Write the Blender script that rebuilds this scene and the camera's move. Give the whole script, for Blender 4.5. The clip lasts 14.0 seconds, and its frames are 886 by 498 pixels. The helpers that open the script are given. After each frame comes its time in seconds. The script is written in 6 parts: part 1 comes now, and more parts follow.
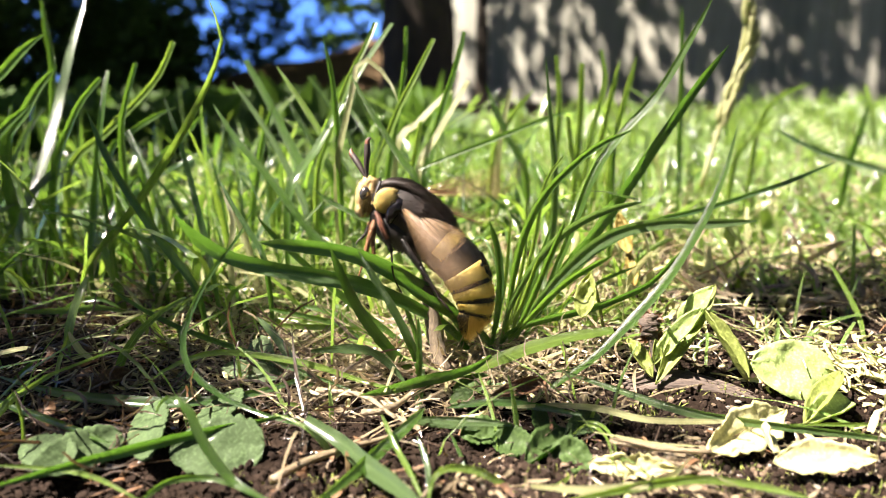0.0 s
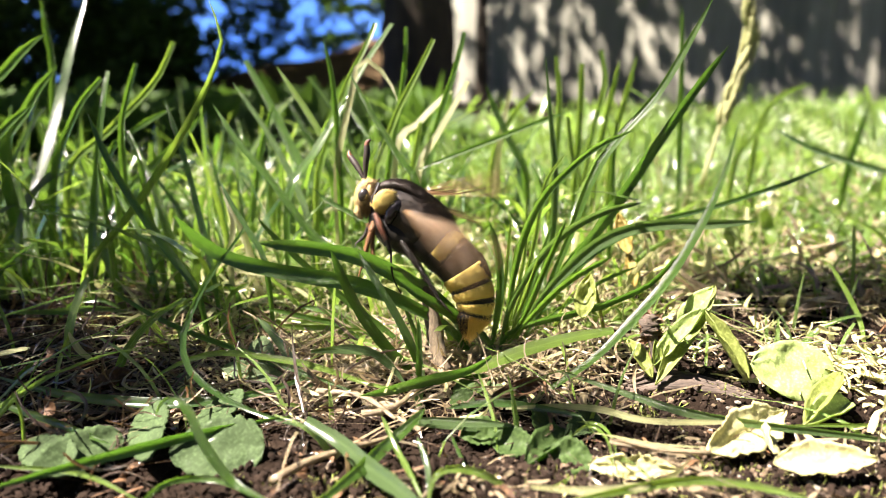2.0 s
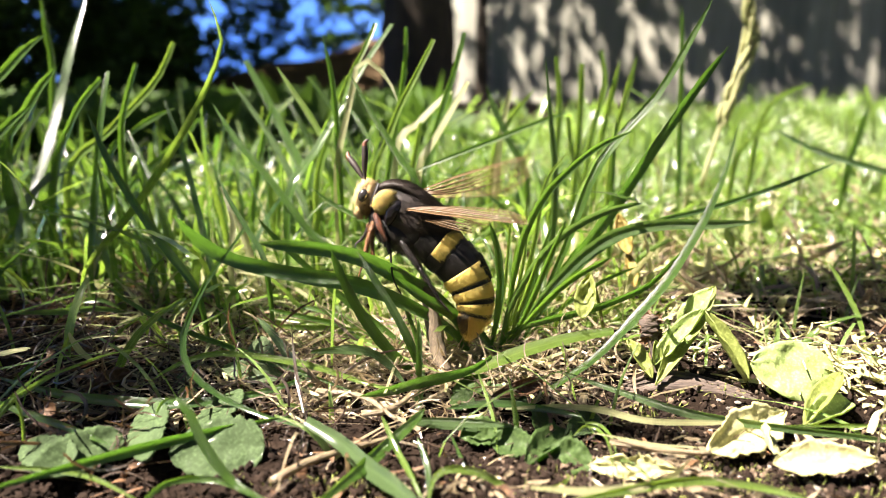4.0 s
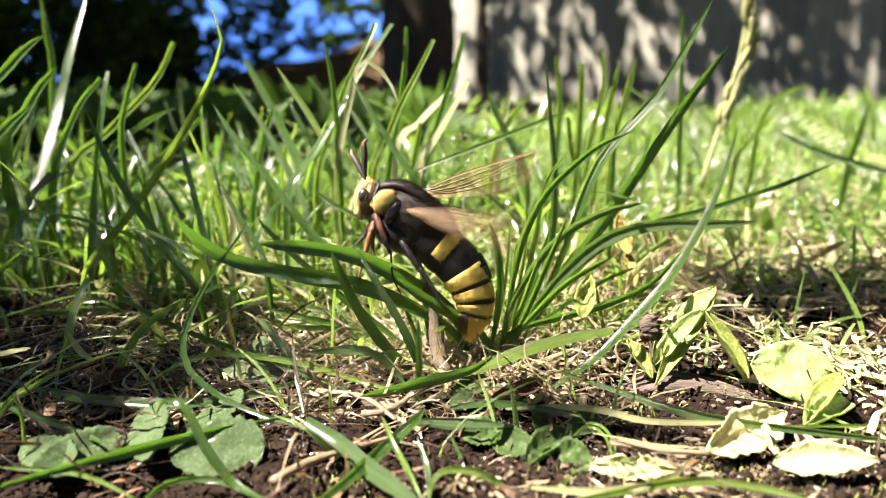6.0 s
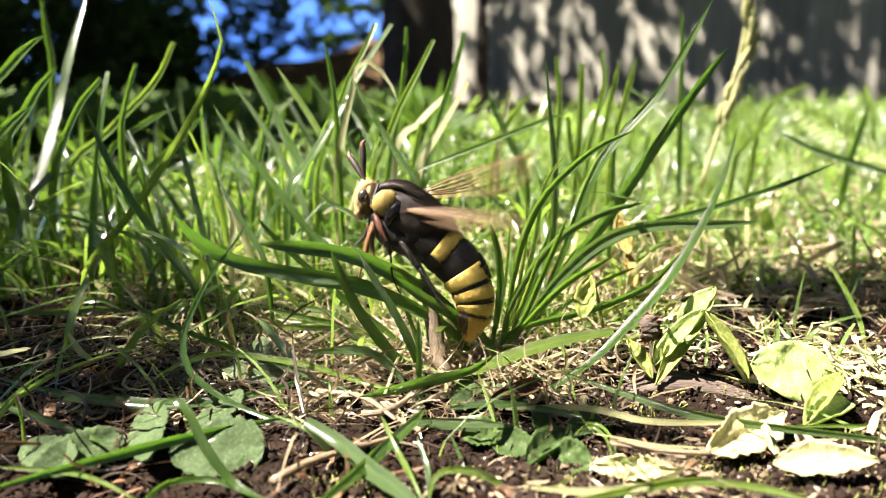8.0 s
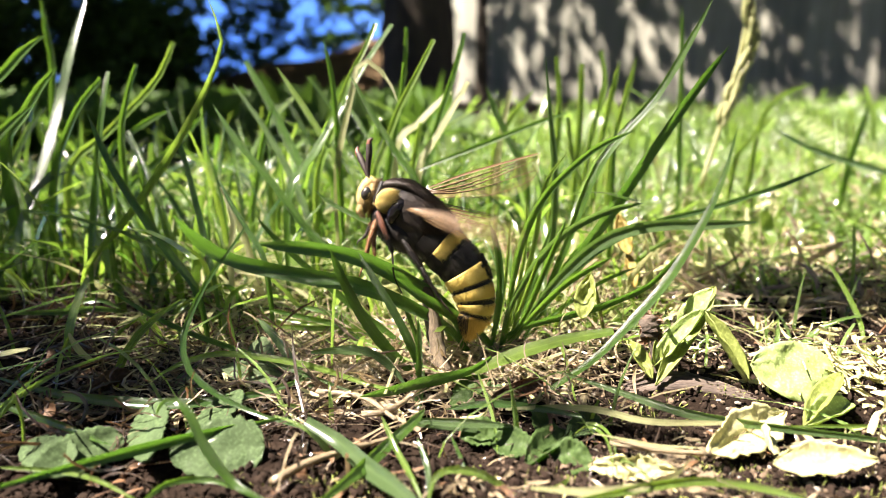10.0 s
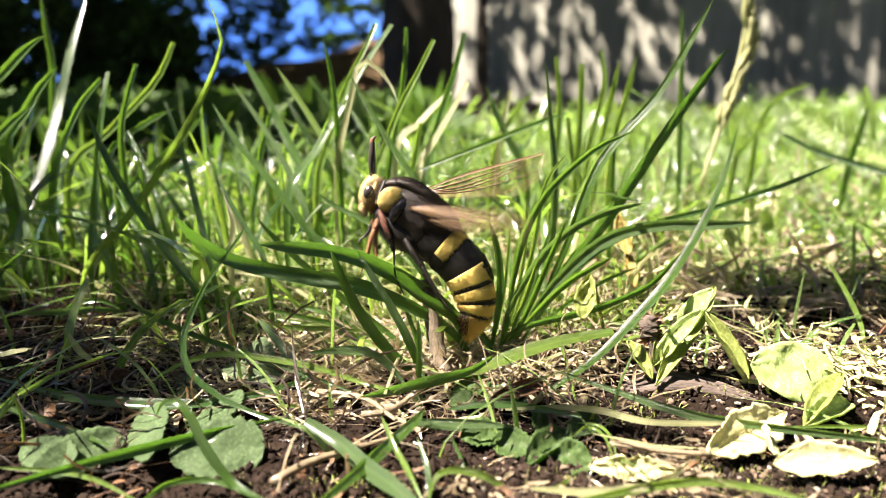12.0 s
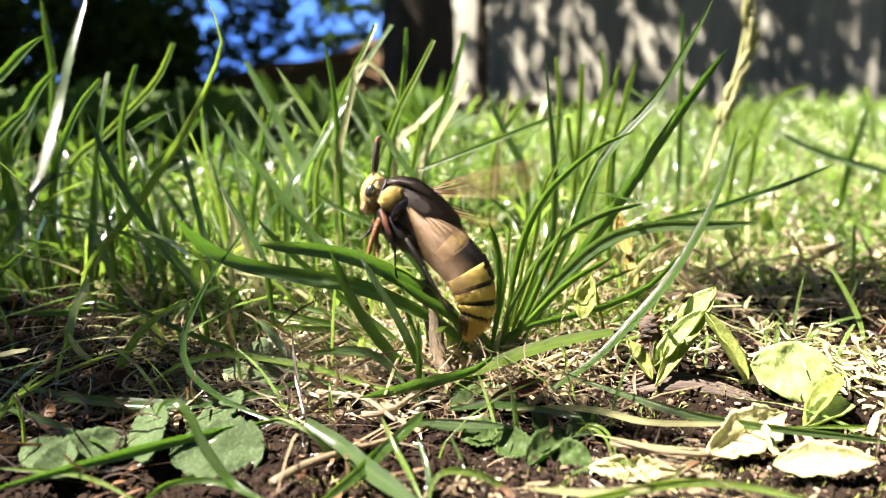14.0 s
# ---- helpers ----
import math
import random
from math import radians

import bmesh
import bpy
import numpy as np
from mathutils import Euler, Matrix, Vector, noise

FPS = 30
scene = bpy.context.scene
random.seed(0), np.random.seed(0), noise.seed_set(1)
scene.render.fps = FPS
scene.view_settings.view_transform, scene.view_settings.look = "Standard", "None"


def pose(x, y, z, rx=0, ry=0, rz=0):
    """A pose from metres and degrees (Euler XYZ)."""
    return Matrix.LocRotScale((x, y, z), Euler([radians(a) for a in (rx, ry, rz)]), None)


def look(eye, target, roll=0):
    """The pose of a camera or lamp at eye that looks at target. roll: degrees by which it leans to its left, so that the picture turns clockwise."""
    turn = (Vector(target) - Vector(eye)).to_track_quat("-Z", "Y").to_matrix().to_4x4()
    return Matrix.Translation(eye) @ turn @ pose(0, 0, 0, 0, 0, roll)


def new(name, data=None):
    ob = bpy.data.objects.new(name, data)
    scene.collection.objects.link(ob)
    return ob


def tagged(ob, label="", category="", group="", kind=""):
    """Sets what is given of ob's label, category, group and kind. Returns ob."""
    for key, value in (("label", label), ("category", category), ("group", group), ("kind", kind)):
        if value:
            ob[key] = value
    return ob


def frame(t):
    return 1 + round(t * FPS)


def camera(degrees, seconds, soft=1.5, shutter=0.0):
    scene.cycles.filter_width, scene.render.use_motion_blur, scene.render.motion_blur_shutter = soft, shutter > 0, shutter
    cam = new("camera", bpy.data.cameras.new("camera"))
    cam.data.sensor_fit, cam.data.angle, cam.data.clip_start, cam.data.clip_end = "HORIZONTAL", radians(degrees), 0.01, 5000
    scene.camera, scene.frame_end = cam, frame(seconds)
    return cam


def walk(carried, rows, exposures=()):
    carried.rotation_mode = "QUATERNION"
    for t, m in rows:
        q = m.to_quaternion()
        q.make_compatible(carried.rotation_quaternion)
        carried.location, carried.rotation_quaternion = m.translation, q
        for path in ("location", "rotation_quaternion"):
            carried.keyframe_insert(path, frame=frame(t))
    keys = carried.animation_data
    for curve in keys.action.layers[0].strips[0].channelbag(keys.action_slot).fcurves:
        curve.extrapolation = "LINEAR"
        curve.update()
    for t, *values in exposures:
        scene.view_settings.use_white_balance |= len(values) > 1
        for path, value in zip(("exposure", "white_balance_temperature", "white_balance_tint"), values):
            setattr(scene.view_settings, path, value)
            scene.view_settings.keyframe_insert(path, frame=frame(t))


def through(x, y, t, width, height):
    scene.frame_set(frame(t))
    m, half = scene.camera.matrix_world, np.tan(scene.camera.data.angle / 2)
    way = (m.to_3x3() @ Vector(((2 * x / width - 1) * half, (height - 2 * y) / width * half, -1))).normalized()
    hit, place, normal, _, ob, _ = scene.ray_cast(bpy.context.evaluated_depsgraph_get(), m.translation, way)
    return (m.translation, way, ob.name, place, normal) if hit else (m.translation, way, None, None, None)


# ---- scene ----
cam = camera(62, 14.0, soft=0.6, shutter=0.9)
cam.data.dof.use_dof = True
cam.data.dof.focus_distance = 0.107
cam.data.dof.aperture_fstop = 24.0
EYE_Z, PITCH = 0.042, 78.3
# the support sinks a little, so the view creeps by a quarter of a millimetre
walk(cam, [(0.0, pose(0, 0, EYE_Z, PITCH)),
           (1.5, pose(0, 0, EYE_Z + 0.00008, PITCH)),
           (6.0, pose(0, 0, EYE_Z + 0.00016, PITCH)),
           (10.5, pose(0, 0, EYE_Z + 0.00021, PITCH)),
           (14.0, pose(0, 0, EYE_Z + 0.00030, PITCH))],
     exposures=[(0.0, 2.72, 6800, 19), (14.0, 2.72, 6800, 19)])

# ---- light ----
SUN = Vector((-0.50, -0.12, 0.86)).normalized()
world = bpy.data.worlds.new("sky")
scene.world = world
world.use_nodes = True
wn = world.node_tree.nodes
sky = wn.new("ShaderNodeTexSky")
sky.sky_type = "NISHITA"
sky.sun_disc = False
sky.sun_elevation = math.asin(SUN.z)
sky.sun_rotation = math.atan2(SUN.x, SUN.y)
wn["Background"].inputs["Strength"].default_value = 0.011
world.node_tree.links.new(sky.outputs["Color"], wn["Background"].inputs["Color"])
sun_data = bpy.data.lights.new("sun", "SUN")
sun_data.energy, sun_data.angle, sun_data.color = 5.0, radians(0.55), (1.0, 0.95, 0.86)
sun_lamp = new("sun", sun_data)
sun_lamp.matrix_world = look(SUN * 20, (0, 0, 0))


# ---- materials ----
def graph(name):
    m = bpy.data.materials.new(name)
    m.use_nodes = True
    nt = m.node_tree
    return m, nt, nt.nodes["Principled BSDF"]


def node(nt, kind, **values):
    n = nt.nodes.new("ShaderNode" + kind)
    for k, v in values.items():
        n.inputs[k.replace("_", " ")].default_value = v
    return n


def ramp(nt, source, *stops):
    r = nt.nodes.new("ShaderNodeValToRGB")
    e = r.color_ramp.elements
    while len(e) < len(stops):
        e.new(0.5)
    for i, (p, c) in enumerate(stops):
        e[i].position, e[i].color = p, (*c, 1)
    nt.links.new(source, r.inputs["Fac"])
    return r.outputs["Color"]


def mix(nt, fac, a, b, blend="MIX"):
    n = nt.nodes.new("ShaderNodeMix")
    n.data_type, n.blend_type = "RGBA", blend
    for sock, v in ((n.inputs[0], fac), (n.inputs[6], a), (n.inputs[7], b)):
        if hasattr(v, "is_output"):
            nt.links.new(v, sock)
        else:
            sock.default_value = v if isinstance(v, (int, float)) else (*v, 1)
    return n.outputs[2]


def noise_of(nt, scale, detail=4, coords="Object", stretch=(1, 1, 1)):
    tc = nt.nodes.new("ShaderNodeTexCoord")
    mp = nt.nodes.new("ShaderNodeMapping")
    mp.inputs["Scale"].default_value = stretch
    n = node(nt, "TexNoise", Scale=scale, Detail=detail)
    nt.links.new(tc.outputs[coords], mp.inputs["Vector"])
    nt.links.new(mp.outputs["Vector"], n.inputs["Vector"])
    return n.outputs["Fac"]


def bump(nt, bsdf, height, strength, distance):
    b = node(nt, "Bump", Strength=strength, Distance=distance)
    nt.links.new(height, b.inputs["Height"])
    for s in (bsdf if isinstance(bsdf, (list, tuple)) else [bsdf]):
        nt.links.new(b.outputs["Normal"], s.inputs["Normal"])


def leaf_material(name, dark, light, through, rough=0.35, trans=0.45, stripes=9.0, island=True, dry=None, gloss=0.5, vein=0.55, coat=1.0):
    """Thin living tissue: veined face, gloss, and light that comes through."""
    m, nt, p = graph(name)
    uv = nt.nodes.new("ShaderNodeTexCoord").outputs["UV"]
    sep = nt.nodes.new("ShaderNodeSeparateXYZ")
    nt.links.new(uv, sep.inputs[0])
    wave = node(nt, "TexWave", Scale=stripes, Distortion=0.6, Detail=1.0)
    nt.links.new(uv, wave.inputs["Vector"])
    blot = noise_of(nt, 160, 3)
    if island:
        rnd = nt.nodes.new("ShaderNodeNewGeometry").outputs["Random Per Island"]
    else:
        rnd = nt.nodes.new("ShaderNodeObjectInfo").outputs["Random"]
    tone = mix(nt, 0.5, rnd, blot)
    base = ramp(nt, tone, (0.34, dark), (0.66, light))
    base = mix(nt, ramp(nt, wave.outputs["Fac"], (0.2, (0, 0, 0)), (0.9, (vein,) * 3)), base, light)
    if vein > 0.1:
        rib = ramp(nt, sep.outputs["X"], (0.42, (0, 0, 0)), (0.50, (0.55,) * 3), (0.58, (0, 0, 0)))
        base = mix(nt, rib, base, [min(1.0, c * 1.7) for c in light])
        streak = noise_of(nt, 6, 4, "UV", (14, 1.2, 1))
        if dark[1] < 0.2:
            base = mix(nt, ramp(nt, streak, (0.36, (0.55,) * 3), (0.62, (0, 0, 0))), base, [c * 0.45 for c in dark])
    else:
        speck = noise_of(nt, 2600, 3)
        base = mix(nt, ramp(nt, speck, (0.48, (0, 0, 0)), (0.66, (0.6,) * 3)), base, [min(1.0, c * 1.9) for c in light])
    thru = mix(nt, ramp(nt, wave.outputs["Fac"], (0.2, (0.45 - vein * 0.7,) * 3), (0.9, (0.45 + vein * 0.7,) * 3)), [c * 0.65 for c in through], through)
    if dry:
        edge = nt.nodes.new("ShaderNodeMath")
        edge.operation = "MULTIPLY_ADD"
        nt.links.new(blot, edge.inputs[0])
        edge.inputs[1].default_value = 0.25
        nt.links.new(sep.outputs["Y"], edge.inputs[2])
        f = ramp(nt, edge.outputs[0], (1.03, (0, 0, 0)), (1.12, (1, 1, 1)))
        base, thru = mix(nt, f, base, dry), mix(nt, f, thru, dry)
    nt.links.new(base, p.inputs["Base Color"])
    p.inputs["Roughness"].default_value = rough
    p.inputs["Specular IOR Level"].default_value = gloss
    p.inputs["Coat Weight"].default_value, p.inputs["Coat Roughness"].default_value = coat, 0.17
    p.inputs["Coat IOR"].default_value = 1.6
    tr = node(nt, "BsdfTranslucent")
    nt.links.new(thru, tr.inputs["Color"])
    if vein < 0.1:
        bump(nt, [p, tr], noise_of(nt, 1400, 5), 0.5, 0.0002)
    else:
        bump(nt, [p, tr], mix(nt, 0.35, wave.outputs["Fac"], blot), vein, 0.0004)
    ms = node(nt, "MixShader", Fac=trans)
    nt.links.new(p.outputs[0], ms.inputs[1])
    nt.links.new(tr.outputs[0], ms.inputs[2])
    nt.links.new(ms.outputs[0], nt.nodes["Material Output"].inputs["Surface"])
    return m


def plain(name, a, b, scale, rough=0.7, bump_by=0.4, depth=0.0003, stretch=(1, 1, 1), metal=0.0, spec=0.5, rnd=0.0, fine=6.0):
    """Opaque stuff with two scales of variation and relief."""
    m, nt, p = graph(name)
    n1 = noise_of(nt, scale, 5, stretch=stretch)
    n2 = noise_of(nt, scale * fine, 3, stretch=stretch)
    both = mix(nt, 0.4, n1, n2)
    if rnd:
        g = nt.nodes.new("ShaderNodeNewGeometry").outputs["Random Per Island"]
        o = nt.nodes.new("ShaderNodeObjectInfo").outputs["Random"]
        both = mix(nt, rnd, both, mix(nt, 0.5, g, o))
    nt.links.new(ramp(nt, both, (0.3, a), (0.72, b)), p.inputs["Base Color"])
    p.inputs["Roughness"].default_value, p.inputs["Metallic"].default_value = rough, metal
    p.inputs["Specular IOR Level"].default_value = spec
    bump(nt, p, both, bump_by, depth)
    return m


GRASS = leaf_material("grass_green", (0.020, 0.060, 0.009), (0.075, 0.160, 0.022), (0.20, 0.42, 0.035), dry=(0.42, 0.30, 0.13))
GRASS_DARK = leaf_material("grass_dark", (0.015, 0.050, 0.010), (0.052, 0.120, 0.020), (0.14, 0.34, 0.028), trans=0.38)
GRASS_LIGHT = leaf_material("grass_light", (0.06, 0.135, 0.016), (0.19, 0.30, 0.05), (0.36, 0.58, 0.06), dry=(0.5, 0.36, 0.16))
GRASS_BLUE = leaf_material("grass_bluish", (0.05, 0.10, 0.035), (0.12, 0.19, 0.07), (0.16, 0.30, 0.05), rough=0.3, coat=0.6)
GRASS_PALE = leaf_material("grass_pale", (0.36, 0.40, 0.14), (0.58, 0.58, 0.30), (0.62, 0.62, 0.28), rough=0.45)
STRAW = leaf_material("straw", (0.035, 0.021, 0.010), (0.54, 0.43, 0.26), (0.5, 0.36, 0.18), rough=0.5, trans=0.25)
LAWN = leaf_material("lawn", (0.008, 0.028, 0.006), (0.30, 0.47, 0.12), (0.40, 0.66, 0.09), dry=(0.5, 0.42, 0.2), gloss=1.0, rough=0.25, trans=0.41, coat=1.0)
# darker copy of the lawn green: shade put into the colour
LAWN_SHADED = leaf_material("lawn_shaded", (0.008, 0.030, 0.006), (0.165, 0.31, 0.05), (0.28, 0.52, 0.05), gloss=1.0, rough=0.25, trans=0.36, coat=1.0)
LEAF_GREY = leaf_material("leaf_grey", (0.022, 0.040, 0.014), (0.056, 0.088, 0.036), (0.06, 0.12, 0.028), gloss=0.15, rough=0.75, trans=0.25, stripes=3, vein=0.06, coat=0.05)
LEAF_SAGE = leaf_material("leaf_sage", (0.055, 0.085, 0.038), (0.13, 0.18, 0.085), (0.16, 0.26, 0.08), gloss=0.2, rough=0.7, trans=0.3, stripes=3, vein=0.06, coat=0.05)
LEAF_PALE = leaf_material("leaf_pale", (0.22, 0.31, 0.09), (0.38, 0.46, 0.18), (0.46, 0.60, 0.14), rough=0.5, stripes=3, vein=0.06, coat=0.05)
BLEACHED = leaf_material("bleached_leaf", (0.30, 0.29, 0.12), (0.50, 0.48, 0.24), (0.55, 0.53, 0.24), rough=0.6, trans=0.3, stripes=3, vein=0.06, coat=0.05)
LEAF_DARK = leaf_material("leaf_dark", (0.026, 0.052, 0.014), (0.062, 0.105, 0.030), (0.12, 0.25, 0.035), rough=0.65, gloss=0.2, stripes=3, vein=0.06, coat=0.05)
LEAF_GOLD = leaf_material("leaf_gold", (0.14, 0.19, 0.04), (0.26, 0.30, 0.08), (0.40, 0.46, 0.07), rough=0.5, stripes=3, vein=0.06, coat=0.05)
LEAF_OCHRE = leaf_material("leaf_ochre", (0.20, 0.145, 0.03), (0.38, 0.29, 0.075), (0.44, 0.33, 0.055), rough=0.6, stripes=3, vein=0.06, coat=0.05)
HEDGE = leaf_material("hedge_leaf", (0.030, 0.062, 0.016), (0.075, 0.135, 0.03), (0.13, 0.26, 0.03), trans=0.3, gloss=0.2, coat=0.0, rough=0.55)
SOIL = plain("soil", (0.003, 0.002, 0.0012), (0.024, 0.016, 0.011), 160, 0.95, 0.9, 0.002, spec=0.05)
CRUMB = plain("soil_crumb", (0.003, 0.002, 0.0013), (0.022, 0.0145, 0.010), 300, 0.95, 0.8, 0.0005, spec=0.1, rnd=0.6)
# lighter copy of the soil crumb: sunlight put into the colour
LIT_CRUMB = plain("lit_soil_crumb", (0.025, 0.017, 0.011), (0.17, 0.125, 0.085), 300, 0.95, 0.8, 0.0005, spec=0.1, rnd=0.6)
STONE = plain("grit", (0.06, 0.05, 0.04), (0.24, 0.215, 0.18), 500, 0.8, 0.4, 0.0003, rnd=0.6)
MOSS = plain("moss", (0.06, 0.085, 0.012), (0.19, 0.21, 0.04), 300, 0.9, 0.4, rnd=0.6)
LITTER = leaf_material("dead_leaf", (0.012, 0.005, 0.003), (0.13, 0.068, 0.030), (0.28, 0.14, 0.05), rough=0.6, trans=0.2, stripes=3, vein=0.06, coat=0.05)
# the litter's own brown, taken darker so that it also carries shade
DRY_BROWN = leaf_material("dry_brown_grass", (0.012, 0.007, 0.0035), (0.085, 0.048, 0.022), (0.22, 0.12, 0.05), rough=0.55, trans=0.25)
BARK_FIBRE = plain("bark_fibre", (0.02, 0.014, 0.010), (0.14, 0.105, 0.08), 500, 0.9, 1.0, 0.0004, stretch=(0.15, 1, 1))
TWIG = plain("dead_stem", (0.020, 0.013, 0.008), (0.19, 0.145, 0.085), 2400, 0.85, 1.0, 0.0003, stretch=(1, 1, 0.06))
BARK = plain("bark", (0.014, 0.011, 0.007), (0.085, 0.064, 0.042), 9, 0.95, 1.0, 0.02, stretch=(1, 1, 0.25))
BOARD = plain("weathered_board", (0.10, 0.10, 0.075), (0.41, 0.405, 0.33), 5, 0.9, 0.6, 0.004, stretch=(3, 3, 0.25), rnd=0.35)
BANK = plain("earth_bank", (0.03, 0.020, 0.010), (0.10, 0.066, 0.034), 3, 0.95, 0.8, 0.05, spec=0.1)
BLACK = plain("black_scale", (0.002, 0.0016, 0.0012), (0.010, 0.007, 0.005), 900, 0.50, 0.5, 0.0001)
SLEEK = plain("glossy_black", (0.003, 0.003, 0.004), (0.010, 0.008, 0.008), 500, 0.14, 0.3, 0.0001)
BROWN_BLACK = plain("brown_black_scale", (0.006, 0.004, 0.003), (0.035, 0.02, 0.012), 900, 0.6, 0.5, 0.0001)
YELLOW = plain("yellow_scale", (0.60, 0.43, 0.075), (0.86, 0.69, 0.21), 900, 0.7, 0.6, 0.0001)
GOLD = plain("golden_hair", (0.48, 0.28, 0.04), (0.78, 0.53, 0.15), 900, 0.6, 0.4, 0.0001, rnd=0.5)
PALE_HAIR = plain("pale_yellow_hair", (0.52, 0.39, 0.11), (0.82, 0.67, 0.27), 900, 0.6, 0.4, 0.0001, rnd=0.5)
DARK_HAIR = plain("dark_hair", (0.004, 0.003, 0.002), (0.030, 0.018, 0.009), 900, 0.7, 0.4, 0.0001, rnd=0.6)
RUST = plain("rust_brown", (0.07, 0.020, 0.009), (0.22, 0.070, 0.028), 700, 0.5, 0.4, 0.0001)
ORANGE = plain("orange_leg", (0.12, 0.05, 0.016), (0.28, 0.13, 0.045), 700, 0.55, 0.4, 0.0001)
BROWN_HAIR = plain("brown_hair", (0.02, 0.011, 0.005), (0.10, 0.055, 0.025), 900, 0.6, 0.4, 0.0001, rnd=0.6)
HEAD_HAIR = plain("tan_hair", (0.20, 0.125, 0.045), (0.68, 0.52, 0.24), 900, 0.6, 0.4, 0.0001, rnd=0.6)
EYE_MAT = plain("insect_eye", (0.012, 0.010, 0.009), (0.03, 0.024, 0.02), 900, 0.22, 0.1, 0.00005, spec=1.0)


def membrane(name, tint, alpha, vein):
    m, nt, p = graph(name)
    uv = nt.nodes.new("ShaderNodeTexCoord").outputs["UV"]
    n = node(nt, "TexNoise", Scale=30.0)
    nt.links.new(uv, n.inputs["Vector"])
    nt.links.new(ramp(nt, n.outputs["Fac"], (0.3, tint), (0.7, vein)), p.inputs["Base Color"])
    p.inputs["Roughness"].default_value = 0.28
    p.inputs["Specular IOR Level"].default_value = 0.5
    sep = nt.nodes.new("ShaderNodeSeparateXYZ")
    nt.links.new(uv, sep.inputs[0])
    nt.links.new(ramp(nt, sep.outputs["X"], (0.08, (min(1, alpha * 3.6),) * 3), (0.55, (alpha,) * 3)), p.inputs["Alpha"])
    return m


WING_CLEAR = membrane("wing_clear", (0.29, 0.21, 0.105), 0.12, (0.18, 0.10, 0.05))
VEIN = plain("wing_vein", (0.055, 0.028, 0.010), (0.15, 0.085, 0.032), 900, 0.5, 0.3, 0.0001)

MM = 0.001


# ---- mesh helpers ----
def part(name, bm, material, parent=None, label="", smooth=True):
    me = bpy.data.meshes.new(name)
    bm.to_mesh(me)
    bm.free()
    me.materials.append(material)
    if smooth:
        me.shade_smooth()
    ob = new(name, me)
    if parent is not None:
        ob.parent = parent
    if label:
        ob["label"] = label
    return ob


def mesh_of(name, verts, faces, material, parent=None, uv=None, smooth=True):
    me = bpy.data.meshes.new(name)
    me.from_pydata(verts, [], faces)
    if uv is not None:
        layer = me.uv_layers.new(name="uv")
        idx = np.empty(len(me.loops), dtype=np.int32)
        me.loops.foreach_get("vertex_index", idx)
        layer.data.foreach_set("uv", np.asarray(uv, dtype=np.float32)[idx].ravel())
    me.materials.append(material)
    if smooth:
        me.shade_smooth()
    ob = new(name, me)
    if parent is not None:
        ob.parent = parent
    return ob


def spline(points, n):
    """Evenly stepped points on a smooth line through a few stations."""
    p = [Vector(q) for q in points]
    if len(p) == 2:
        return [p[0].lerp(p[1], i / n) for i in range(n + 1)]
    p = [2 * p[0] - p[1]] + p + [2 * p[-1] - p[-2]]
    dense = []
    for i in range(1, len(p) - 2):
        a, b, c, d = p[i - 1:i + 3]
        for k in range(12):
            t = k / 12
            dense.append(0.5 * ((2 * b) + (c - a) * t + (2 * a - 5 * b + 4 * c - d) * t * t + (3 * b - a - 3 * c + d) * t ** 3))
    dense.append(p[-2])
    run = [0.0]
    for a, b in zip(dense, dense[1:]):
        run.append(run[-1] + (b - a).length)
    out, k = [], 0
    for i in range(n + 1):
        s = run[-1] * i / n
        while k < len(run) - 2 and run[k + 1] < s:
            k += 1
        out.append(dense[k].lerp(dense[k + 1], (s - run[k]) / max(run[k + 1] - run[k], 1e-9)))
    return out


def blade(name, material, width, stations, parent=None, turn=0.0, twist=0.0, blunt=0.12, fold=0.46, n=18):
    """One grass leaf: guttered, tapering ribbon. width in mm, stations in mm from foot to tip."""
    pts = spline([Vector(s) * MM for s in stations], n)
    verts, faces, uv = [], [], []
    for i, p in enumerate(pts):
        t = i / n
        tan = (pts[min(i + 1, n)] - pts[max(i - 1, 0)]).normalized()
        side = tan.cross(Vector((0.12, -0.95, 0.30)))
        side = side.normalized() if side.length > 1e-3 else Vector((1, 0, 0))
        side = Matrix.Rotation(radians(turn + twist * t), 3, tan) @ side
        up = side.cross(tan).normalized()
        w = width * MM * 0.36 * min(1.0, 0.32 + 1.6 * t) * max(0.5 if blunt < 0.07 else 0.03, min(1.0, (1 - t) / max(blunt, 0.01)) ** 0.6 * (1 - 0.45 * t * t))
        w *= 0.88 * (1 + 0.04 * math.sin(i * 2.3 + width * 7))
        for k, (s, h) in enumerate(((-1, 0.0), (-0.55, -0.62), (0, -1.0), (0.55, -0.62), (1, 0.0))):
            verts.append(p + side * w * s + up * w * fold * h)
            uv.append((k * 0.25, t))
    for i in range(n):
        a = 5 * i
        for k in range(4):
            faces.append((a + k, a + 5 + k, a + 6 + k, a + 1 + k))
    return mesh_of(name, verts, faces, material, parent, uv)


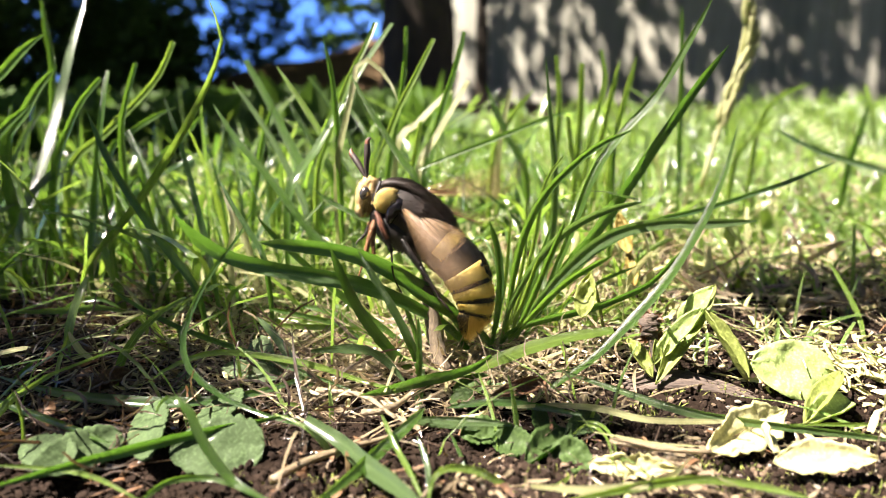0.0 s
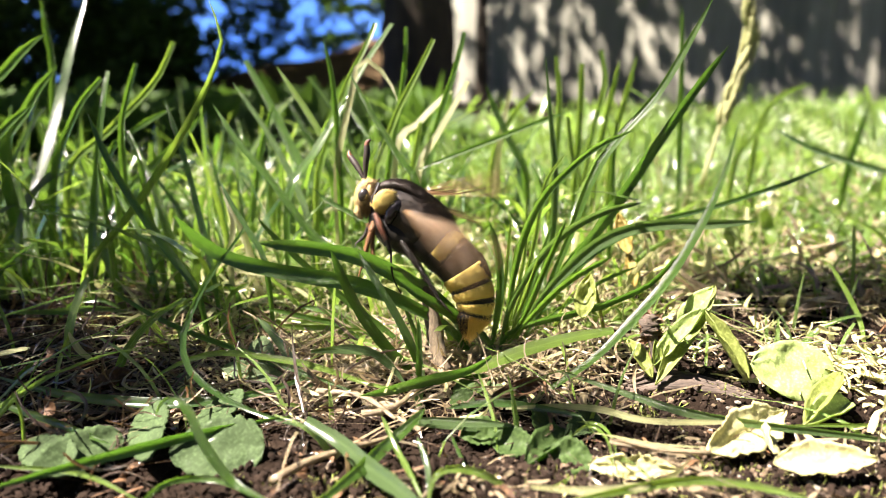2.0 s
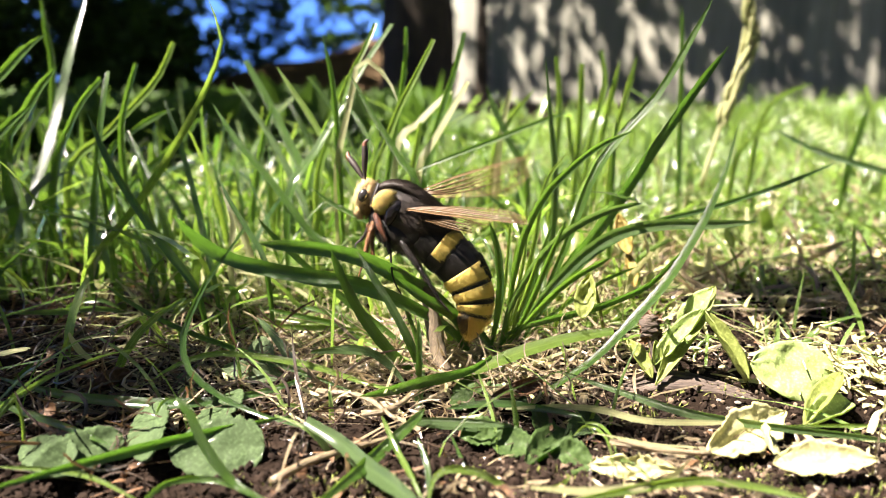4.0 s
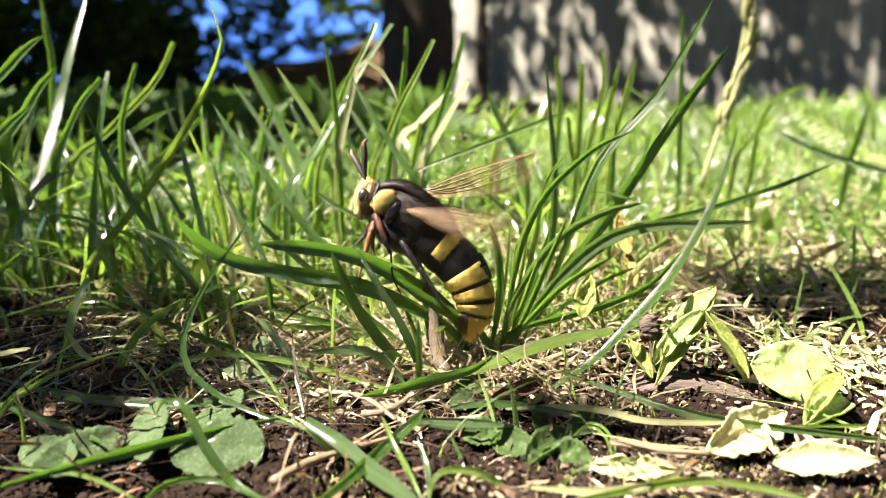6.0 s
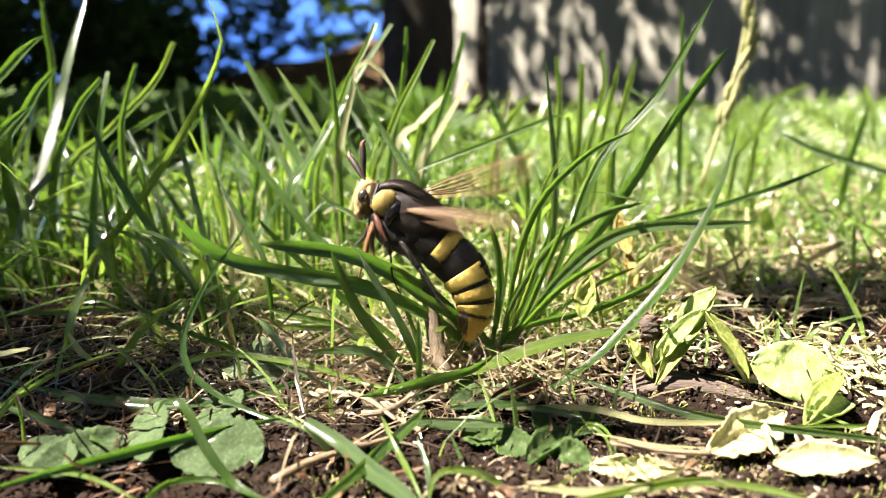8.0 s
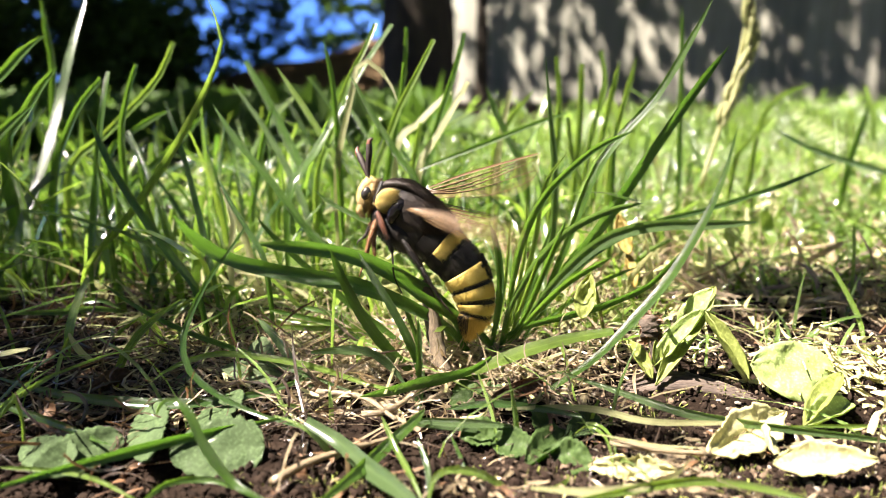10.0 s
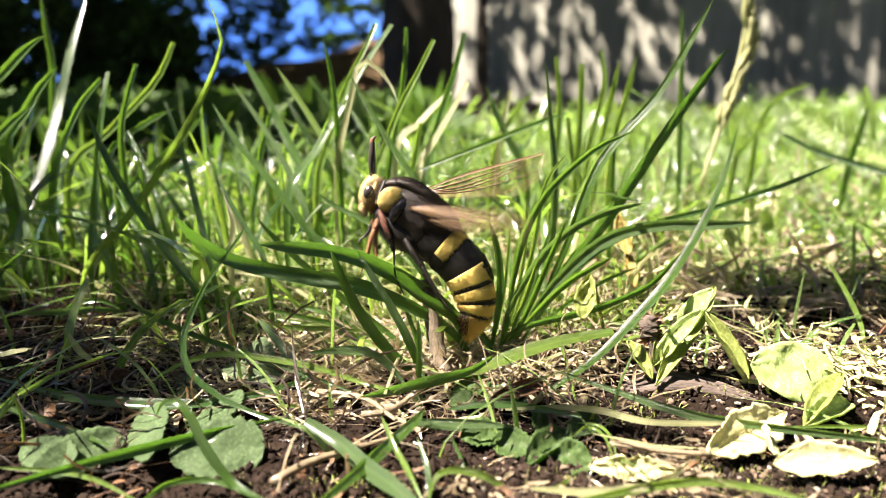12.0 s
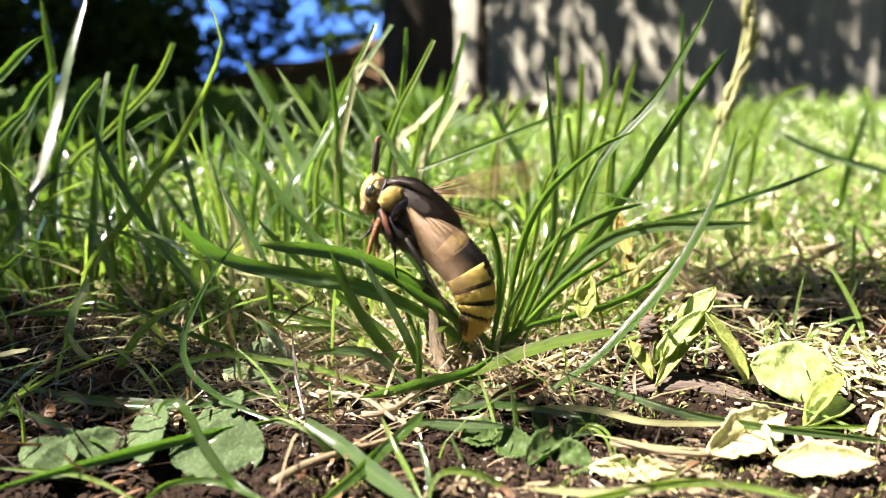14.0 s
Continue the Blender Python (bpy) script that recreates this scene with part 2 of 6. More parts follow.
def stalk(name, material, widths, stations, parent=None, n=14, sides=7, bumps=0.0):
    """A round stem whose radius runs through the given widths (mm)."""
    pts = spline([Vector(s) * MM for s in stations], n)
    verts, faces, uv = [], [], []
    for i, p in enumerate(pts):
        t = i / n
        f = t * (len(widths) - 1)
        k = min(int(f), len(widths) - 2)
        r = (widths[k] + (widths[k + 1] - widths[k]) * (f - k)) * MM * 0.5
        tan = (pts[min(i + 1, n)] - pts[max(i - 1, 0)]).normalized()
        a = tan.cross(Vector((0.3, 1, 0.2))).normalized()
        b = tan.cross(a)
        for j in range(sides):
            g = 2 * math.pi * j / sides
            q = r * (1 + bumps * noise.noise(Vector((j * 1.7, i * 0.9, r * 1e4))))
            verts.append(p + (a * math.cos(g) + b * math.sin(g)) * q)
            uv.append((j / sides, t))
    for i in range(n):
        for j in range(sides):
            k = (j + 1) % sides
            faces.append((i * sides + j, i * sides + k, (i + 1) * sides + k, (i + 1) * sides + j))
    faces.append(tuple(range(sides))[::-1])
    faces.append(tuple(n * sides + j for j in range(sides)))
    return mesh_of(name, verts, faces, material, parent, uv)


def leaf(name, material, foot, tip, width, up=(0, -0.3, 1), cup=0.15, droop=0.0, lobes=0, wavy=0.10, widest=0.55, tip_round=0.62, ragged=0.05, parent=None, n=30, m=6):
    """A broad leaf with a midrib, side veins, lobed or wavy rim and thickness; mm."""
    f, e = Vector(foot) * MM, Vector(tip) * MM
    along = e - f
    length = along.length
    d = along.normalized()
    side = d.cross(Vector(up)).normalized()
    nrm = side.cross(d).normalized()
    rows = []
    for i in range(n + 1):
        t = i / n
        s = math.sin(math.pi * min(1.0, t ** (math.log(0.5) / math.log(widest)))) ** tip_round
        s = max(s, 0.06 if t < 0.5 else 0.015)
        line = []
        for j in range(-m, m + 1):
            u = j / m
            tooth = abs(math.sin(math.pi * t * lobes * 1.5)) if lobes else 0.0
            rim = 1 + ((0.16 * tooth - 0.10) * abs(u) ** 2 if lobes else ragged * (noise.noise(Vector((t * 4.5, 3 * (u > 0), width * 3))) + 0.5 * noise.noise(Vector((t * 17, 3 * (u > 0), width)))))
            x = u * width * MM * 0.33 * s * rim
            h = cup * width * MM * (u * u - 0.15) * s - droop * length * t * t
            h += wavy * width * MM * (noise.noise(Vector((t * 4 + width, u * 2.2, length * 300))) + 0.4 * noise.noise(Vector((t * 13, u * 6, width))))
            h -= 0.012 * width * MM * math.exp(-(u * 7) ** 2)
            h += 0.003 * width * MM * math.sin((t - 0.35 * abs(u)) * 42) * abs(u)
            line.append(f + d * (t * length) + side * x + nrm * h)
        rows.append(line)
    c = 2 * m + 1
    top = [v for r in rows for v in r]
    low = [v - nrm * 0.00022 for v in top]
    uv = [(j / (c - 1), i / n * 0.9) for i in range(n + 1) for j in range(c)] * 2
    faces, o = [], len(top)
    for i in range(n):
        for j in range(c - 1):
            q = (i * c + j, i * c + j + 1, (i + 1) * c + j + 1, (i + 1) * c + j)
            faces.append(q[::-1])
            faces.append(tuple(k + o for k in q))
    rim = [j for j in range(c)] + [i * c + c - 1 for i in range(1, n + 1)] + [n * c + j for j in range(c - 2, -1, -1)] + [i * c for i in range(n - 1, 0, -1)]
    for a, b in zip(rim, rim[1:] + rim[:1]):
        faces.append((a, b, b + o, a + o))
    return mesh_of(name, top + low, faces, material, parent, uv)


def anchor(name, x, y, z, label, category, group=""):
    e = new(name)
    e.empty_display_size = 0.01
    e.location = (x * MM, y * MM, z * MM)
    return tagged(e, label, category, group)


def ground_z(x, y):
    """The soil's height in metres: a shallow, crumbly, uneven bed near the eye, a gentle lawn beyond."""
    v = Vector((x, y, 0))
    near = 1.0 / (1.0 + (x * x + y * y) * 3)
    return near * (0.0018 * noise.noise(v * 22) + 0.0014 * noise.noise(v * 75) + 0.0007 * noise.noise(v * 230)) + 0.006 * noise.noise(v * 3) * (1 - near)


# ---- ground ----
def build_ground():
    """One sheet: fine near the eye, coarser and coarser out to the horizon on all sides."""
    xs, ys = [0.0022 * i for i in range(60)], [0.05 + 0.0022 * i for i in range(96)]
    while xs[-1] < 2000:
        xs.append(xs[-1] + (xs[-1] - xs[-2]) * 1.13)
    xs = [-x for x in xs[:0:-1]] + xs
    while ys[-1] < 2000:
        ys.append(ys[-1] + (ys[-1] - ys[-2]) * 1.09)
    back = [0.05 - 0.004]
    while back[-1] > -2000:
        back.append(back[-1] - (0.05 - back[-1]) * 0.22 - 0.003)
    ys = back[::-1] + ys
    verts = [(x, y, ground_z(x, y) if x * x + y * y < 80 else 0.0) for y in ys for x in xs]
    c = len(xs)
    faces = [(i * c + j, i * c + j + 1, (i + 1) * c + j + 1, (i + 1) * c + j) for i in range(len(ys) - 1) for j in range(c - 1)]
    g = mesh_of("ground", verts, faces, SOIL)
    tagged(g, "dark crumbly garden soil under the lawn", "ground", kind="structure")


build_ground()
# ---- far surroundings ----
def clump_cloud(count, place, size, seed, folds=1):
    """Many small pointed leaves, as vertices and faces."""
    rng = random.Random(seed)
    verts, faces, uv = [], [], []
    for _ in range(count):
        p = place(rng)
        if p is None:
            continue
        a = Vector((rng.gauss(0, 1), rng.gauss(0, 1), rng.gauss(0, 0.7))).normalized()
        b = a.orthogonal().normalized()
        b = Matrix.Rotation(rng.uniform(0, 6.28), 3, a) @ b
        c = a.cross(b)
        s = size * rng.uniform(0.6, 1.4)
        k = len(verts)
        verts += [p, p + a * s * 0.5 + b * s * 0.3 + c * s * 0.08, p + a * s, p + a * s * 0.5 - b * s * 0.3 + c * s * 0.08]
        uv += [(0.5, 0), (1, 0.4), (0.5, 0.8), (0, 0.4)]
        faces += [(k, k + 1, k + 2), (k, k + 2, k + 3)]
    return verts, faces, uv


def crown(name, parent, centre, radii, count, size, seed, gap=0.0):
    def place(rng):
        while True:
            q = Vector((rng.uniform(-1, 1), rng.uniform(-1, 1), rng.uniform(-1, 1)))
            if q.length < 1:
                break
        p = Vector((centre[0] + q.x * radii[0], centre[1] + q.y * radii[1], centre[2] + q.z * radii[2]))
        if noise.noise(p * 2.6 / max(0.5, radii[2])) + 0.5 * noise.noise(p * 7) < gap:
            return None
        return p
    v, f, uv = clump_cloud(count, place, size, seed)
    return mesh_of(name, v, f, HEDGE, parent, uv, smooth=False)


def tree(x, y, r, height, centre, radii, count, size, seed, label, gap=-0.1, lean=0.0):
    t = new("tree")
    t.location = (x, y, 0)
    tagged(t, label, "tree", "garden trees")
    rel = lambda p: ((p[0] - x) / MM, (p[1] - y) / MM, p[2] / MM)
    top = (x + lean, y, height)
    stalk("trunk", BARK, [r * 2900, r * 2150, r * 1900, r * 1200], [rel((x, y, -0.05)), rel((x, y, 0.12)), rel((x + lean * 0.5, y, height * 0.5)), rel(top)], t, n=30, sides=18, bumps=0.22)
    rng = random.Random(seed)
    for i in range(6):
        a = rng.uniform(0, 6.28)
        end = (centre[0] + radii[0] * 0.7 * math.cos(a), centre[1] + radii[1] * 0.7 * math.sin(a), centre[2] + radii[2] * rng.uniform(-0.3, 0.5))
        z0 = height * rng.uniform(0.75, 0.98)
        s = (x + lean * z0 / height, y, z0)
        mid = ((s[0] + end[0]) / 2, (s[1] + end[1]) / 2, (s[2] + end[2]) / 2 + 0.15)
        stalk("limb", BARK, [r * 900, r * 600, r * 200], [rel(s), rel(mid), rel(end)], t, n=8, sides=8, bumps=0.2)
    c = crown("crown", t, (centre[0] - x, centre[1] - y, centre[2]), radii, count, size, seed, gap)
    c["label"] = "loose green crown of small leaves"
    return t


def build_far():
    tree(-0.10, 3.0, 0.105, 2.6, (0.3, 4.0, 3.4), (2.6, 1.7, 0.42), 27000, 0.10, 3, "dark-barked garden tree standing at the lawn's edge", gap=0.10)
    # its unseen crown is placed to shade the right part of the fence
    tree(0.235, 4.6, 0.03, 2.4, (0.55, 3.9, 2.9), (0.9, 0.9, 0.4), 900, 0.10, 4, "slender young tree in front of the board fence", gap=0.0)
    tree(-3.3, 4.3, 0.13, 2.4, (-2.75, 4.3, 1.9), (1.15, 1.0, 1.2), 12000, 0.10, 5, "shady tree with low dense dark foliage", gap=-0.25)
    # unseen tree, added outside the view only to cast shade
    shade_tree = tree(-2.6, 1.0, 0.10, 2.9, (-2.5, 2.3, 3.2), (1.3, 1.0, 0.5), 9000, 0.12, 6, "unseen added tree whose crown and low branch shade the bed", gap=-0.1, lean=0.2)
    # added low leafy sprays, out of view, whose shade falls on the ground at the given places
    for gx, gy, z, radii, count, size, seed, bend in ((-0.074, 0.120, 0.40, (0.052, 0.034, 0.03), 118, 0.019, 9, (1.3, -0.65, 0.8)),
                                                      (-0.040, 0.104, 0.38, (0.014, 0.012, 0.02), 30, 0.012, 14, (1.35, -0.7, 0.8)),
                                                      (-0.140, 0.200, 0.43, (0.045, 0.034, 0.02), 100, 0.02, 13, (1.2, -0.7, 0.9)),
                                                      (0.086, 0.150, 0.44, (0.034, 0.018, 0.02), 120, 0.015, 11, (1.5, -0.6, 0.9)),
                                                      (0.017, 0.090, 0.36, (0.013, 0.003, 0.01), 26, 0.008, 15, (1.45, -0.7, 0.8)),
                                                      (-0.098, 0.178, 0.45, (0.040, 0.022, 0.02), 48, 0.016, 16, (1.25, -0.7, 0.85)),
                                                      (-0.345, 0.47, 0.82, (0.31, 0.27, 0.07), 1080, 0.05, 10, (1.1, -0.3, 1.15))):
        c = (gx + SUN.x / SUN.z * z + 2.6, gy + SUN.y / SUN.z * z - 1.0, z)
        stalk("low_branch", BARK, [38, 14, 2.4], [(0, 0, 1000 + 300 * z), tuple(1000 * v for v in bend), tuple(1000 * v for v in c)], shade_tree, n=12, sides=8, bumps=0.2)
        crown("low_foliage", shade_tree, c, radii, count, size, seed, -2.0)
    # dark shrubs under the trees
    for i, (x, y, z, rx, ry, rz, cnt) in enumerate([(-2.6, 4.6, 0.45, 1.15, 0.5, 0.75, 9000), (-1.85, 4.6, 0.25, 0.36, 0.4, 0.36, 3600)]):
        s = new("shrub")
        s.location = (x, y, 0)
        tagged(s, "dark evergreen shrub in deep shade", "shrub", "garden shrubs")
        for k in range(5):
            a = k * 1.25 + i
            stalk("stem", BARK, [30, 18, 8], [(0, 0, -20), (120 * math.cos(a), 120 * math.sin(a), z * 500), (300 * math.cos(a), 300 * math.sin(a), z * 1100)], s, n=6, sides=6)
        crown("foliage", s, (0, 0, z), (rx, ry, rz), cnt, 0.085, 20 + i, -0.35)
    # thin branches with gaps in front of the sky
    b = tagged(new("overhanging_branch"), "thin leafy branch hanging before the blue sky", "branch")
    b.location = (-1.2, 5.2, 1.9)
    for k in range(7):
        stalk("twig", BARK, [22, 12, 4], [(-900, 0, 300), (-300 + 120 * k, 40 * k, -300 - 90 * (k % 3)), (100 + 130 * k, 60 * k, -1000 - 160 * (k % 4))], b, n=8, sides=5)
    def spray(rng):
        p = Vector((rng.uniform(-0.95, 1.0), rng.uniform(-0.05, 0.05), rng.uniform(-1.75, -0.3)))
        return p if noise.noise(Vector((p.x * 7, 0, p.z * 9))) + 0.35 * noise.noise(Vector((p.x * 17, 4, p.z * 17))) > -0.06 else None
    v, f1, uv = clump_cloud(16000, spray, 0.06, 31)
    mesh_of("foliage", v, f1, HEDGE, b, uv, smooth=False)
    # brown bank beyond the shrubs
    verts, faces = [], []
    nx, ny = 60, 14
    for j in range(ny + 1):
        for i in range(nx + 1):
            x = -3.0 + 2.75 * i / nx
            t = j / ny
            top = 0.16 + 0.24 * max(0.0, min(1.0, (x + 1.5) / 1.1)) + 0.05 * noise.noise(Vector((x * 3, 0, 0)))
            verts.append((x, 4.5 + 0.5 * t + 0.05 * noise.noise(Vector((x * 4, t * 5, 1))), top * math.sin(t * math.pi * 0.5) - 0.02 * (t == 0)))
    for j in range(ny):
        for i in range(nx):
            a = j * (nx + 1) + i
            faces.append((a, a + 1, a + nx + 2, a + nx + 1))
    tagged(mesh_of("earth_bank", verts, faces, BANK), "brown shaded earth bank at the end of the lawn", "bank", kind="structure")
    # dark creeping cover, added to darken the ground behind the lawn like shade
    def low_cover(rng):
        y = 0.42 + 3.4 * rng.random() ** 1.7
        x = y * rng.uniform(-0.78, 0.0)
        return Vector((x, y, ground_z(x, y) + (0.006 + 0.030 * min(1.0, y)) * rng.random()))
    v, f2, uv = clump_cloud(12000, low_cover, 0.030, 51)
    tagged(mesh_of("ground_ivy", v, f2, HEDGE, None, uv, smooth=False), "added dark leaf cover standing in for shade behind the lawn", "ground cover", kind="stuff")
    # board fence
    f = new("board_fence")
    f.matrix_basis = pose(0.25, 5.5, 0, 0, 0, -40)
    tagged(f, "weathered grey board fence dappled by tree shade", "fence")
    bm = bmesh.new()
    bmesh.ops.create_cube(bm, size=1)
    bmesh.ops.scale(bm, vec=(0.121, 0.022, 1.9), verts=bm.verts)
    bmesh.ops.bevel(bm, geom=bm.edges[:], offset=0.004, segments=1, affect="EDGES")
    first = part("board", bm, BOARD, f, smooth=False)
    rng = random.Random(8)
    for i in range(46):
        o = first if i == 0 else new("board", first.data)
        o.parent = f
        o.matrix_basis = pose(-0.62 + i * 0.1155, rng.uniform(-0.003, 0.003), 0.93 + rng.uniform(-0.02, 0.02), 0, rng.uniform(-0.08, 0.08), rng.uniform(-1, 1))
    for z in (0.35, 1.5):
        bm = bmesh.new()
        bmesh.ops.create_cube(bm, size=1)
        bmesh.ops.scale(bm, vec=(5.3, 0.05, 0.09), verts=bm.verts)
        o = part("rail", bm, BOARD, f, smooth=False)
        o.location = (1.9, 0.066, z)
    # clear blue sky low behind the trees
    m, nt, p = graph("sky_backdrop")
    p.inputs["Base Color"].default_value = (0, 0, 0, 1)
    p.inputs["Roughness"].default_value = 1
    p.inputs["Specular IOR Level"].default_value = 0
    nt.links.new(ramp(nt, noise_of(nt, 0.08, 3), (0.3, (0.022, 0.075, 0.27)), (0.7, (0.07, 0.17, 0.43))), p.inputs["Emission Color"])
    p.inputs["Emission Strength"].default_value = 1.0
    verts, faces = [], []
    for i in range(25):
        a = radians(60 + 130 * i / 24)
        verts += [(60 * math.cos(a), 60 * math.sin(a), -1), (60 * math.cos(a), 60 * math.sin(a), 16)]
    for i in range(24):
        faces.append((2 * i, 2 * i + 1, 2 * i + 3, 2 * i + 2))
    tagged(mesh_of("backdrop", verts, faces, m), "clear blue sky low behind the garden", "sky", kind="structure")
    # high board wall closes the garden at the back
    bm = bmesh.new()
    bmesh.ops.create_cube(bm, size=1)
    bmesh.ops.scale(bm, vec=(9, 0.1, 1.6), verts=bm.verts)
    w = part("wall_south", bm, BOARD, smooth=False)
    w.location = (0, -2.9, 0.75)
    tagged(w, "plain weathered wall closing the garden", "wall", kind="structure")


# ---- lawn ----
def lawn(name, label, count, place, height, width, seed, sections=5, material=LAWN, lean=0.6, kind="stuff", cut=0.45):
    rng = np.random.default_rng(seed)
    xs, ys, tall = place(rng, count)
    c = len(xs)
    h = (height[0] + (height[1] - height[0]) * rng.random(c) ** 1.6) * tall
    az = rng.uniform(0, 2 * np.pi, c)
    ln = np.abs(rng.normal(0, lean, c)) + 0.08
    w = rng.uniform(width[0], width[1], c) * 0.5
    tw = rng.uniform(0, np.pi, c)
    mown = rng.random(c) < cut
    z0 = np.array([ground_z(x, y) for x, y in zip(xs, ys)]) - 0.001
    verts = np.zeros((c, sections + 1, 3, 3), dtype=np.float32)
    uv = np.zeros((c, sections + 1, 3, 2), dtype=np.float32)
    sx, sy = np.cos(tw), np.sin(tw)
    for i in range(sections + 1):
        t = i / sections
        bend = ln * t ** 1.8
        px = xs + np.cos(az) * bend * h
        py = ys + np.sin(az) * bend * h
        pz = z0 + h * (t - 0.28 * ln * t ** 2.6)
        ww = w * min(1.0, 0.6 + t) * np.where(mown, 0.6 if t == 1 else 1.0 - 0.2 * t, max(0.05, 1 - t) ** 0.55)
        for k, s in ((0, -1), (1, 0), (2, 1)):
            verts[:, i, k, 0] = px + sx * ww * s - (sy * ww * 0.5 if k == 1 else 0)
            verts[:, i, k, 1] = py + sy * ww * s + (sx * ww * 0.5 if k == 1 else 0)
            verts[:, i, k, 2] = pz
            uv[:, i, k] = (k * 0.5, t)
    q = []
    for i in range(sections):
        for k in (0, 1):
            a = i * 3 + k
            q.append((a, a + 1, a + 4, a + 3))
    q = np.array(q, dtype=np.int64)
    faces = (q[None] + (np.arange(c) * (sections + 1) * 3)[:, None, None]).reshape(-1, 4)
    ob = mesh_of(name, verts.reshape(-1, 3).tolist(), faces.tolist(), material, None, uv.reshape(-1, 2))
    return tagged(ob, label, "grass", kind=kind)


def bare(x, y):
    """How bare the soil is: the worn patch round the tuft and to its right."""
    d = ((x - 0.035) / 0.105) ** 2 + ((y - 0.12) / 0.085) ** 2
    return d < 1.0


def build_lawn():
    def edge(x, y):
        return np.interp(x / y, (-0.7, -0.3, 0.0, 0.3, 0.7), (0.30, 0.36, 0.62, 1.2, 2.0))
    def near(rng, n):
        y = 0.145 + 0.40 * rng.random(n) ** 0.8
        x = rng.uniform(-1, 1, n) * (y * 0.72 + 0.02)
        keep = np.array([not bare(a, b) for a, b in zip(x, y)]) & (y < edge(x, y))
        x, y = x[keep], y[keep]
        return x, y, np.where(x < 0.01, np.where(x < -0.03, np.where(y > 0.2, 0.46, 0.72), 0.9), np.clip(0.5 + (y - 0.2) * 2.0, 0.42, 1.15)) * np.clip(1.25 - 1.6 * (y - 0.15), 0.8, 1.2)
    def mid(rng, n):
        y = 0.5 + 0.9 * rng.random(n)
        x = rng.uniform(-0.6, 1, n) * (y * 0.72)
        k = y < edge(x, y)
        x, y = x[k], y[k]
        return x, y, np.array([0.62 + 0.15 * (a > 0) + 0.5 * noise.noise(Vector((a * 9, b * 9, 0))) for a, b in zip(x, y)])
    def far(rng, n):
        y = 1.35 + 0.9 * rng.random(n)
        x = rng.uniform(0.3, 1, n) * (y * 0.75)
        k = y < edge(x, y)
        x, y = x[k], y[k]
        return x, y, np.array([0.8 + 0.9 * noise.noise(Vector((a * 5, b * 5, 3))) for a, b in zip(x, y)])
    # left and right halves of the near lawn; the left takes the shade-toned green
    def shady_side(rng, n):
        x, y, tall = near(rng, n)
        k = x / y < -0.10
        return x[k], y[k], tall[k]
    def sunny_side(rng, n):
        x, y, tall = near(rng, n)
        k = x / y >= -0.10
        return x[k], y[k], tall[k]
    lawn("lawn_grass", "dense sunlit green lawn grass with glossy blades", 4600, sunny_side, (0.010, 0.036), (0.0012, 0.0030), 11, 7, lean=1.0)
    lawn("lawn_grass", "left lawn grass in a green darkened for shade", 3600, shady_side, (0.010, 0.036), (0.0012, 0.0030), 10, 7, LAWN_SHADED, lean=1.0)
    lawn("lawn_grass", "unmown lawn stretching away to the fence", 5600, mid, (0.016, 0.056), (0.0022, 0.0052), 12, 5, lean=0.9)
    lawn("lawn_grass", "far lawn in dappled sun before the fence", 7000, far, (0.020, 0.074), (0.003, 0.007), 13, 4)
    def tall(rng, n):
        y = 0.17 + 0.5 * rng.random(n) ** 1.3
        x = y * rng.uniform(-0.66, 0.7, n)
        k = (y < edge(x, y)) & (y > np.where(x < -0.01, 0.20, 0.26)) & ((x / y > -0.1) | (rng.random(n) < 0.35))
        return x[k], y[k], np.ones(k.sum())
    lawn("tall_grass", "taller single blades rising from the lawn", 110, tall, (0.032, 0.058), (0.0018, 0.0032), 21, 9, LAWN, lean=0.5)
    def middle(rng, n):
        y = 0.135 + 0.19 * rng.random(n) ** 0.9
        x = y * rng.uniform(-0.66, 0.55, n)
        k = (y > 0.135 + 1.6 * np.clip(x - 0.01, 0, 1)) & (y < edge(x, y)) & ((np.abs(x - 0.005) > 0.035) | (y > 0.165))
        return x[k], y[k], np.where(x[k] > 0.03, 0.75, 1.0)
    lawn("lawn_grass", "arching green blades of middling height", 420, middle, (0.020, 0.046), (0.0014, 0.0028), 27, 9, LAWN_SHADED, lean=0.8)
    lawn("lawn_grass", "pale green arching blades of middling height", 400, middle, (0.018, 0.042), (0.0013, 0.0026), 28, 9, GRASS_LIGHT, lean=0.9)
    lawn("lawn_grass", "dark green arching blades of middling height", 260, middle, (0.018, 0.040), (0.0013, 0.0026), 29, 9, GRASS_DARK, lean=0.9)
    lawn("lawn_grass", "bleached dead blades among the green", 240, middle, (0.014, 0.032), (0.0010, 0.0020), 30, 9, GRASS_PALE, lean=1.3)
    def behind(rng, n):
        y = 0.135 + 0.15 * rng.random(n)
        x = y * rng.uniform(-0.30, 0.50, n)
        return x, y, np.ones(n)
    lawn("dead_grass", "bleached grass lying in the lawn behind the tuft", 420, behind, (0.006, 0.020), (0.0008, 0.0020), 33, 6, GRASS_PALE, lean=1.8)
    def outer(rng, n):
        x, y = rng.uniform(-3.2, 3.2, n), rng.uniform(-2.6, 2.4, n)
        k = ((np.abs(x) > 0.74 * y + 0.06) & ((np.abs(x) > 0.1) | (y < -0.08))) & ((y < 1.0) | (x > 0)) & (y + 0.4 * x > -4)
        return x[k], y[k], np.ones(k.sum())
    lawn("lawn_grass", "lawn going on round the clearing", 34000, outer, (0.018, 0.050), (0.006, 0.013), 22, 2, lean=0.9)
    def low(rng, n):
        y = 0.075 + 0.36 * rng.random(n)
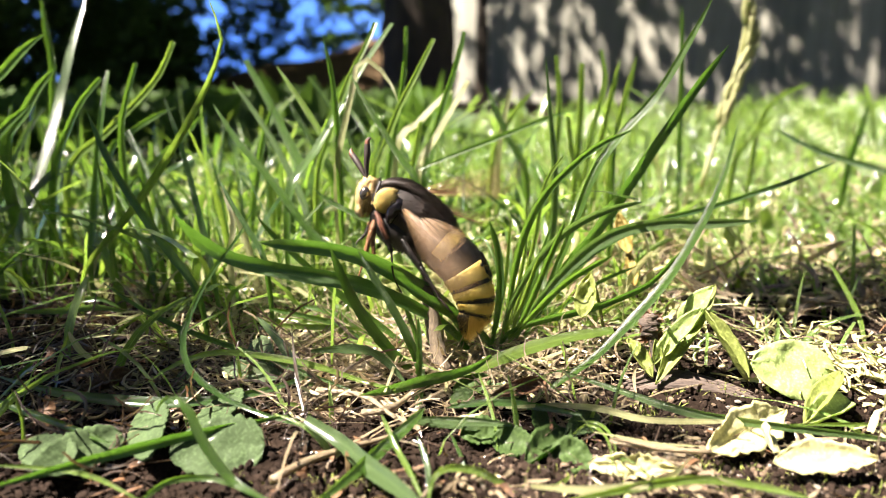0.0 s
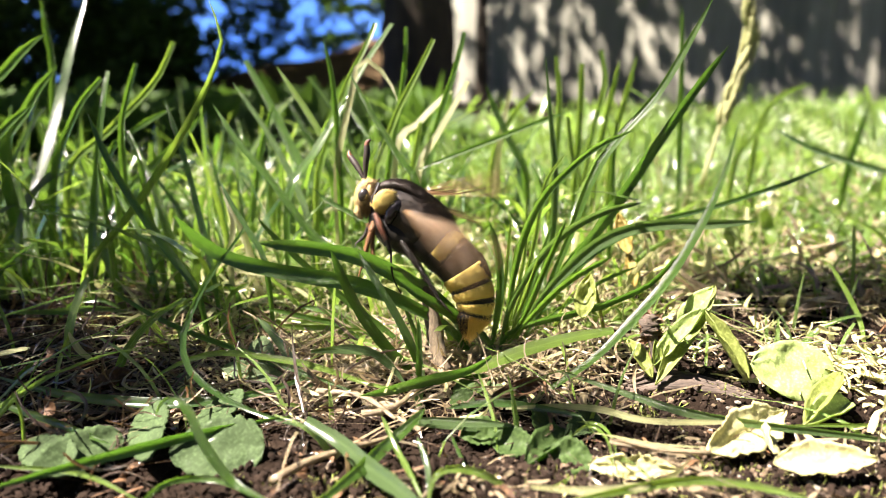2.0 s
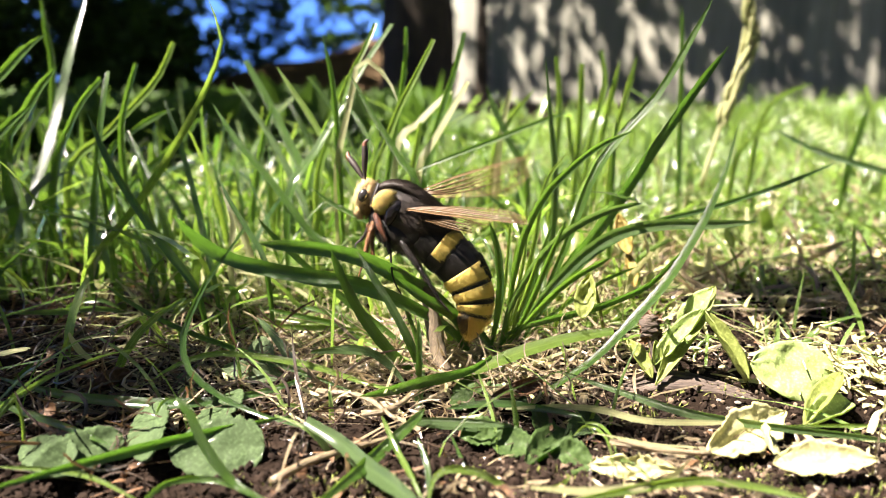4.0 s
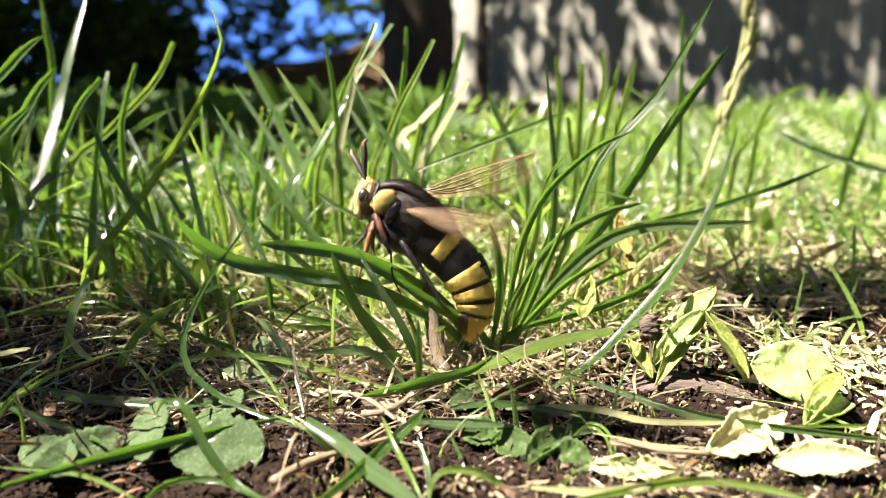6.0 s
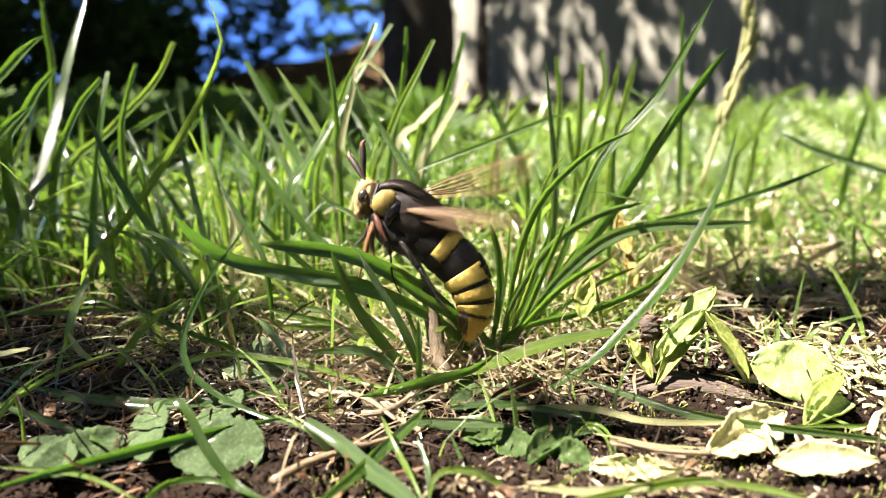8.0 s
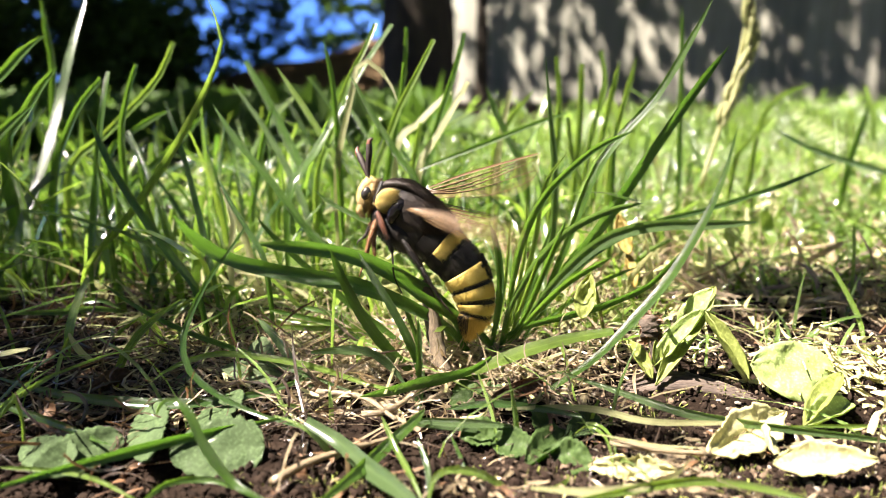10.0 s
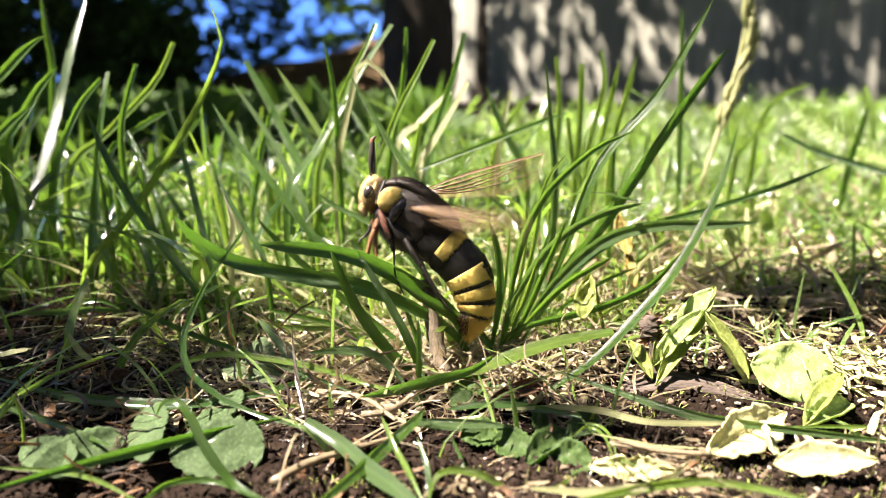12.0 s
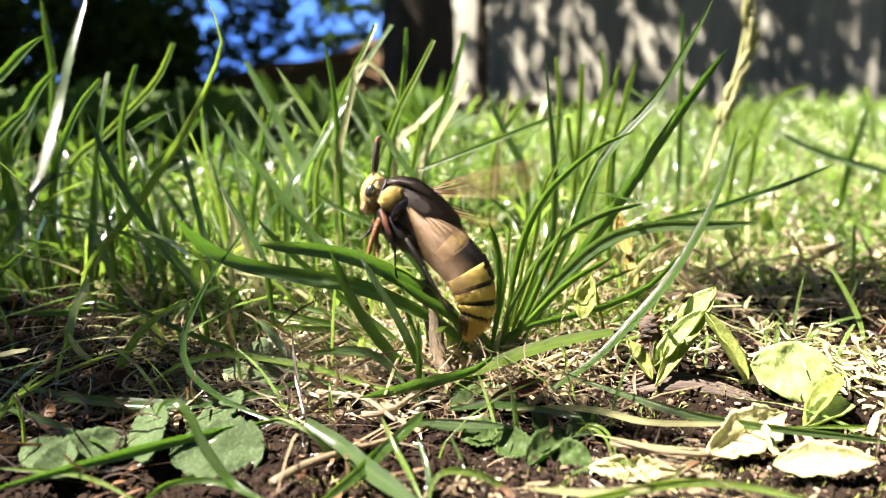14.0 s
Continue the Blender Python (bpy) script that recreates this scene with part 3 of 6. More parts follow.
        x = rng.uniform(-1, 1, n) * (y * 0.72 + 0.02)
        k = np.array([not leafy(a, b) for a, b in zip(x, y)])
        return x[k], y[k], np.ones(k.sum())
    def low_sunny(rng, n):
        x, y, tall = low(rng, n)
        k = x > -0.028
        return x[k], y[k], tall[k]
    lawn("dead_grass", "dry straw-coloured thatch lying on the soil", 800, low_sunny, (0.003, 0.012), (0.0003, 0.0008), 14, 5, STRAW, lean=2.0)
    def dry(rng, n):
        y = 0.135 + 0.6 * rng.random(n) ** 1.4
        x = y * rng.uniform(0.1, 0.72, n)
        k = ~((x > 0.045) & (y > 0.14) & (y < 0.205) & (rng.random(n) < 0.4))
        return x[k], y[k], np.ones(k.sum())
    lawn("dead_grass", "bleached dry grass among the green lawn", 900, dry, (0.005, 0.018), (0.0006, 0.0018), 18, 5, STRAW, lean=2.6)
    def moss(rng, n):
        spots = (((38.5, 100.5, 0), 4, 1.8), ((28.5, 93, 0), 3, 1.5), ((29.3, 78, 0), 5, 2.2), ((34.2, 73.3, 0), 9, 2), ((43.8, 72.8, 0), 8, 2), ((-10.1, 73.3, 0), 6, 1.6), ((18.2, 73.3, 0), 6, 1.6))
        k = rng.integers(0, len(spots), n)
        p = np.array([[s[0][0], s[0][1], s[1], s[2]] for s in spots])[k] * MM
        return p[:, 0] + rng.normal(0, 1, n) * p[:, 2], p[:, 1] + rng.normal(0, 1, n) * p[:, 3], np.ones(n)
    tagged(lawn("moss", "yellow-green moss cushions on the soil", 3000, moss, (0.0007, 0.0022), (0.00014, 0.0004), 19, 3, MOSS, lean=0.8), category="moss")
    def sod(rng, n):
        y = 0.118 + 0.34 * rng.random(n)
        x = rng.uniform(-1, 1, n) * (y * 0.72 + 0.02)
        k = (y < edge(x, y)) & ~((x > 0.045) & (y < 0.2) & (rng.random(n) < 0.5)) & ((x < -0.012) | (y > 0.138 + 0.28 * np.clip(x, 0, 1)))
        x, y = x[k], y[k]
        return x, y, np.where(x < -0.01, 1.0, 0.75)
    # the sod is split the same way, shade painted into its left part
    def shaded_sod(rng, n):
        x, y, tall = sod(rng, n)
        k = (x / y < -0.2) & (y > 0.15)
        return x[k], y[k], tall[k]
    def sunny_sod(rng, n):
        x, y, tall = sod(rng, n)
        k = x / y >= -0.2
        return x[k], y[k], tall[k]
    lawn("short_sod", "short left sod in a green darkened for shade", 1500, shaded_sod, (0.006, 0.022), (0.0010, 0.0024), 17, 5, LAWN_SHADED, lean=1.1)
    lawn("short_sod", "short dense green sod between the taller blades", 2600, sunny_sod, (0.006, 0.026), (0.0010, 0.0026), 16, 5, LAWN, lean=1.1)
    def sunny(rng, n):
        y = 0.142 + 0.14 * rng.random(n)
        x = y * rng.uniform(0.12, 0.66, n)
        return x, y, np.clip(0.6 + 3 * (y - 0.14), 0.5, 1.0)
    lawn("short_grass", "short yellowish grass on the sunny worn ground", 700, sunny, (0.004, 0.016), (0.0008, 0.0022), 23, 5, GRASS_LIGHT, lean=1.6)
    lawn("dead_grass", "bleached grass scraps on the sunny worn ground", 300, sunny, (0.003, 0.012), (0.0006, 0.0020), 24, 4, GRASS_PALE, lean=3.0)
    def under(rng, n):
        y = 0.116 + 0.075 * rng.random(n)
        x = rng.uniform(-0.058, 0.042, n)
        return x, y, np.ones(n)
    lawn("short_grass", "short yellow-green grass round the tuft", 620, under, (0.004, 0.015), (0.0008, 0.0020), 25, 6, GRASS_LIGHT, lean=1.5)
    lawn("dead_grass", "bleached grass bits round the tuft", 760, under, (0.004, 0.014), (0.0005, 0.0014), 26, 5, GRASS_PALE, lean=2.6)
    lawn("short_grass", "short young grass sprouting from the soil", 700, low, (0.006, 0.020), (0.0006, 0.0016), 15, 5, LAWN, lean=0.9)


def leafy(x, y):
    """Where broad leaves lie close over the soil and keep the litter under them."""
    return any(a < x < b and c < y < d for a, b, c, d in ((-0.034, -0.018, 0.069, 0.084), (-0.049, -0.039, 0.068, 0.079), (0.005, 0.018, 0.072, 0.082), (0.030, 0.048, 0.071, 0.080), (0.043, 0.056, 0.086, 0.097), (0.027, 0.044, 0.090, 0.106)))


# ---- crumbs, grit and litter ----
def scatter(name, label, category, count, place, size, material, seed, flat=0.6, lift=0.2):
    rng = random.Random(seed)
    verts, faces = [], []
    bm = bmesh.new()
    bmesh.ops.create_icosphere(bm, subdivisions=1, radius=1)
    base = [v.co.copy() for v in bm.verts]
    tris = [tuple(v.index for v in f.verts) for f in bm.faces]
    bm.free()
    for _ in range(count):
        x, y = place(rng)
        s = rng.uniform(*size) * (0.5 if rng.random() < 0.5 else 1)
        r = Euler((rng.uniform(0, 6), rng.uniform(0, 6), rng.uniform(0, 6))).to_matrix()
        st = Vector((rng.uniform(0.6, 1.4), rng.uniform(0.6, 1.2), rng.uniform(0.5, 1.0)))
        o = len(verts)
        off = Vector((rng.uniform(-50, 50), 0, rng.uniform(-50, 50)))
        z = ground_z(x, y) + s * lift
        for b in base:
            q = r @ Vector((b.x * st.x, b.y * st.y, b.z * st.z)) * (1 + 0.45 * noise.noise(b * 1.3 + off))
            verts.append((x + q.x * s, y + q.y * s, z + q.z * s * flat))
        faces += [(a + o, b + o, c + o) for a, b, c in tris]
    return tagged(mesh_of(name, verts, faces, material, smooth=False), label, category, kind="stuff")


def build_litter():
    def wide(rng):
        y = 0.068 + 0.26 * rng.random() ** 1.5
        return rng.uniform(-1, 1) * (y * 0.68 + 0.01), y
    def right(rng):
        y = 0.068 + 0.2 * rng.random() ** 1.3
        return rng.uniform(0.1, 1) * (y * 0.68 + 0.01), y
    scatter("soil_crumbs", "dark crumbs of loose soil", "soil", 26000, wide, (0.00015, 0.0008), CRUMB, 41, 0.9, 0.35)
    # paler crumbs only on the right, painted as the sunlit soil
    scatter("soil_crumbs", "paler soil crumbs on the right with sunlight in their colour", "soil", 7000, right, (0.00012, 0.0005), LIT_CRUMB, 40, 0.9, 0.6)
    scatter("grit", "pale grit and tiny stones on the soil", "gravel", 1300, right, (0.0002, 0.0006), STONE, 42)
    scatter("grit", "scattered pale grit among the thatch", "gravel", 250, wide, (0.0002, 0.0005), STONE, 43)
    def curls(name, label, count, place, length, width, material, seed, lift=0.005, tilt=0.3):
        """Dry strips of leaf, each bent, twisted and gutter-shaped, lying across one another."""
        rng = random.Random(seed)
        verts, faces, uv = [], [], []
        for _ in range(count):
            x, y = place(rng)
            if y < 0.066 or leafy(x, y):
                continue
            p = Vector((x, y, ground_z(x, y) + lift * rng.random() ** 1.5))
            a = rng.uniform(0, 2 * math.pi)
            d = Vector((math.cos(a), math.sin(a), rng.gauss(0, tilt))).normalized()
            up = Vector((rng.gauss(0, 0.5), rng.gauss(0, 0.5), 1)).normalized()
            L, w = rng.uniform(*length) * (0.5 + rng.random()), rng.uniform(*width)
            turn, bend, roll = rng.gauss(0, 0.22), rng.gauss(0, 0.16), rng.gauss(0, 0.3)
            k, n = len(verts), 6
            for i in range(n + 1):
                t = i / n
                side = d.cross(up).normalized()
                up = side.cross(d).normalized()
                ww = w * (0.45 + 0.55 * math.sin(math.pi * (0.15 + 0.75 * t)))
                if p.z < ground_z(p.x, p.y) + 0.0002:
                    p.z = ground_z(p.x, p.y) + 0.0002
                verts += [p - side * ww, p + up * ww * 0.55, p + side * ww]
                uv += [(0, t * 0.8), (0.5, t * 0.8), (1, t * 0.8)]
                p = p + d * (L / n)
                d = (d + side * turn + up * bend).normalized()
                up = (up + side * roll).normalized()
            for i in range(n):
                for j in (0, 1):
                    q = k + 3 * i + j
                    faces.append((q, q + 1, q + 4, q + 3))
        return tagged(mesh_of(name, verts, faces, material, None, uv), label, "straw", kind="stuff")
    def under_tuft(r):
        return r.gauss(-0.006, 0.021), max(0.091, r.gauss(0.113, 0.011))
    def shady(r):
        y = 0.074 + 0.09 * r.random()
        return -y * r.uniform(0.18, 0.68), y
    def sunny_edge(r):
        return r.gauss(0.066, 0.011), r.gauss(0.104, 0.014)
    def sunny_far(r):
        y = 0.135 + 0.30 * r.random() ** 1.3
        return y * r.uniform(0.08, 0.68), y
    curls("thatch", "pale curled dry grass tangled under the tuft", 2300, under_tuft, (0.003, 0.009), (0.00006, 0.00028), STRAW, 45, 0.0035)
    curls("thatch", "broad bleached scraps of dead grass under the tuft", 260, under_tuft, (0.002, 0.005), (0.0002, 0.0005), BLEACHED, 49, 0.003)
    # brown litter whose darkened colour deepens the shade on the left
    curls("thatch", "brown dead grass on the left, toned darker for shade", 1100, shady, (0.004, 0.012), (0.00006, 0.00026), DRY_BROWN, 50, 0.003)
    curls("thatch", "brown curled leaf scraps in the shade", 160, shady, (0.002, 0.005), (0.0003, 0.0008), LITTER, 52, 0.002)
    curls("thatch", "bleached dry grass heaped in the sun", 340, sunny_edge, (0.002, 0.006), (0.0001, 0.0005), BLEACHED, 53, 0.004)
    curls("thatch", "dry grass and scraps over the worn lawn", 1300, sunny_far, (0.004, 0.014), (0.0002, 0.0008), STRAW, 54, 0.005)
    curls("thatch", "bleached scraps on the worn lawn", 260, sunny_far, (0.003, 0.009), (0.0004, 0.0012), BLEACHED, 55, 0.006)
    curls("thatch", "dark dry bits over the soil", 900, wide, (0.002, 0.007), (0.00004, 0.0002), DRY_BROWN, 56, 0.002)
    def chips(name, label, count, place, length, width, material, seed):
        rng = random.Random(seed)
        verts, faces, uv = [], [], []
        for _ in range(count):
            x, y = place(rng)
            if leafy(x, y):
                continue
            a = rng.uniform(0, 6.28)
            d = Vector((math.cos(a), math.sin(a), rng.uniform(-0.25, 0.25)))
            s = d.cross(Vector((rng.gauss(0, 0.4), rng.gauss(0, 0.4), 1))).normalized()
            L, w = rng.uniform(*length), rng.uniform(*width)
            c = Vector((x, y, ground_z(x, y) + rng.uniform(0.0002, 0.0012)))
            n = s.cross(d)
            k = len(verts)
            curl = rng.uniform(-0.1, 0.16)
            for i in range(5):
                t = i / 4
                ww = w * math.sin(math.pi * (0.12 + 0.8 * t)) * rng.uniform(0.35, 0.55)
                arch = n * (L * curl * math.sin(math.pi * t))
                p = c + d * (t - 0.5) * L + arch
                verts += [p - s * ww + n * ww * 0.4, p, p + s * ww + n * ww * 0.3]
                uv += [(0, t * 0.8), (0.5, t * 0.8), (1, t * 0.8)]
            for i in range(4):
                for j in (0, 1):
                    q = k + 3 * i + j
                    faces.append((q, q + 1, q + 4, q + 3))
        tagged(mesh_of(name, verts, faces, material, None, uv), label, "litter", kind="stuff")
    chips("leaf_litter", "pale and brown scraps of dead grass under the tuft", 650, lambda r: (r.gauss(-0.002, 0.022), max(0.089, r.gauss(0.112, 0.012))), (0.0010, 0.0060), (0.0003, 0.0012), STRAW, 48)
    chips("leaf_litter", "brown broken leaf litter on the soil", 500, wide, (0.0010, 0.0050), (0.0002, 0.0010), LITTER, 44)
    bright = Vector((60.8, 101.4, 0)) * MM
    chips("pale_litter", "bleached leaf scraps lying in the sun", 150, lambda r: (bright.x + r.gauss(0, 0.008), bright.y + r.gauss(0, 0.010)), (0.0010, 0.0050), (0.0003, 0.0014), BLEACHED, 46)
    chips("pale_litter", "pale flakes of dead leaf on the nearest soil", 70, lambda r: (r.gauss(0.001, 0.007), max(0.067, r.gauss(0.0705, 0.0018))), (0.0006, 0.0026), (0.0003, 0.0011), STRAW, 57)
    chips("pale_litter", "pale flakes of dead grass on gritty soil", 200, lambda r: (r.gauss(0.028, 0.005), max(0.067, r.gauss(0.075, 0.004))), (0.0006, 0.0030), (0.0003, 0.0010), STRAW, 58)
    chips("pale_litter", "scattered bleached leaf scraps", 90, right, (0.0010, 0.0040), (0.0002, 0.0007), BLEACHED, 47)


build_far()
build_lawn()
build_litter()


# ---- the moth ----
def loft(name, material, stations, parent, sides=20, n=16, swell=0.0, start=0.0, end=1.0, label="", rough=0.0, arc=None, grow=1.0):
    """A closed body along stations (x, y, z, half height, half depth), mm; start and end cut a length of it."""
    line = np.array([s[:3] for s in stations], float)
    wid = np.array([s[3:] for s in stations], float)
    pts = spline([Vector(p) for p in line], 60)
    run = np.cumsum([0] + [(Vector(line[i + 1]) - Vector(line[i])).length for i in range(len(line) - 1)])
    run = run / run[-1]
    verts, faces = [], []
    for i in range(n + 1):
        u = i / n
        t = start + (end - start) * u
        f = t * 60
        k = min(int(f), 59)
        p = pts[k].lerp(pts[k + 1], f - k)
        tan = (pts[min(k + 2, 60)] - pts[max(k - 1, 0)]).normalized()
        a = tan.cross(Vector((0, 1, 0))).normalized()
        ra, rb = np.interp(t, run, wid[:, 0]), np.interp(t, run, wid[:, 1])
        g = grow * (1 + swell * math.sin(math.pi * u) ** 0.7)
        for j in range(sides):
            q = 2 * math.pi * j / sides
            h = g * (1 + rough * noise.noise(Vector((j * 0.9, i * 0.8, t * 9))))
            verts.append((p + a * math.cos(q) * ra * h + Vector((0, 1, 0)) * math.sin(q) * rb * h) * MM)
    for i in range(n):
        for j in range(sides):
            k = (j + 1) % sides
            if arc is None or math.cos(2 * math.pi * (j + 0.5) / sides) > arc + 0.25 * abs(i / n - 0.4):
                faces.append((i * sides + j, (i + 1) * sides + j, (i + 1) * sides + k, i * sides + k))
    if arc is None:
        faces += [tuple(range(sides)), tuple(n * sides + j for j in range(sides))[::-1]]
    ob = mesh_of(name, verts, faces, material, parent)
    if label:
        ob["label"] = label
    return ob


def fur(name, material, parent, source, count, length, seed, flow=(0, 0, 0), flow_by=1.0, width=0.05, keep=None, label=""):
    """Fine tapering hairs standing on a mesh part."""
    rng = random.Random(seed)
    me = source.data
    polys = [p for p in me.polygons if keep is None or keep(p.center / MM, p.normal)]
    areas = np.cumsum([p.area for p in polys])
    verts, faces = [], []
    fl = Vector(flow)
    for _ in range(count):
        p = polys[int(np.searchsorted(areas, rng.random() * areas[-1]))]
        vs = [me.vertices[i].co for i in p.vertices]
        a, b = rng.random(), rng.random()
        q = (vs[0].lerp(vs[1], a)).lerp(vs[-1].lerp(vs[-2], a), b)
        d = (p.normal + fl * flow_by + Vector((rng.gauss(0, 0.25), rng.gauss(0, 0.25), rng.gauss(0, 0.25)))).normalized()
        L = length * MM * rng.uniform(0.5, 1.2)
        s = d.orthogonal().normalized() * width * MM
        s2 = d.cross(s)
        k = len(verts)
        tip = q + d * L + fl * L * 0.25
        verts += [q + s, q - s * 0.5 + s2 * 0.87, q - s * 0.5 - s2 * 0.87, tip]
        faces += [(k, k + 1, k + 3), (k + 1, k + 2, k + 3), (k + 2, k, k + 3)]
    ob = mesh_of(name, verts, faces, material, parent)
    if label:
        ob["label"] = label
    return ob


def wing(name, parent, length, width, seed, label, veins):
    """A long narrow clear wing with brown front edge and veins. Length runs along x, the hind edge towards +y; origin at the hinge."""
    n, m = 22, 6
    verts, faces, uv = [], [], []
    def front(t):
        return -0.10 * width * math.sin(math.pi * t)
    def back(t):
        s = min(1.0, 0.22 + 1.25 * t) if t < 0.62 else (1 - ((t - 0.62) / 0.38) ** 2.6 * 0.96)
        return front(t) + width * max(0.04, s)
    for lift in (0.0,):
        for i in range(n + 1):
            t = i / n
            for j in range(m + 1):
                u = j / m
                y = front(t) + (back(t) - front(t)) * u
                z = 0.10 * math.sin(u * 9 + t * 3) * t + 0.18 * math.sin(u * math.pi)
                verts.append(Vector((t * length, y, z + lift)) * MM)
                uv.append((t, u))
    c, o = m + 1, (n + 1) * (m + 1)
    for i in range(n):
        for j in range(m):
            q = (i * c + j, (i + 1) * c + j, (i + 1) * c + j + 1, i * c + j + 1)
            faces.append(q)
    w = mesh_of(name, verts, faces, WING_CLEAR, parent, uv)
    w["label"] = label
    def at(t, u):
        y = front(t) + (back(t) - front(t)) * u
        return (t * length, y, 0.10 * math.sin(u * 9 + t * 3) * t + 0.18 * math.sin(u * math.pi))
    e = blade("front_margin", VEIN, width * 0.13, [at(0, 0.05), at(0.35, 0.05), at(0.7, 0.06), at(0.98, 0.2)], w, turn=90, blunt=0.05, n=10)
    e["label"] = "opaque brown front edge"
    for u0, u1, t1 in veins:
        stalk("vein", VEIN, [0.34, 0.20, 0.09], [at(0.02, 0.2 + u0 * 0.3), at(0.35, u0), at(t1, u1)], w, n=8, sides=5)
    stalk("vein", VEIN, [0.10, 0.10, 0.08], [at(0.98, 0.1), at(0.98, 0.6), at(0.86, 0.97), at(0.45, 1.0), at(0.08, 1.0)], w, n=12, sides=5)
    return w


def wing_pose(hinge, raised, lowered, f):
    """Between the raised and the lowered carriage of a wing: each a length direction and a chord direction."""
    d = Vector(lowered[0]).normalized().slerp(Vector(raised[0]).normalized(), f)
    c = Vector(lowered[1]).normalized().slerp(Vector(raised[1]).normalized(), f)
    c = (c - d * c.dot(d)).normalized()
    n = d.cross(c)
    r = Matrix((d, c, n)).transposed().to_4x4()
    return Matrix.Translation(Vector(hinge) * MM) @ r


MOTH = new("hornet_moth")
MOTH_HOME = pose(*[v * MM for v in (4.6, 107, 6.6)], -11.7, 0, 0)
MOTH.matrix_world = MOTH_HOME
tagged(MOTH, "yellow and black hornet-like clearwing moth clinging to grass", "moth")
WINGS, FEELERS = {}, []


def build_moth():
    belly = [(-10.53, 0.00, 17.77, 2.92, 2.92), (-8.61, 0.00, 16.45, 3.26, 3.26), (-6.07, 0.00, 14.28, 3.35, 3.35), (-3.00, 0.00, 11.69, 3.43, 3.43), (-1.23, 0.00, 9.41, 3.26, 3.26), (-0.04, 0.00, 6.61, 2.88, 2.88), (0.27, 0.00, 4.39, 2.53, 2.53), (-0.11, 0.00, 2.49, 1.85, 1.85), (-0.50, 0.00, 0.93, 0.94, 0.94), (-0.73, 0.00, -0.19, 0.26, 0.26)]
    cuts = [(0.0, 0.17, BLACK), (0.17, 0.29, BLACK), (0.29, 0.40, BLACK), (0.40, 0.535, BLACK), (0.535, 0.630, YELLOW), (0.630, 0.666, BLACK),
            (0.666, 0.736, YELLOW), (0.736, 0.772, BLACK), (0.772, 0.828, YELLOW), (0.828, 0.853, BLACK), (0.853, 1.0, GOLD)]
    for k, (a, b, mat) in enumerate(cuts):
        seg = loft("abdomen_ring", mat, belly, MOTH, 26, 10, 0.035, a, b + 0.006, label="yellow-scaled ring" if mat in (YELLOW, GOLD) else "black ring", rough=0.02, grow=1.03 if mat is YELLOW else 1.0)
        flow = Vector((0.35, 0, -1)) if a > 0.4 else Vector((0.8, 0, -0.7))
        if mat is YELLOW:
            fur("scale_coat", YELLOW, seg, seg, 4600, 0.42, 60 + k, flow, 1.3, 0.028)
        elif mat is GOLD:
            fur("tail_tuft", GOLD, seg, seg, 4200, 0.9, 60 + k, (-0.1, 0, -1), 1.5, 0.030, label="golden hair tuft")
            fur("dark_tuft", DARK_HAIR, seg, seg, 1500, 1.0, 80, (-0.1, -0.3, -0.9), 1.6, 0.035, keep=lambda c, q: q.x < -0.42 and c.z > 0.9, label="dark brown underside tuft")
        else:
            fur("scale_coat", BLACK, seg, seg, 2600, 0.50, 60 + k, flow, 1.5, 0.026)
    patch = loft("back_patch", BLACK, belly, MOTH, 40, 8, 0.0, 0.50, 0.64, label="black patch along the back", arc=0.74, grow=1.09)
    fur("scale_coat", BLACK, patch, patch, 900, 0.5, 58, (0.35, 0, -1), 1.0, 0.03)
    saddle = loft("yellow_band", YELLOW, belly, MOTH, 40, 10, 0.02, 0.295, 0.38, label="yellow band across the back", arc=-0.5, grow=1.03)
    fur("scale_coat", YELLOW, saddle, saddle, 2600, 0.5, 59, (0.6, 0, -0.8), 1.3, 0.03)
    chest = [(-14.94, 0.00, 20.60, 2.0, 1.9), (-12.88, 0.00, 20.09, 3.4, 3.1), (-10.56, 0.00, 18.88, 4.0, 3.7), (-7.98, 0.00, 17.34, 4.0, 3.8), (-5.67, 0.00, 15.62, 3.4, 3.4), (-4.12, 0.00, 14.33, 2.4, 2.6)]
    th = loft("thorax", BROWN_BLACK, chest, MOTH, 28, 20, rough=0.03, label="black furry thorax")
    fur("fur", DARK_HAIR, th, th, 7000, 0.65, 91, (0.75, 0, -0.5), 1.3, 0.024, keep=lambda c, q: q.x + q.z > -0.5)
    fur("brown_fur", BROWN_HAIR, th, th, 3600, 0.85, 92, (0.8, 0, -0.4), 1.4, 0.026, keep=lambda c, q: c.x > -8.2)
    # dorsal shield, dark and arched
    sh = loft("shield", BROWN_BLACK, [(-14.59, 0.00, 22.32, 0.4, 1.2), (-12.70, 0.00, 22.75, 0.9, 2.4), (-10.30, 0.00, 22.40, 1.1, 2.9), (-7.73, 0.00, 20.77, 1.1, 2.8), (-6.01, 0.00, 18.88, 0.6, 1.8)], MOTH, 20, 14, label="dark brown furry back shield")
    fur("fur", DARK_HAIR, sh, sh, 6500, 0.6, 93, (0.9, 0, -0.4), 1.3, 0.024)
    patch = loft("shoulder_patch", YELLOW, [(-14.79, -1.60, 19.31, 0.7, 0.8), (-13.77, -2.60, 19.75, 1.4, 1.0), (-12.66, -2.90, 20.57, 1.35, 1.0), (-11.68, -2.60, 21.09, 0.5, 0.5)], MOTH, 16, 10, label="bright yellow shoulder patch")
    fur("fur", PALE_HAIR, patch, patch, 3800, 0.62, 94, (0.9, -0.1, 0.0), 1.0, 0.028)
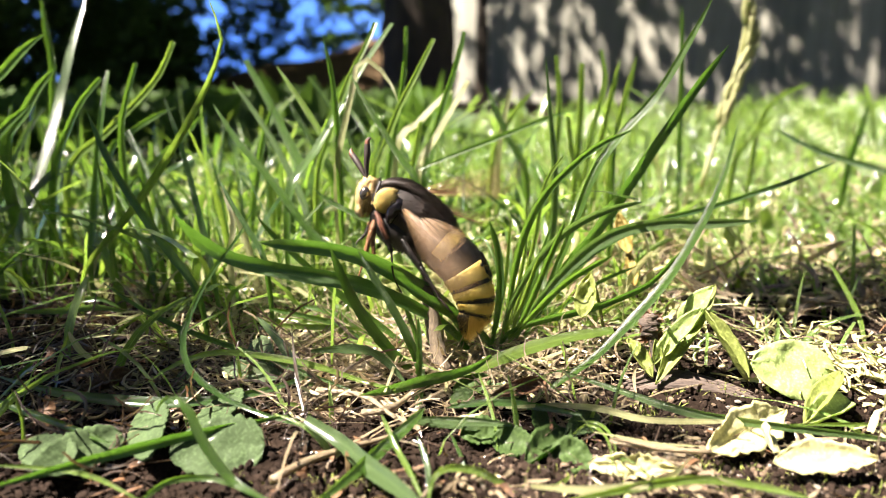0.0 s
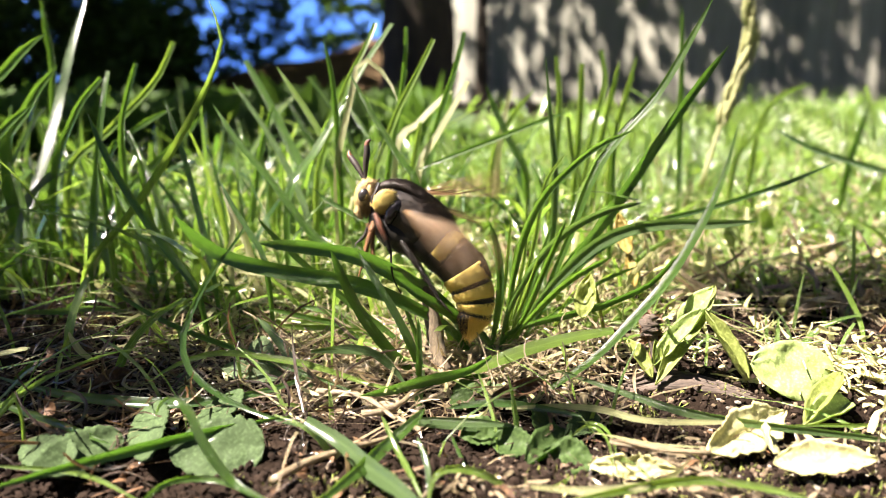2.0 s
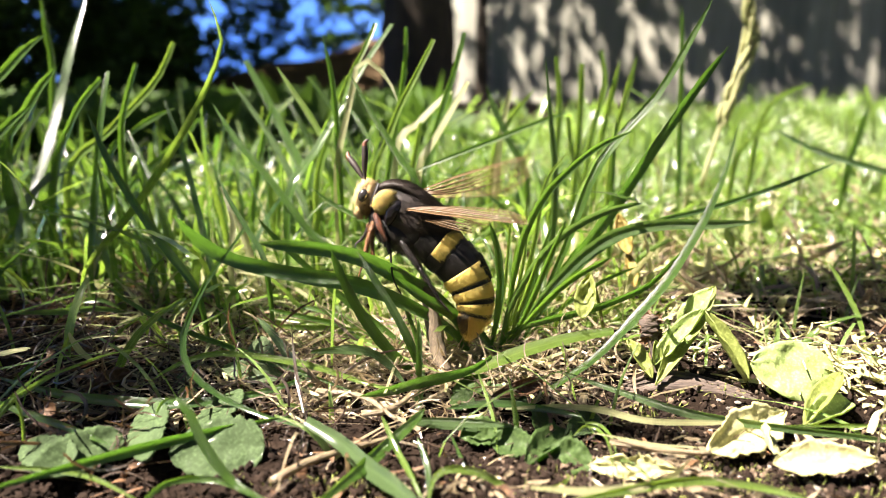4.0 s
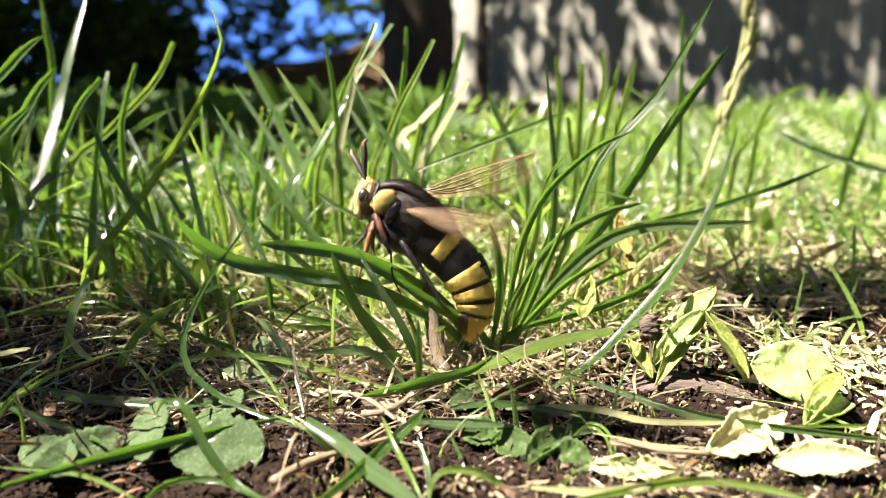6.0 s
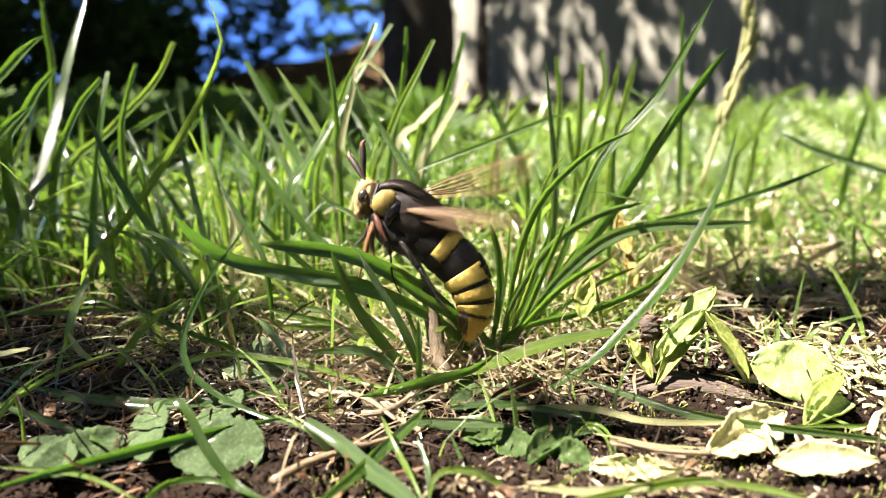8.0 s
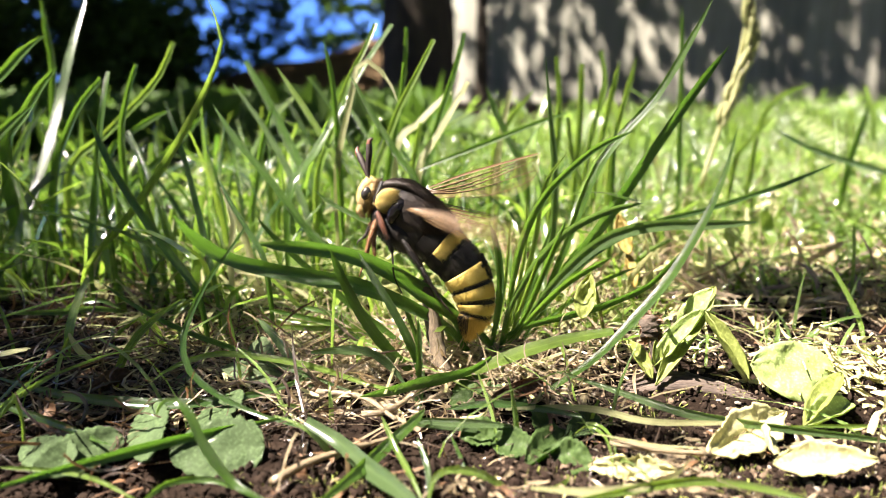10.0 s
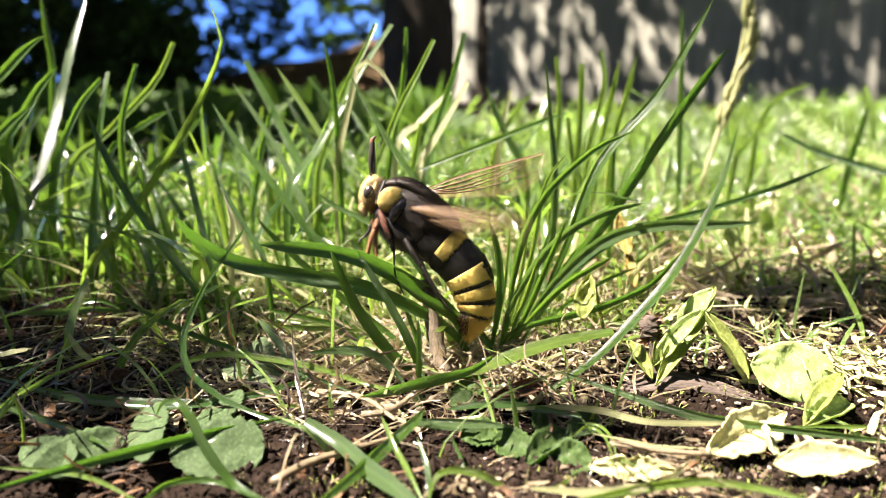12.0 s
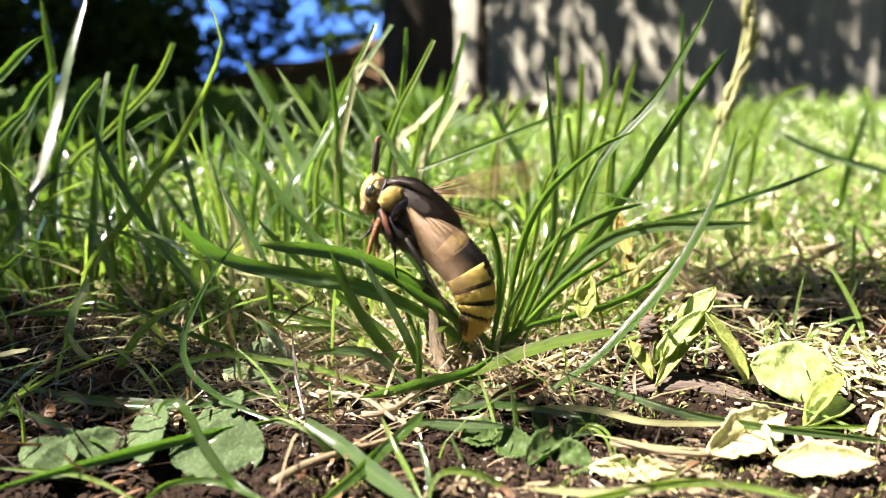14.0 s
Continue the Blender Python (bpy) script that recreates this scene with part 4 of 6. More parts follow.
    loft("wing_root", SLEEK, [(-12.65, -3.00, 16.72, 0.3, 0.3), (-12.29, -3.40, 17.71, 0.75, 0.45), (-11.70, -3.50, 19.03, 0.95, 0.5), (-10.88, -3.30, 19.88, 0.7, 0.4), (-10.32, -3.00, 20.23, 0.25, 0.25)], MOTH, 18, 14, label="glossy black wing cover", rough=0.5)
    side = loft("breast", BLACK, [(-14.94, 0.00, 18.88, 1.0, 1.5), (-13.56, 0.00, 17.17, 2.0, 2.6), (-11.85, 0.00, 15.79, 2.5, 3.0), (-9.70, 0.00, 14.33, 2.2, 2.8), (-7.98, 0.00, 13.05, 1.0, 1.6)], MOTH, 20, 12, label="dark underside of the thorax", rough=0.05)
    fur("fur", DARK_HAIR, side, side, 2600, 0.5, 95, (0.2, 0, -0.8), 1.4, 0.024)
    head = loft("head", HEAD_HAIR, [(-14.94, 0.00, 23.43, 0.4, 0.6), (-15.36, 0.00, 22.75, 1.1, 1.4), (-15.71, 0.00, 21.46, 1.5, 1.65), (-16.05, 0.00, 20.09, 1.25, 1.5), (-16.31, 0.00, 18.71, 0.5, 0.6)], MOTH, 20, 14, label="golden furry head")
    fur("face_fur", HEAD_HAIR, head, head, 6500, 0.75, 96, (-0.25, 0, -0.5), 0.9, 0.026, keep=lambda c, q: abs(q.y) < 0.86 or c.z < 18.6)
    fur("brow_fur", PALE_HAIR, head, head, 1000, 0.85, 100, (-0.5, 0, -0.1), 0.8, 0.026, keep=lambda c, q: q.x < 0.1 and abs(q.y) < 0.8, label="pale cream face hair")
    collar = loft("collar", BLACK, [(-13.91, 0.00, 23.18, 0.5, 1.4), (-14.25, 0.00, 22.15, 0.55, 2.1), (-14.76, 0.00, 20.77, 0.5, 2.4), (-15.11, 0.00, 19.40, 0.4, 2.0)], MOTH, 20, 12, label="black ring behind the head")
    fur("fur", DARK_HAIR, collar, collar, 1500, 0.5, 101, (0.3, 0, -0.3), 1.0, 0.024)
    fur("neck_fur", HEAD_HAIR, head, head, 2000, 0.8, 97, (0.7, 0, 0.4), 1.2, 0.024, keep=lambda c, q: q.x > 0.1)
    for s in (-1, 1):
        bm = bmesh.new()
        bmesh.ops.create_uvsphere(bm, u_segments=18, v_segments=12, radius=1)
        bmesh.ops.scale(bm, vec=(0.74 * MM, 0.62 * MM, 1.0 * MM), verts=bm.verts)
        e = part("eye", bm, EYE_MAT, MOTH, "glossy dark compound eye")
        e.location = Vector((-16.31, 0.00, 21.29)) * MM + Vector((0, 1.84 * s * MM, 0))
        e.rotation_euler = (0, radians(20), 0)
        q = stalk("palp", HEAD_HAIR, [0.8, 1.1, 0.4], [Vector((-16.91, 0.00, 19.74)) + Vector((0, 0.6 * s, 0)), Vector((-17.25, 0.00, 18.97)) + Vector((0, 0.8 * s, 0)), Vector((-16.91, 0.00, 17.94)) + Vector((0, 0.8 * s, 0))], MOTH, n=8, sides=9)
        fur("fur", HEAD_HAIR, q, q, 420, 0.4, 99, (-0.2, 0, -0.6), 1.0, 0.026)
    # antennae, thicker outwards with a hooked tip; origin at the root
    for s, pts in ((-1, [(0, 0, 0), (-0.1, -0.2, 2.2), (0.05, -0.5, 4.4), (0.1, -0.7, 6.2), (0.7, -0.8, 6.5)]), (1, [(0, 0, 0), (-0.5, 0.3, 2.0), (-1.2, 0.9, 4.0), (-1.7, 1.3, 5.2), (-1.5, 1.5, 5.9)])):
        a = stalk("antenna", BROWN_BLACK, [0.42, 0.58, 0.86, 1.02, 0.88, 0.3], pts, MOTH, n=20, sides=9)
        a["label"] = "dark thickened antenna with hooked tip"
        stalk("antenna_tip", RUST, [0.5, 0.9, 0.8, 0.25], [Vector(pts[2]) * 0.9, Vector(pts[3]) * 0.98, pts[4]], a, n=8, sides=9)["label"] = "rust-red inner side"
        a.location = Vector((-16.05, 0.00, 23.09)) * MM + Vector((0, 0.55 * s * MM, 0))
        FEELERS.append(a)
    # legs: thigh with shin and foot under it
    def leg(thigh, shin, foot, mats, widths):
        a = stalk("leg", mats[0], widths[0], thigh, MOTH, n=8, sides=10, bumps=0.1)
        fur("leg_fur", DARK_HAIR if mats[0] is not ORANGE else ORANGE, a, a, 900, 0.45, len(bpy.data.objects), (0, 0, -0.6), 0.9, 0.024)
        b = stalk("shin", mats[1], widths[1], shin, a, n=8, sides=9, bumps=0.1)
        fur("shin_fur", DARK_HAIR if mats[1] is not ORANGE else ORANGE, b, b, 500, 0.4, len(bpy.data.objects), (0, 0, -0.6), 0.9, 0.022)
        stalk("foot", mats[2], widths[2], foot, a, n=8, sides=7)
    leg([(-14.48, -2.20, 18.43), (-13.82, -3.00, 16.72), (-12.81, -3.20, 14.38)], [(-12.81, -3.20, 14.38), (-12.47, -3.20, 13.38), (-12.24, -3.00, 12.71)], [(-12.24, -3.00, 12.71), (-11.93, -2.60, 9.02), (-10.62, -2.00, 6.13)], (RUST, BROWN_BLACK, BROWN_BLACK), ([0.8, 1.05, 0.75], [0.55, 0.5, 0.4], [0.36, 0.28, 0.16]))
    leg([(-14.47, -1.40, 17.45), (-14.82, -2.20, 16.58), (-15.20, -2.60, 15.73)], [(-15.20, -2.60, 15.73), (-15.87, -2.60, 13.38), (-16.23, -2.40, 11.70)], [(-16.23, -2.40, 11.70), (-16.75, -2.20, 10.18), (-17.20, -2.00, 8.83)], (ORANGE, ORANGE, ORANGE), ([0.7, 0.8, 0.6], [0.62, 0.66, 0.42], [0.36, 0.3, 0.18]))
    leg([(-14.72, 1.40, 17.57), (-15.49, 2.20, 17.08), (-15.97, 2.60, 16.74)], [(-15.97, 2.60, 16.74), (-16.58, 2.60, 15.51), (-17.09, 2.40, 14.80)], [(-17.09, 2.40, 14.80), (-17.94, 2.20, 14.10), (-18.00, 2.00, 13.57)], (ORANGE, BROWN_BLACK, BROWN_BLACK), ([0.7, 0.8, 0.6], [0.4, 0.35, 0.3], [0.3, 0.25, 0.15]))
    leg([(-12.85, 2.00, 14.80), (-14.15, 3.00, 15.69), (-15.25, 3.40, 16.59)], [(-15.25, 3.40, 16.59), (-15.60, 3.40, 14.46), (-15.41, 3.20, 12.17)], [(-15.41, 3.20, 12.17), (-15.21, 3.00, 10.76), (-14.84, 2.80, 9.53)], (RUST, ORANGE, ORANGE), ([1.0, 1.1, 0.8], [0.7, 0.6, 0.5], [0.4, 0.35, 0.2]))
    leg([(-10.68, -2.40, 14.39), (-9.48, -3.00, 12.54), (-7.96, -3.40, 10.38)], [(-7.96, -3.40, 10.38), (-6.30, -3.60, 7.73), (-4.97, -3.50, 5.56)], [(-4.97, -3.50, 5.56), (-4.14, -3.40, 4.56), (-3.22, -3.00, 3.52)], (BLACK, BLACK, BROWN_BLACK), ([0.8, 0.8, 0.55], [0.52, 0.45, 0.35], [0.32, 0.28, 0.18]))
    leg([(-10.95, 2.40, 14.45), (-9.40, 3.20, 12.52), (-8.18, 3.60, 10.39)], [(-8.18, 3.60, 10.39), (-6.77, 3.80, 7.37), (-5.34, 3.60, 5.08)], [(-5.34, 3.60, 5.08), (-4.64, 3.40, 3.85), (-3.93, 3.00, 2.83)], (BROWN_BLACK, BROWN_BLACK, BROWN_BLACK), ([0.9, 1.0, 0.7], [0.65, 0.55, 0.4], [0.4, 0.35, 0.2]))
    fore = [(0.28, 0.25, 0.95), (0.48, 0.42, 0.97), (0.60, 0.62, 0.96), (0.75, 0.84, 0.9)]
    hind = [(0.30, 0.30, 0.95), (0.55, 0.60, 0.93), (0.75, 0.85, 0.8)]
    WINGS["near_fore"] = wing("forewing", MOTH, 19.6, 5.4, 1, "clear forewing with brown veins, a blur of beating", fore)
    WINGS["far_fore"] = wing("forewing", MOTH, 20.6, 6.0, 2, "clear forewing with brown veins, a blur of beating", fore)
    WINGS["near_hind"] = wing("hindwing", MOTH, 9.5, 4.2, 3, "short clear hindwing with fine veins", hind)
    WINGS["far_hind"] = wing("hindwing", MOTH, 11.5, 5.2, 4, "short clear hindwing with fine veins", hind)
    # direction and chord, raised and lowered
    WINGS["carriage"] = {
        "near_fore": ((-10.79, -3.40, 19.04), ((0.93, -0.30, -0.10), (0.30, 0.80, 0.40)), ((0.33, -0.64, -0.69), (0.60, 0.62, 0.20))),
        "far_fore": ((-8.34, 3.00, 22.22), ((0.94, 0.12, 0.335), (0.32, -0.15, -0.93)), ((0.45, 0.88, 0.10), (0.80, -0.40, -0.35))),
        "near_hind": ((-8.47, -3.20, 17.71), ((0.90, -0.35, -0.25), (0.30, 0.80, 0.30)), ((0.50, -0.62, -0.60), (0.80, 0.30, 0.40))),
        "far_hind": ((-6.93, 3.00, 20.45), ((0.93, 0.28, -0.15), (0.10, -0.75, -0.60)), ((0.60, 0.78, -0.15), (0.70, -0.45, -0.40)))}


build_moth()


# ---- the tuft and the single plants ----
def plant(ob, holder):
    """Hang a mesh built in place under a thing's anchor."""
    ob.parent = holder
    ob.matrix_parent_inverse = Matrix.Translation(-holder.location)
    return ob


CLUMPS = {}


def clump(name, label, foot):
    CLUMPS[name] = anchor("grass_clump", *foot, label, "grass", "grass clumps")


def grass(label, material, width, *stations, clump="", **more):
    if clump:
        b = plant(blade("blade", material, width, stations, None, **more), CLUMPS[clump])
        b["label"] = label
        return b
    foot = Vector(stations[0])
    b = blade("grass_shoot", material, width, [Vector(s) - foot for s in stations], None, **more)
    b.location = foot * MM
    return tagged(b, label, "grass", "single grass blades")


TUFT = anchor("grass_tuft", -1.3, 110.6, 0, "green grass tuft on which the moth sits", "grass")


def tuft(material, width, *stations, **more):
    return plant(blade("blade", material, width, stations, None, **more), TUFT)


tuft(GRASS_DARK, 3.8, (11.4, 117.0, 1.3), (14.2, 117.9, 6.2), (18.9, 118.8, 11.8), (24.8, 119.6, 19.4), (30.2, 120.5, 27.1), (33.9, 121.4, 32.6), (38.3, 122.2, 39.1), (42.4, 123.1, 44.8), (46.5, 124.0, 50.2), turn=20, fold=0.3)
tuft(GRASS, 2.5, (13.5, 119.0, 1.8), (17.1, 119.4, 9.6), (20.7, 119.8, 18.7), (23.2, 120.1, 26.2), (25.4, 120.5, 31.2), (28.5, 120.9, 35.5), (34.6, 121.2, 42.5), (39.8, 121.6, 51.7), (42.9, 122.0, 57.9), turn=-15)
tuft(GRASS, 2.2, (10.1, 115.0, 2.0), (10.6, 115.1, 8.4), (11.7, 115.3, 15.4), (13.3, 115.4, 21.4), (16.1, 115.6, 26.8), (20.0, 115.7, 31.0), (24.5, 115.9, 34.6), (30.1, 116.0, 37.1), turn=10)
tuft(GRASS_BLUE, 2.6, (9.3, 114.0, 2.4), (10.5, 113.7, 8.4), (13.5, 113.3, 14.5), (17.3, 113.0, 19.6), (21.5, 112.7, 22.9), (26.2, 112.3, 25.1), (30.8, 112.0, 26.2), turn=25)
tuft(GRASS_BLUE, 3.5, (11.7, 114.0, 3.7), (15.1, 114.4, 9.1), (19.5, 114.9, 14.4), (24.7, 115.3, 19.0), (29.5, 115.7, 21.1), (35.7, 116.1, 22.1), (43.1, 116.6, 22.0), (50.7, 117.0, 22.4), fold=0.4, turn=5)
tuft(GRASS_DARK, 1.7, (13.1, 116.0, 2.9), (17.9, 117.8, 9.1), (24.0, 119.5, 15.6), (29.9, 121.2, 19.1), (36.8, 123.0, 21.6), (45.0, 124.8, 23.2), (53.2, 126.5, 25.4), (60.7, 128.2, 27.6), (69.7, 130.0, 31.0))
tuft(GRASS_DARK, 2.3, (8.6, 112.5, -1.0), (9.8, 112.0, 4.6), (14.4, 112.0, 6.8), (20.2, 112.0, 8.3), (26.3, 112.0, 10.2), (32.4, 112.0, 13.2), (36.1, 112.0, 17.3), (38.3, 112.0, 19.6), turn=30)
tuft(GRASS_BLUE, 2.7, (16.7, 128.0, 3.1), (18.5, 129.4, 11.1), (19.9, 130.8, 20.2), (20.0, 132.2, 30.2), (19.0, 133.6, 40.1), (18.2, 135.0, 49.1), blunt=0.35, turn=15)
tuft(GRASS_DARK, 2.2, (7.7, 114.0, 1.6), (8.7, 113.5, 8.0), (9.1, 113.0, 13.2), (8.5, 112.5, 18.8), (7.1, 112.0, 23.3), turn=-20)
tuft(GRASS_LIGHT, 1.1, (9.9, 116.0, 1.9), (12.0, 116.0, 10.6), (13.3, 116.0, 19.0), (13.2, 116.0, 26.7))
tuft(GRASS_LIGHT, 1.5, (10.3, 118.0, 1.7), (13.0, 118.5, 9.9), (15.2, 119.0, 19.3), (16.6, 119.5, 28.1), (20.3, 120.0, 33.5))
tuft(GRASS, 1.7, (10.0, 114.0, 2.4), (12.9, 112.7, 7.7), (16.3, 111.3, 17.2), (18.6, 110.0, 23.8))
tuft(GRASS, 2.0, (10.4, 112.0, 3.5), (14.2, 110.7, 8.8), (19.1, 109.3, 14.3), (25.5, 108.0, 18.7), turn=20)
tuft(GRASS_LIGHT, 1.6, (10.4, 116.0, 1.7), (13.1, 116.7, 5.4), (19.1, 117.3, 12.1), (25.6, 118.0, 19.7))
tuft(GRASS, 1.5, (9.4, 115.7, 1.0), (12.9, 119.3, 5.7), (15.9, 120.7, 14.2), (18.4, 122.0, 21.2))
tuft(GRASS_LIGHT, 1.3, (8.2, 115.7, 1.0), (9.7, 120.7, 5.3), (10.8, 121.3, 14.0), (11.4, 122.0, 22.6))
tuft(GRASS, 1.4, (10.2, 115.7, 1.0), (12.6, 116.0, 4.8), (17.6, 116.0, 10.6), (22.9, 116.0, 15.3))
tuft(GRASS_LIGHT, 1.2, (10.6, 114.8, -1.0), (11.1, 114.0, 4.5), (13.1, 113.0, 11.4), (15.0, 112.0, 18.0))
tuft(GRASS, 1.3, (13.1, 120.0, 1.0), (19.3, 120.7, 6.3), (26.5, 121.3, 11.1), (33.2, 122.0, 13.9))
tuft(GRASS_LIGHT, 1.2, (10.7, 122.0, 1.9), (11.8, 123.0, 10.7), (12.7, 124.0, 17.9))
tuft(GRASS, 1.2, (12.5, 122.0, 1.9), (16.2, 123.5, 9.5), (19.7, 125.0, 16.2))
tuft(GRASS_DARK, 4.3, (3.7, 113.4, -1.0), (2.8, 112.0, 6.6), (-0.8, 109.5, 11.4), (-5.4, 107.0, 15.1), (-10.2, 104.5, 18.4), (-14.7, 102.0, 20.5), (-19.8, 99.5, 21.8), (-24.7, 97.0, 22.8), turn=-5, fold=0.6, blunt=0.08)
tuft(GRASS_DARK, 4.1, (4.1, 112.0, 2.3), (1.0, 109.0, 7.0), (-4.6, 106.0, 11.4), (-11.7, 103.0, 15.3), (-18.8, 100.0, 17.5), (-24.7, 97.0, 19.5), (-28.7, 94.0, 21.7), (-31.2, 91.0, 24.7), (-32.6, 88.0, 28.2), turn=10, fold=0.3)
tuft(GRASS_DARK, 3.0, (-1.9, 99.0, 1.0), (-4.1, 103.2, 1.7), (-8.2, 102.4, 6.2), (-11.7, 101.6, 11.5), (-14.2, 100.8, 17.1), (-15.6, 100.0, 21.4), turn=-15, fold=0.3)
tuft(GRASS_DARK, 2.3, (-3.4, 88.7, 1.0), (-3.2, 100.4, 3.0), (-4.8, 100.8, 7.6), (-7.2, 101.2, 12.5), (-9.9, 101.6, 17.0), (-12.1, 102.0, 20.8), turn=-10)
tuft(GRASS_DARK, 1.3, (-3.3, 107.0, 1.8), (-4.2, 106.5, 7.0), (-5.8, 106.0, 11.5))
tuft(GRASS, 2.0, (-1.2, 107.9, 1.0), (-8.4, 112.0, 5.1), (-16.3, 112.0, 11.6), (-23.2, 112.0, 18.0), (-27.4, 112.0, 22.3), (-28.8, 112.0, 24.4))
tuft(GRASS_DARK, 3.5, (8.7, 112.0, 1.8), (5.8, 109.5, 6.0), (1.4, 107.0, 9.9), (-2.8, 104.5, 13.2), (-6.8, 102.0, 16.9), turn=20)
tuft(GRASS, 2.1, (-0.3, 105.6, 1.0), (-6.9, 115.7, 1.0), (-13.7, 119.0, 3.8), (-20.1, 120.5, 6.4), (-25.6, 122.0, 6.9))
tuft(GRASS_LIGHT, 1.7, (-5.7, 110.4, 1.0), (-13.3, 114.7, 3.3), (-21.0, 117.3, 4.9), (-29.1, 120.0, 5.5), turn=20)
tuft(GRASS_DARK, 1.7, (-3.4, 88.7, 1.0), (-3.5, 97.7, 1.5), (-3.3, 98.3, 7.2), (-3.5, 99.0, 11.9))
tuft(GRASS, 2.1, (0.3, 119.2, -1.0), (-1.3, 118.0, 10.0), (-7.7, 118.0, 19.5), (-13.2, 118.0, 22.8), (-18.1, 118.0, 25.3), (-21.0, 118.0, 27.8), turn=20)
# the tuft's inner blades, arching out of the crown
TUFT_RNG = random.Random(41)
for _ in range(9):
    az = TUFT_RNG.uniform(0, 2 * math.pi)
    out, rise = TUFT_RNG.uniform(8, 26), TUFT_RNG.uniform(10, 22)
    fx, fy = 9 + TUFT_RNG.gauss(0, 4), 125 + TUFT_RNG.gauss(0, 3)
    dx, dy = math.cos(az), 0.6 * abs(math.sin(az)) + 0.1
    tuft(TUFT_RNG.choice((GRASS, GRASS, GRASS_LIGHT)), TUFT_RNG.uniform(0.9, 1.7), (fx, fy, -0.5), (fx + dx * out * 0.25, fy + dy * out * 0.25, rise * 0.55),
         (fx + dx * out * 0.6, fy + dy * out * 0.6, rise * 0.9), (fx + dx * out, fy + dy * out, rise * TUFT_RNG.uniform(0.7, 1.05)), turn=TUFT_RNG.uniform(-70, 70), n=12)
grass("long bright green grass blade arching upwards", GRASS, 2.4, (12.1, 94.6, 1.0), (16.3, 99.7, 1.6), (21.9, 101.4, 4.9), (27.0, 103.1, 9.5), (32.9, 104.9, 15.8), (37.9, 106.6, 23.6), (41.3, 108.3, 30.8), (43.6, 110.0, 38.6), blunt=0.3, fold=0.3, turn=-8, twist=-14)
grass("broad light green grass blade lying across the tuft", GRASS_LIGHT, 3.3, (-0.3, 97.0, 3.7), (1.8, 98.2, 3.7), (4.9, 99.3, 4.1), (8.2, 100.5, 5.1), (12.8, 101.7, 6.4), (18.6, 102.8, 7.6), (25.2, 104.0, 8.3), blunt=0.05, fold=0.22, turn=-14)
grass("broad dark green grass blade with a bleached tip", GRASS_DARK, 3.1, (6.9, 99.0, 6.1), (4.4, 97.6, 4.9), (1.2, 96.2, 4.3), (-2.6, 94.8, 4.0), (-7.1, 92.9, 3.5), (-11.0, 91.0, 3.5), blunt=0.2, fold=0.3, turn=-25)
grass("bluish grass blade arched over the thatch", GRASS_BLUE, 2.0, (-5.4, 95.9, 3.5), (-7.5, 99.0, 4.7), (-10.3, 99.0, 6.8), (-13.1, 99.0, 7.4), (-15.5, 99.0, 7.4), turn=10)
grass("broad greyish scrap of grass on the soil", GRASS_BLUE, 2.3, (-3.4, 84.0, 2.9), (1.1, 84.0, 2.8), (4.2, 84.0, 2.2), blunt=0.05, fold=0.15)
grass("dark slender grass blade bent like a hook", GRASS_DARK, 1.5, (-15.8, 81.4, 3.5), (-21.9, 84.9, 3.5), (-27.3, 87.0, 4.8), (-31.9, 88.5, 7.6), (-33.4, 90.0, 10.9), (-32.8, 91.5, 14.2), (-30.4, 93.0, 19.1), (-26.8, 94.5, 24.0), (-24.6, 96.0, 28.0), blunt=0.4)
grass("dark thin grass blade leaning over the soil", GRASS_DARK, 2.0, (-12.4, 92.9, 3.5), (-17.7, 97.4, 3.5), (-25.2, 102.7, 3.9), (-32.4, 105.0, 5.6), (-39.9, 107.3, 7.5), (-47.4, 109.7, 10.4), (-53.6, 112.0, 13.7), turn=-35)
grass("yellowing grass blade with a dry tip", GRASS_LIGHT, 1.7, (-6.4, 92.9, 3.5), (-11.3, 96.1, 3.5), (-18.4, 97.3, 5.4), (-25.1, 96.0, 7.2), (-30.8, 94.7, 8.1), (-35.8, 93.3, 6.9), (-38.7, 92.0, 5.2), turn=20)
grass("long green grass blade lying on the soil", GRASS_DARK, 2.5, (-19.3, 97.4, 3.5), (-23.7, 92.7, 3.5), (-29.6, 89.6, 3.5), (-36.6, 88.8, 3.5), (-46.0, 90.3, 3.5), (-53.3, 92.9, 3.5), (-63.9, 98.0, 3.8), turn=15, blunt=0.3)
grass("green grass blade with its tip on the soil", GRASS, 1.7, (-63.3, 92.0, 3.9), (-56.7, 88.5, 3.5), (-47.5, 83.3, 3.5), (-41.7, 79.8, 3.5), (-37.6, 77.3, 3.5))
grass("long dark grass blade lying on the soil", GRASS_DARK, 2.3, (-44.6, 66.9, 4.0), (-40.2, 70.5, 4.0), (-35.7, 73.7, 4.0), (-29.8, 77.7, 4.0), (-22.9, 80.8, 4.3), (-17.8, 82.0, 4.9), turn=20, blunt=0.3)
grass("bright green grass blade with a bent tip", GRASS, 1.9, (-16.8, 65.7, 3.0), (-21.0, 68.9, 3.2), (-23.2, 69.7, 5.1), (-25.2, 70.6, 7.9), (-26.3, 71.4, 10.0), (-28.0, 72.3, 11.1), (-29.8, 73.1, 10.3), (-30.9, 74.0, 8.4), blunt=0.3)
grass("thin pale green grass blade", GRASS_LIGHT, 1.0, (-30.1, 66.3, 3.0), (-36.2, 70.5, 3.0), (-41.3, 72.3, 3.0), (-48.4, 73.2, 3.0))
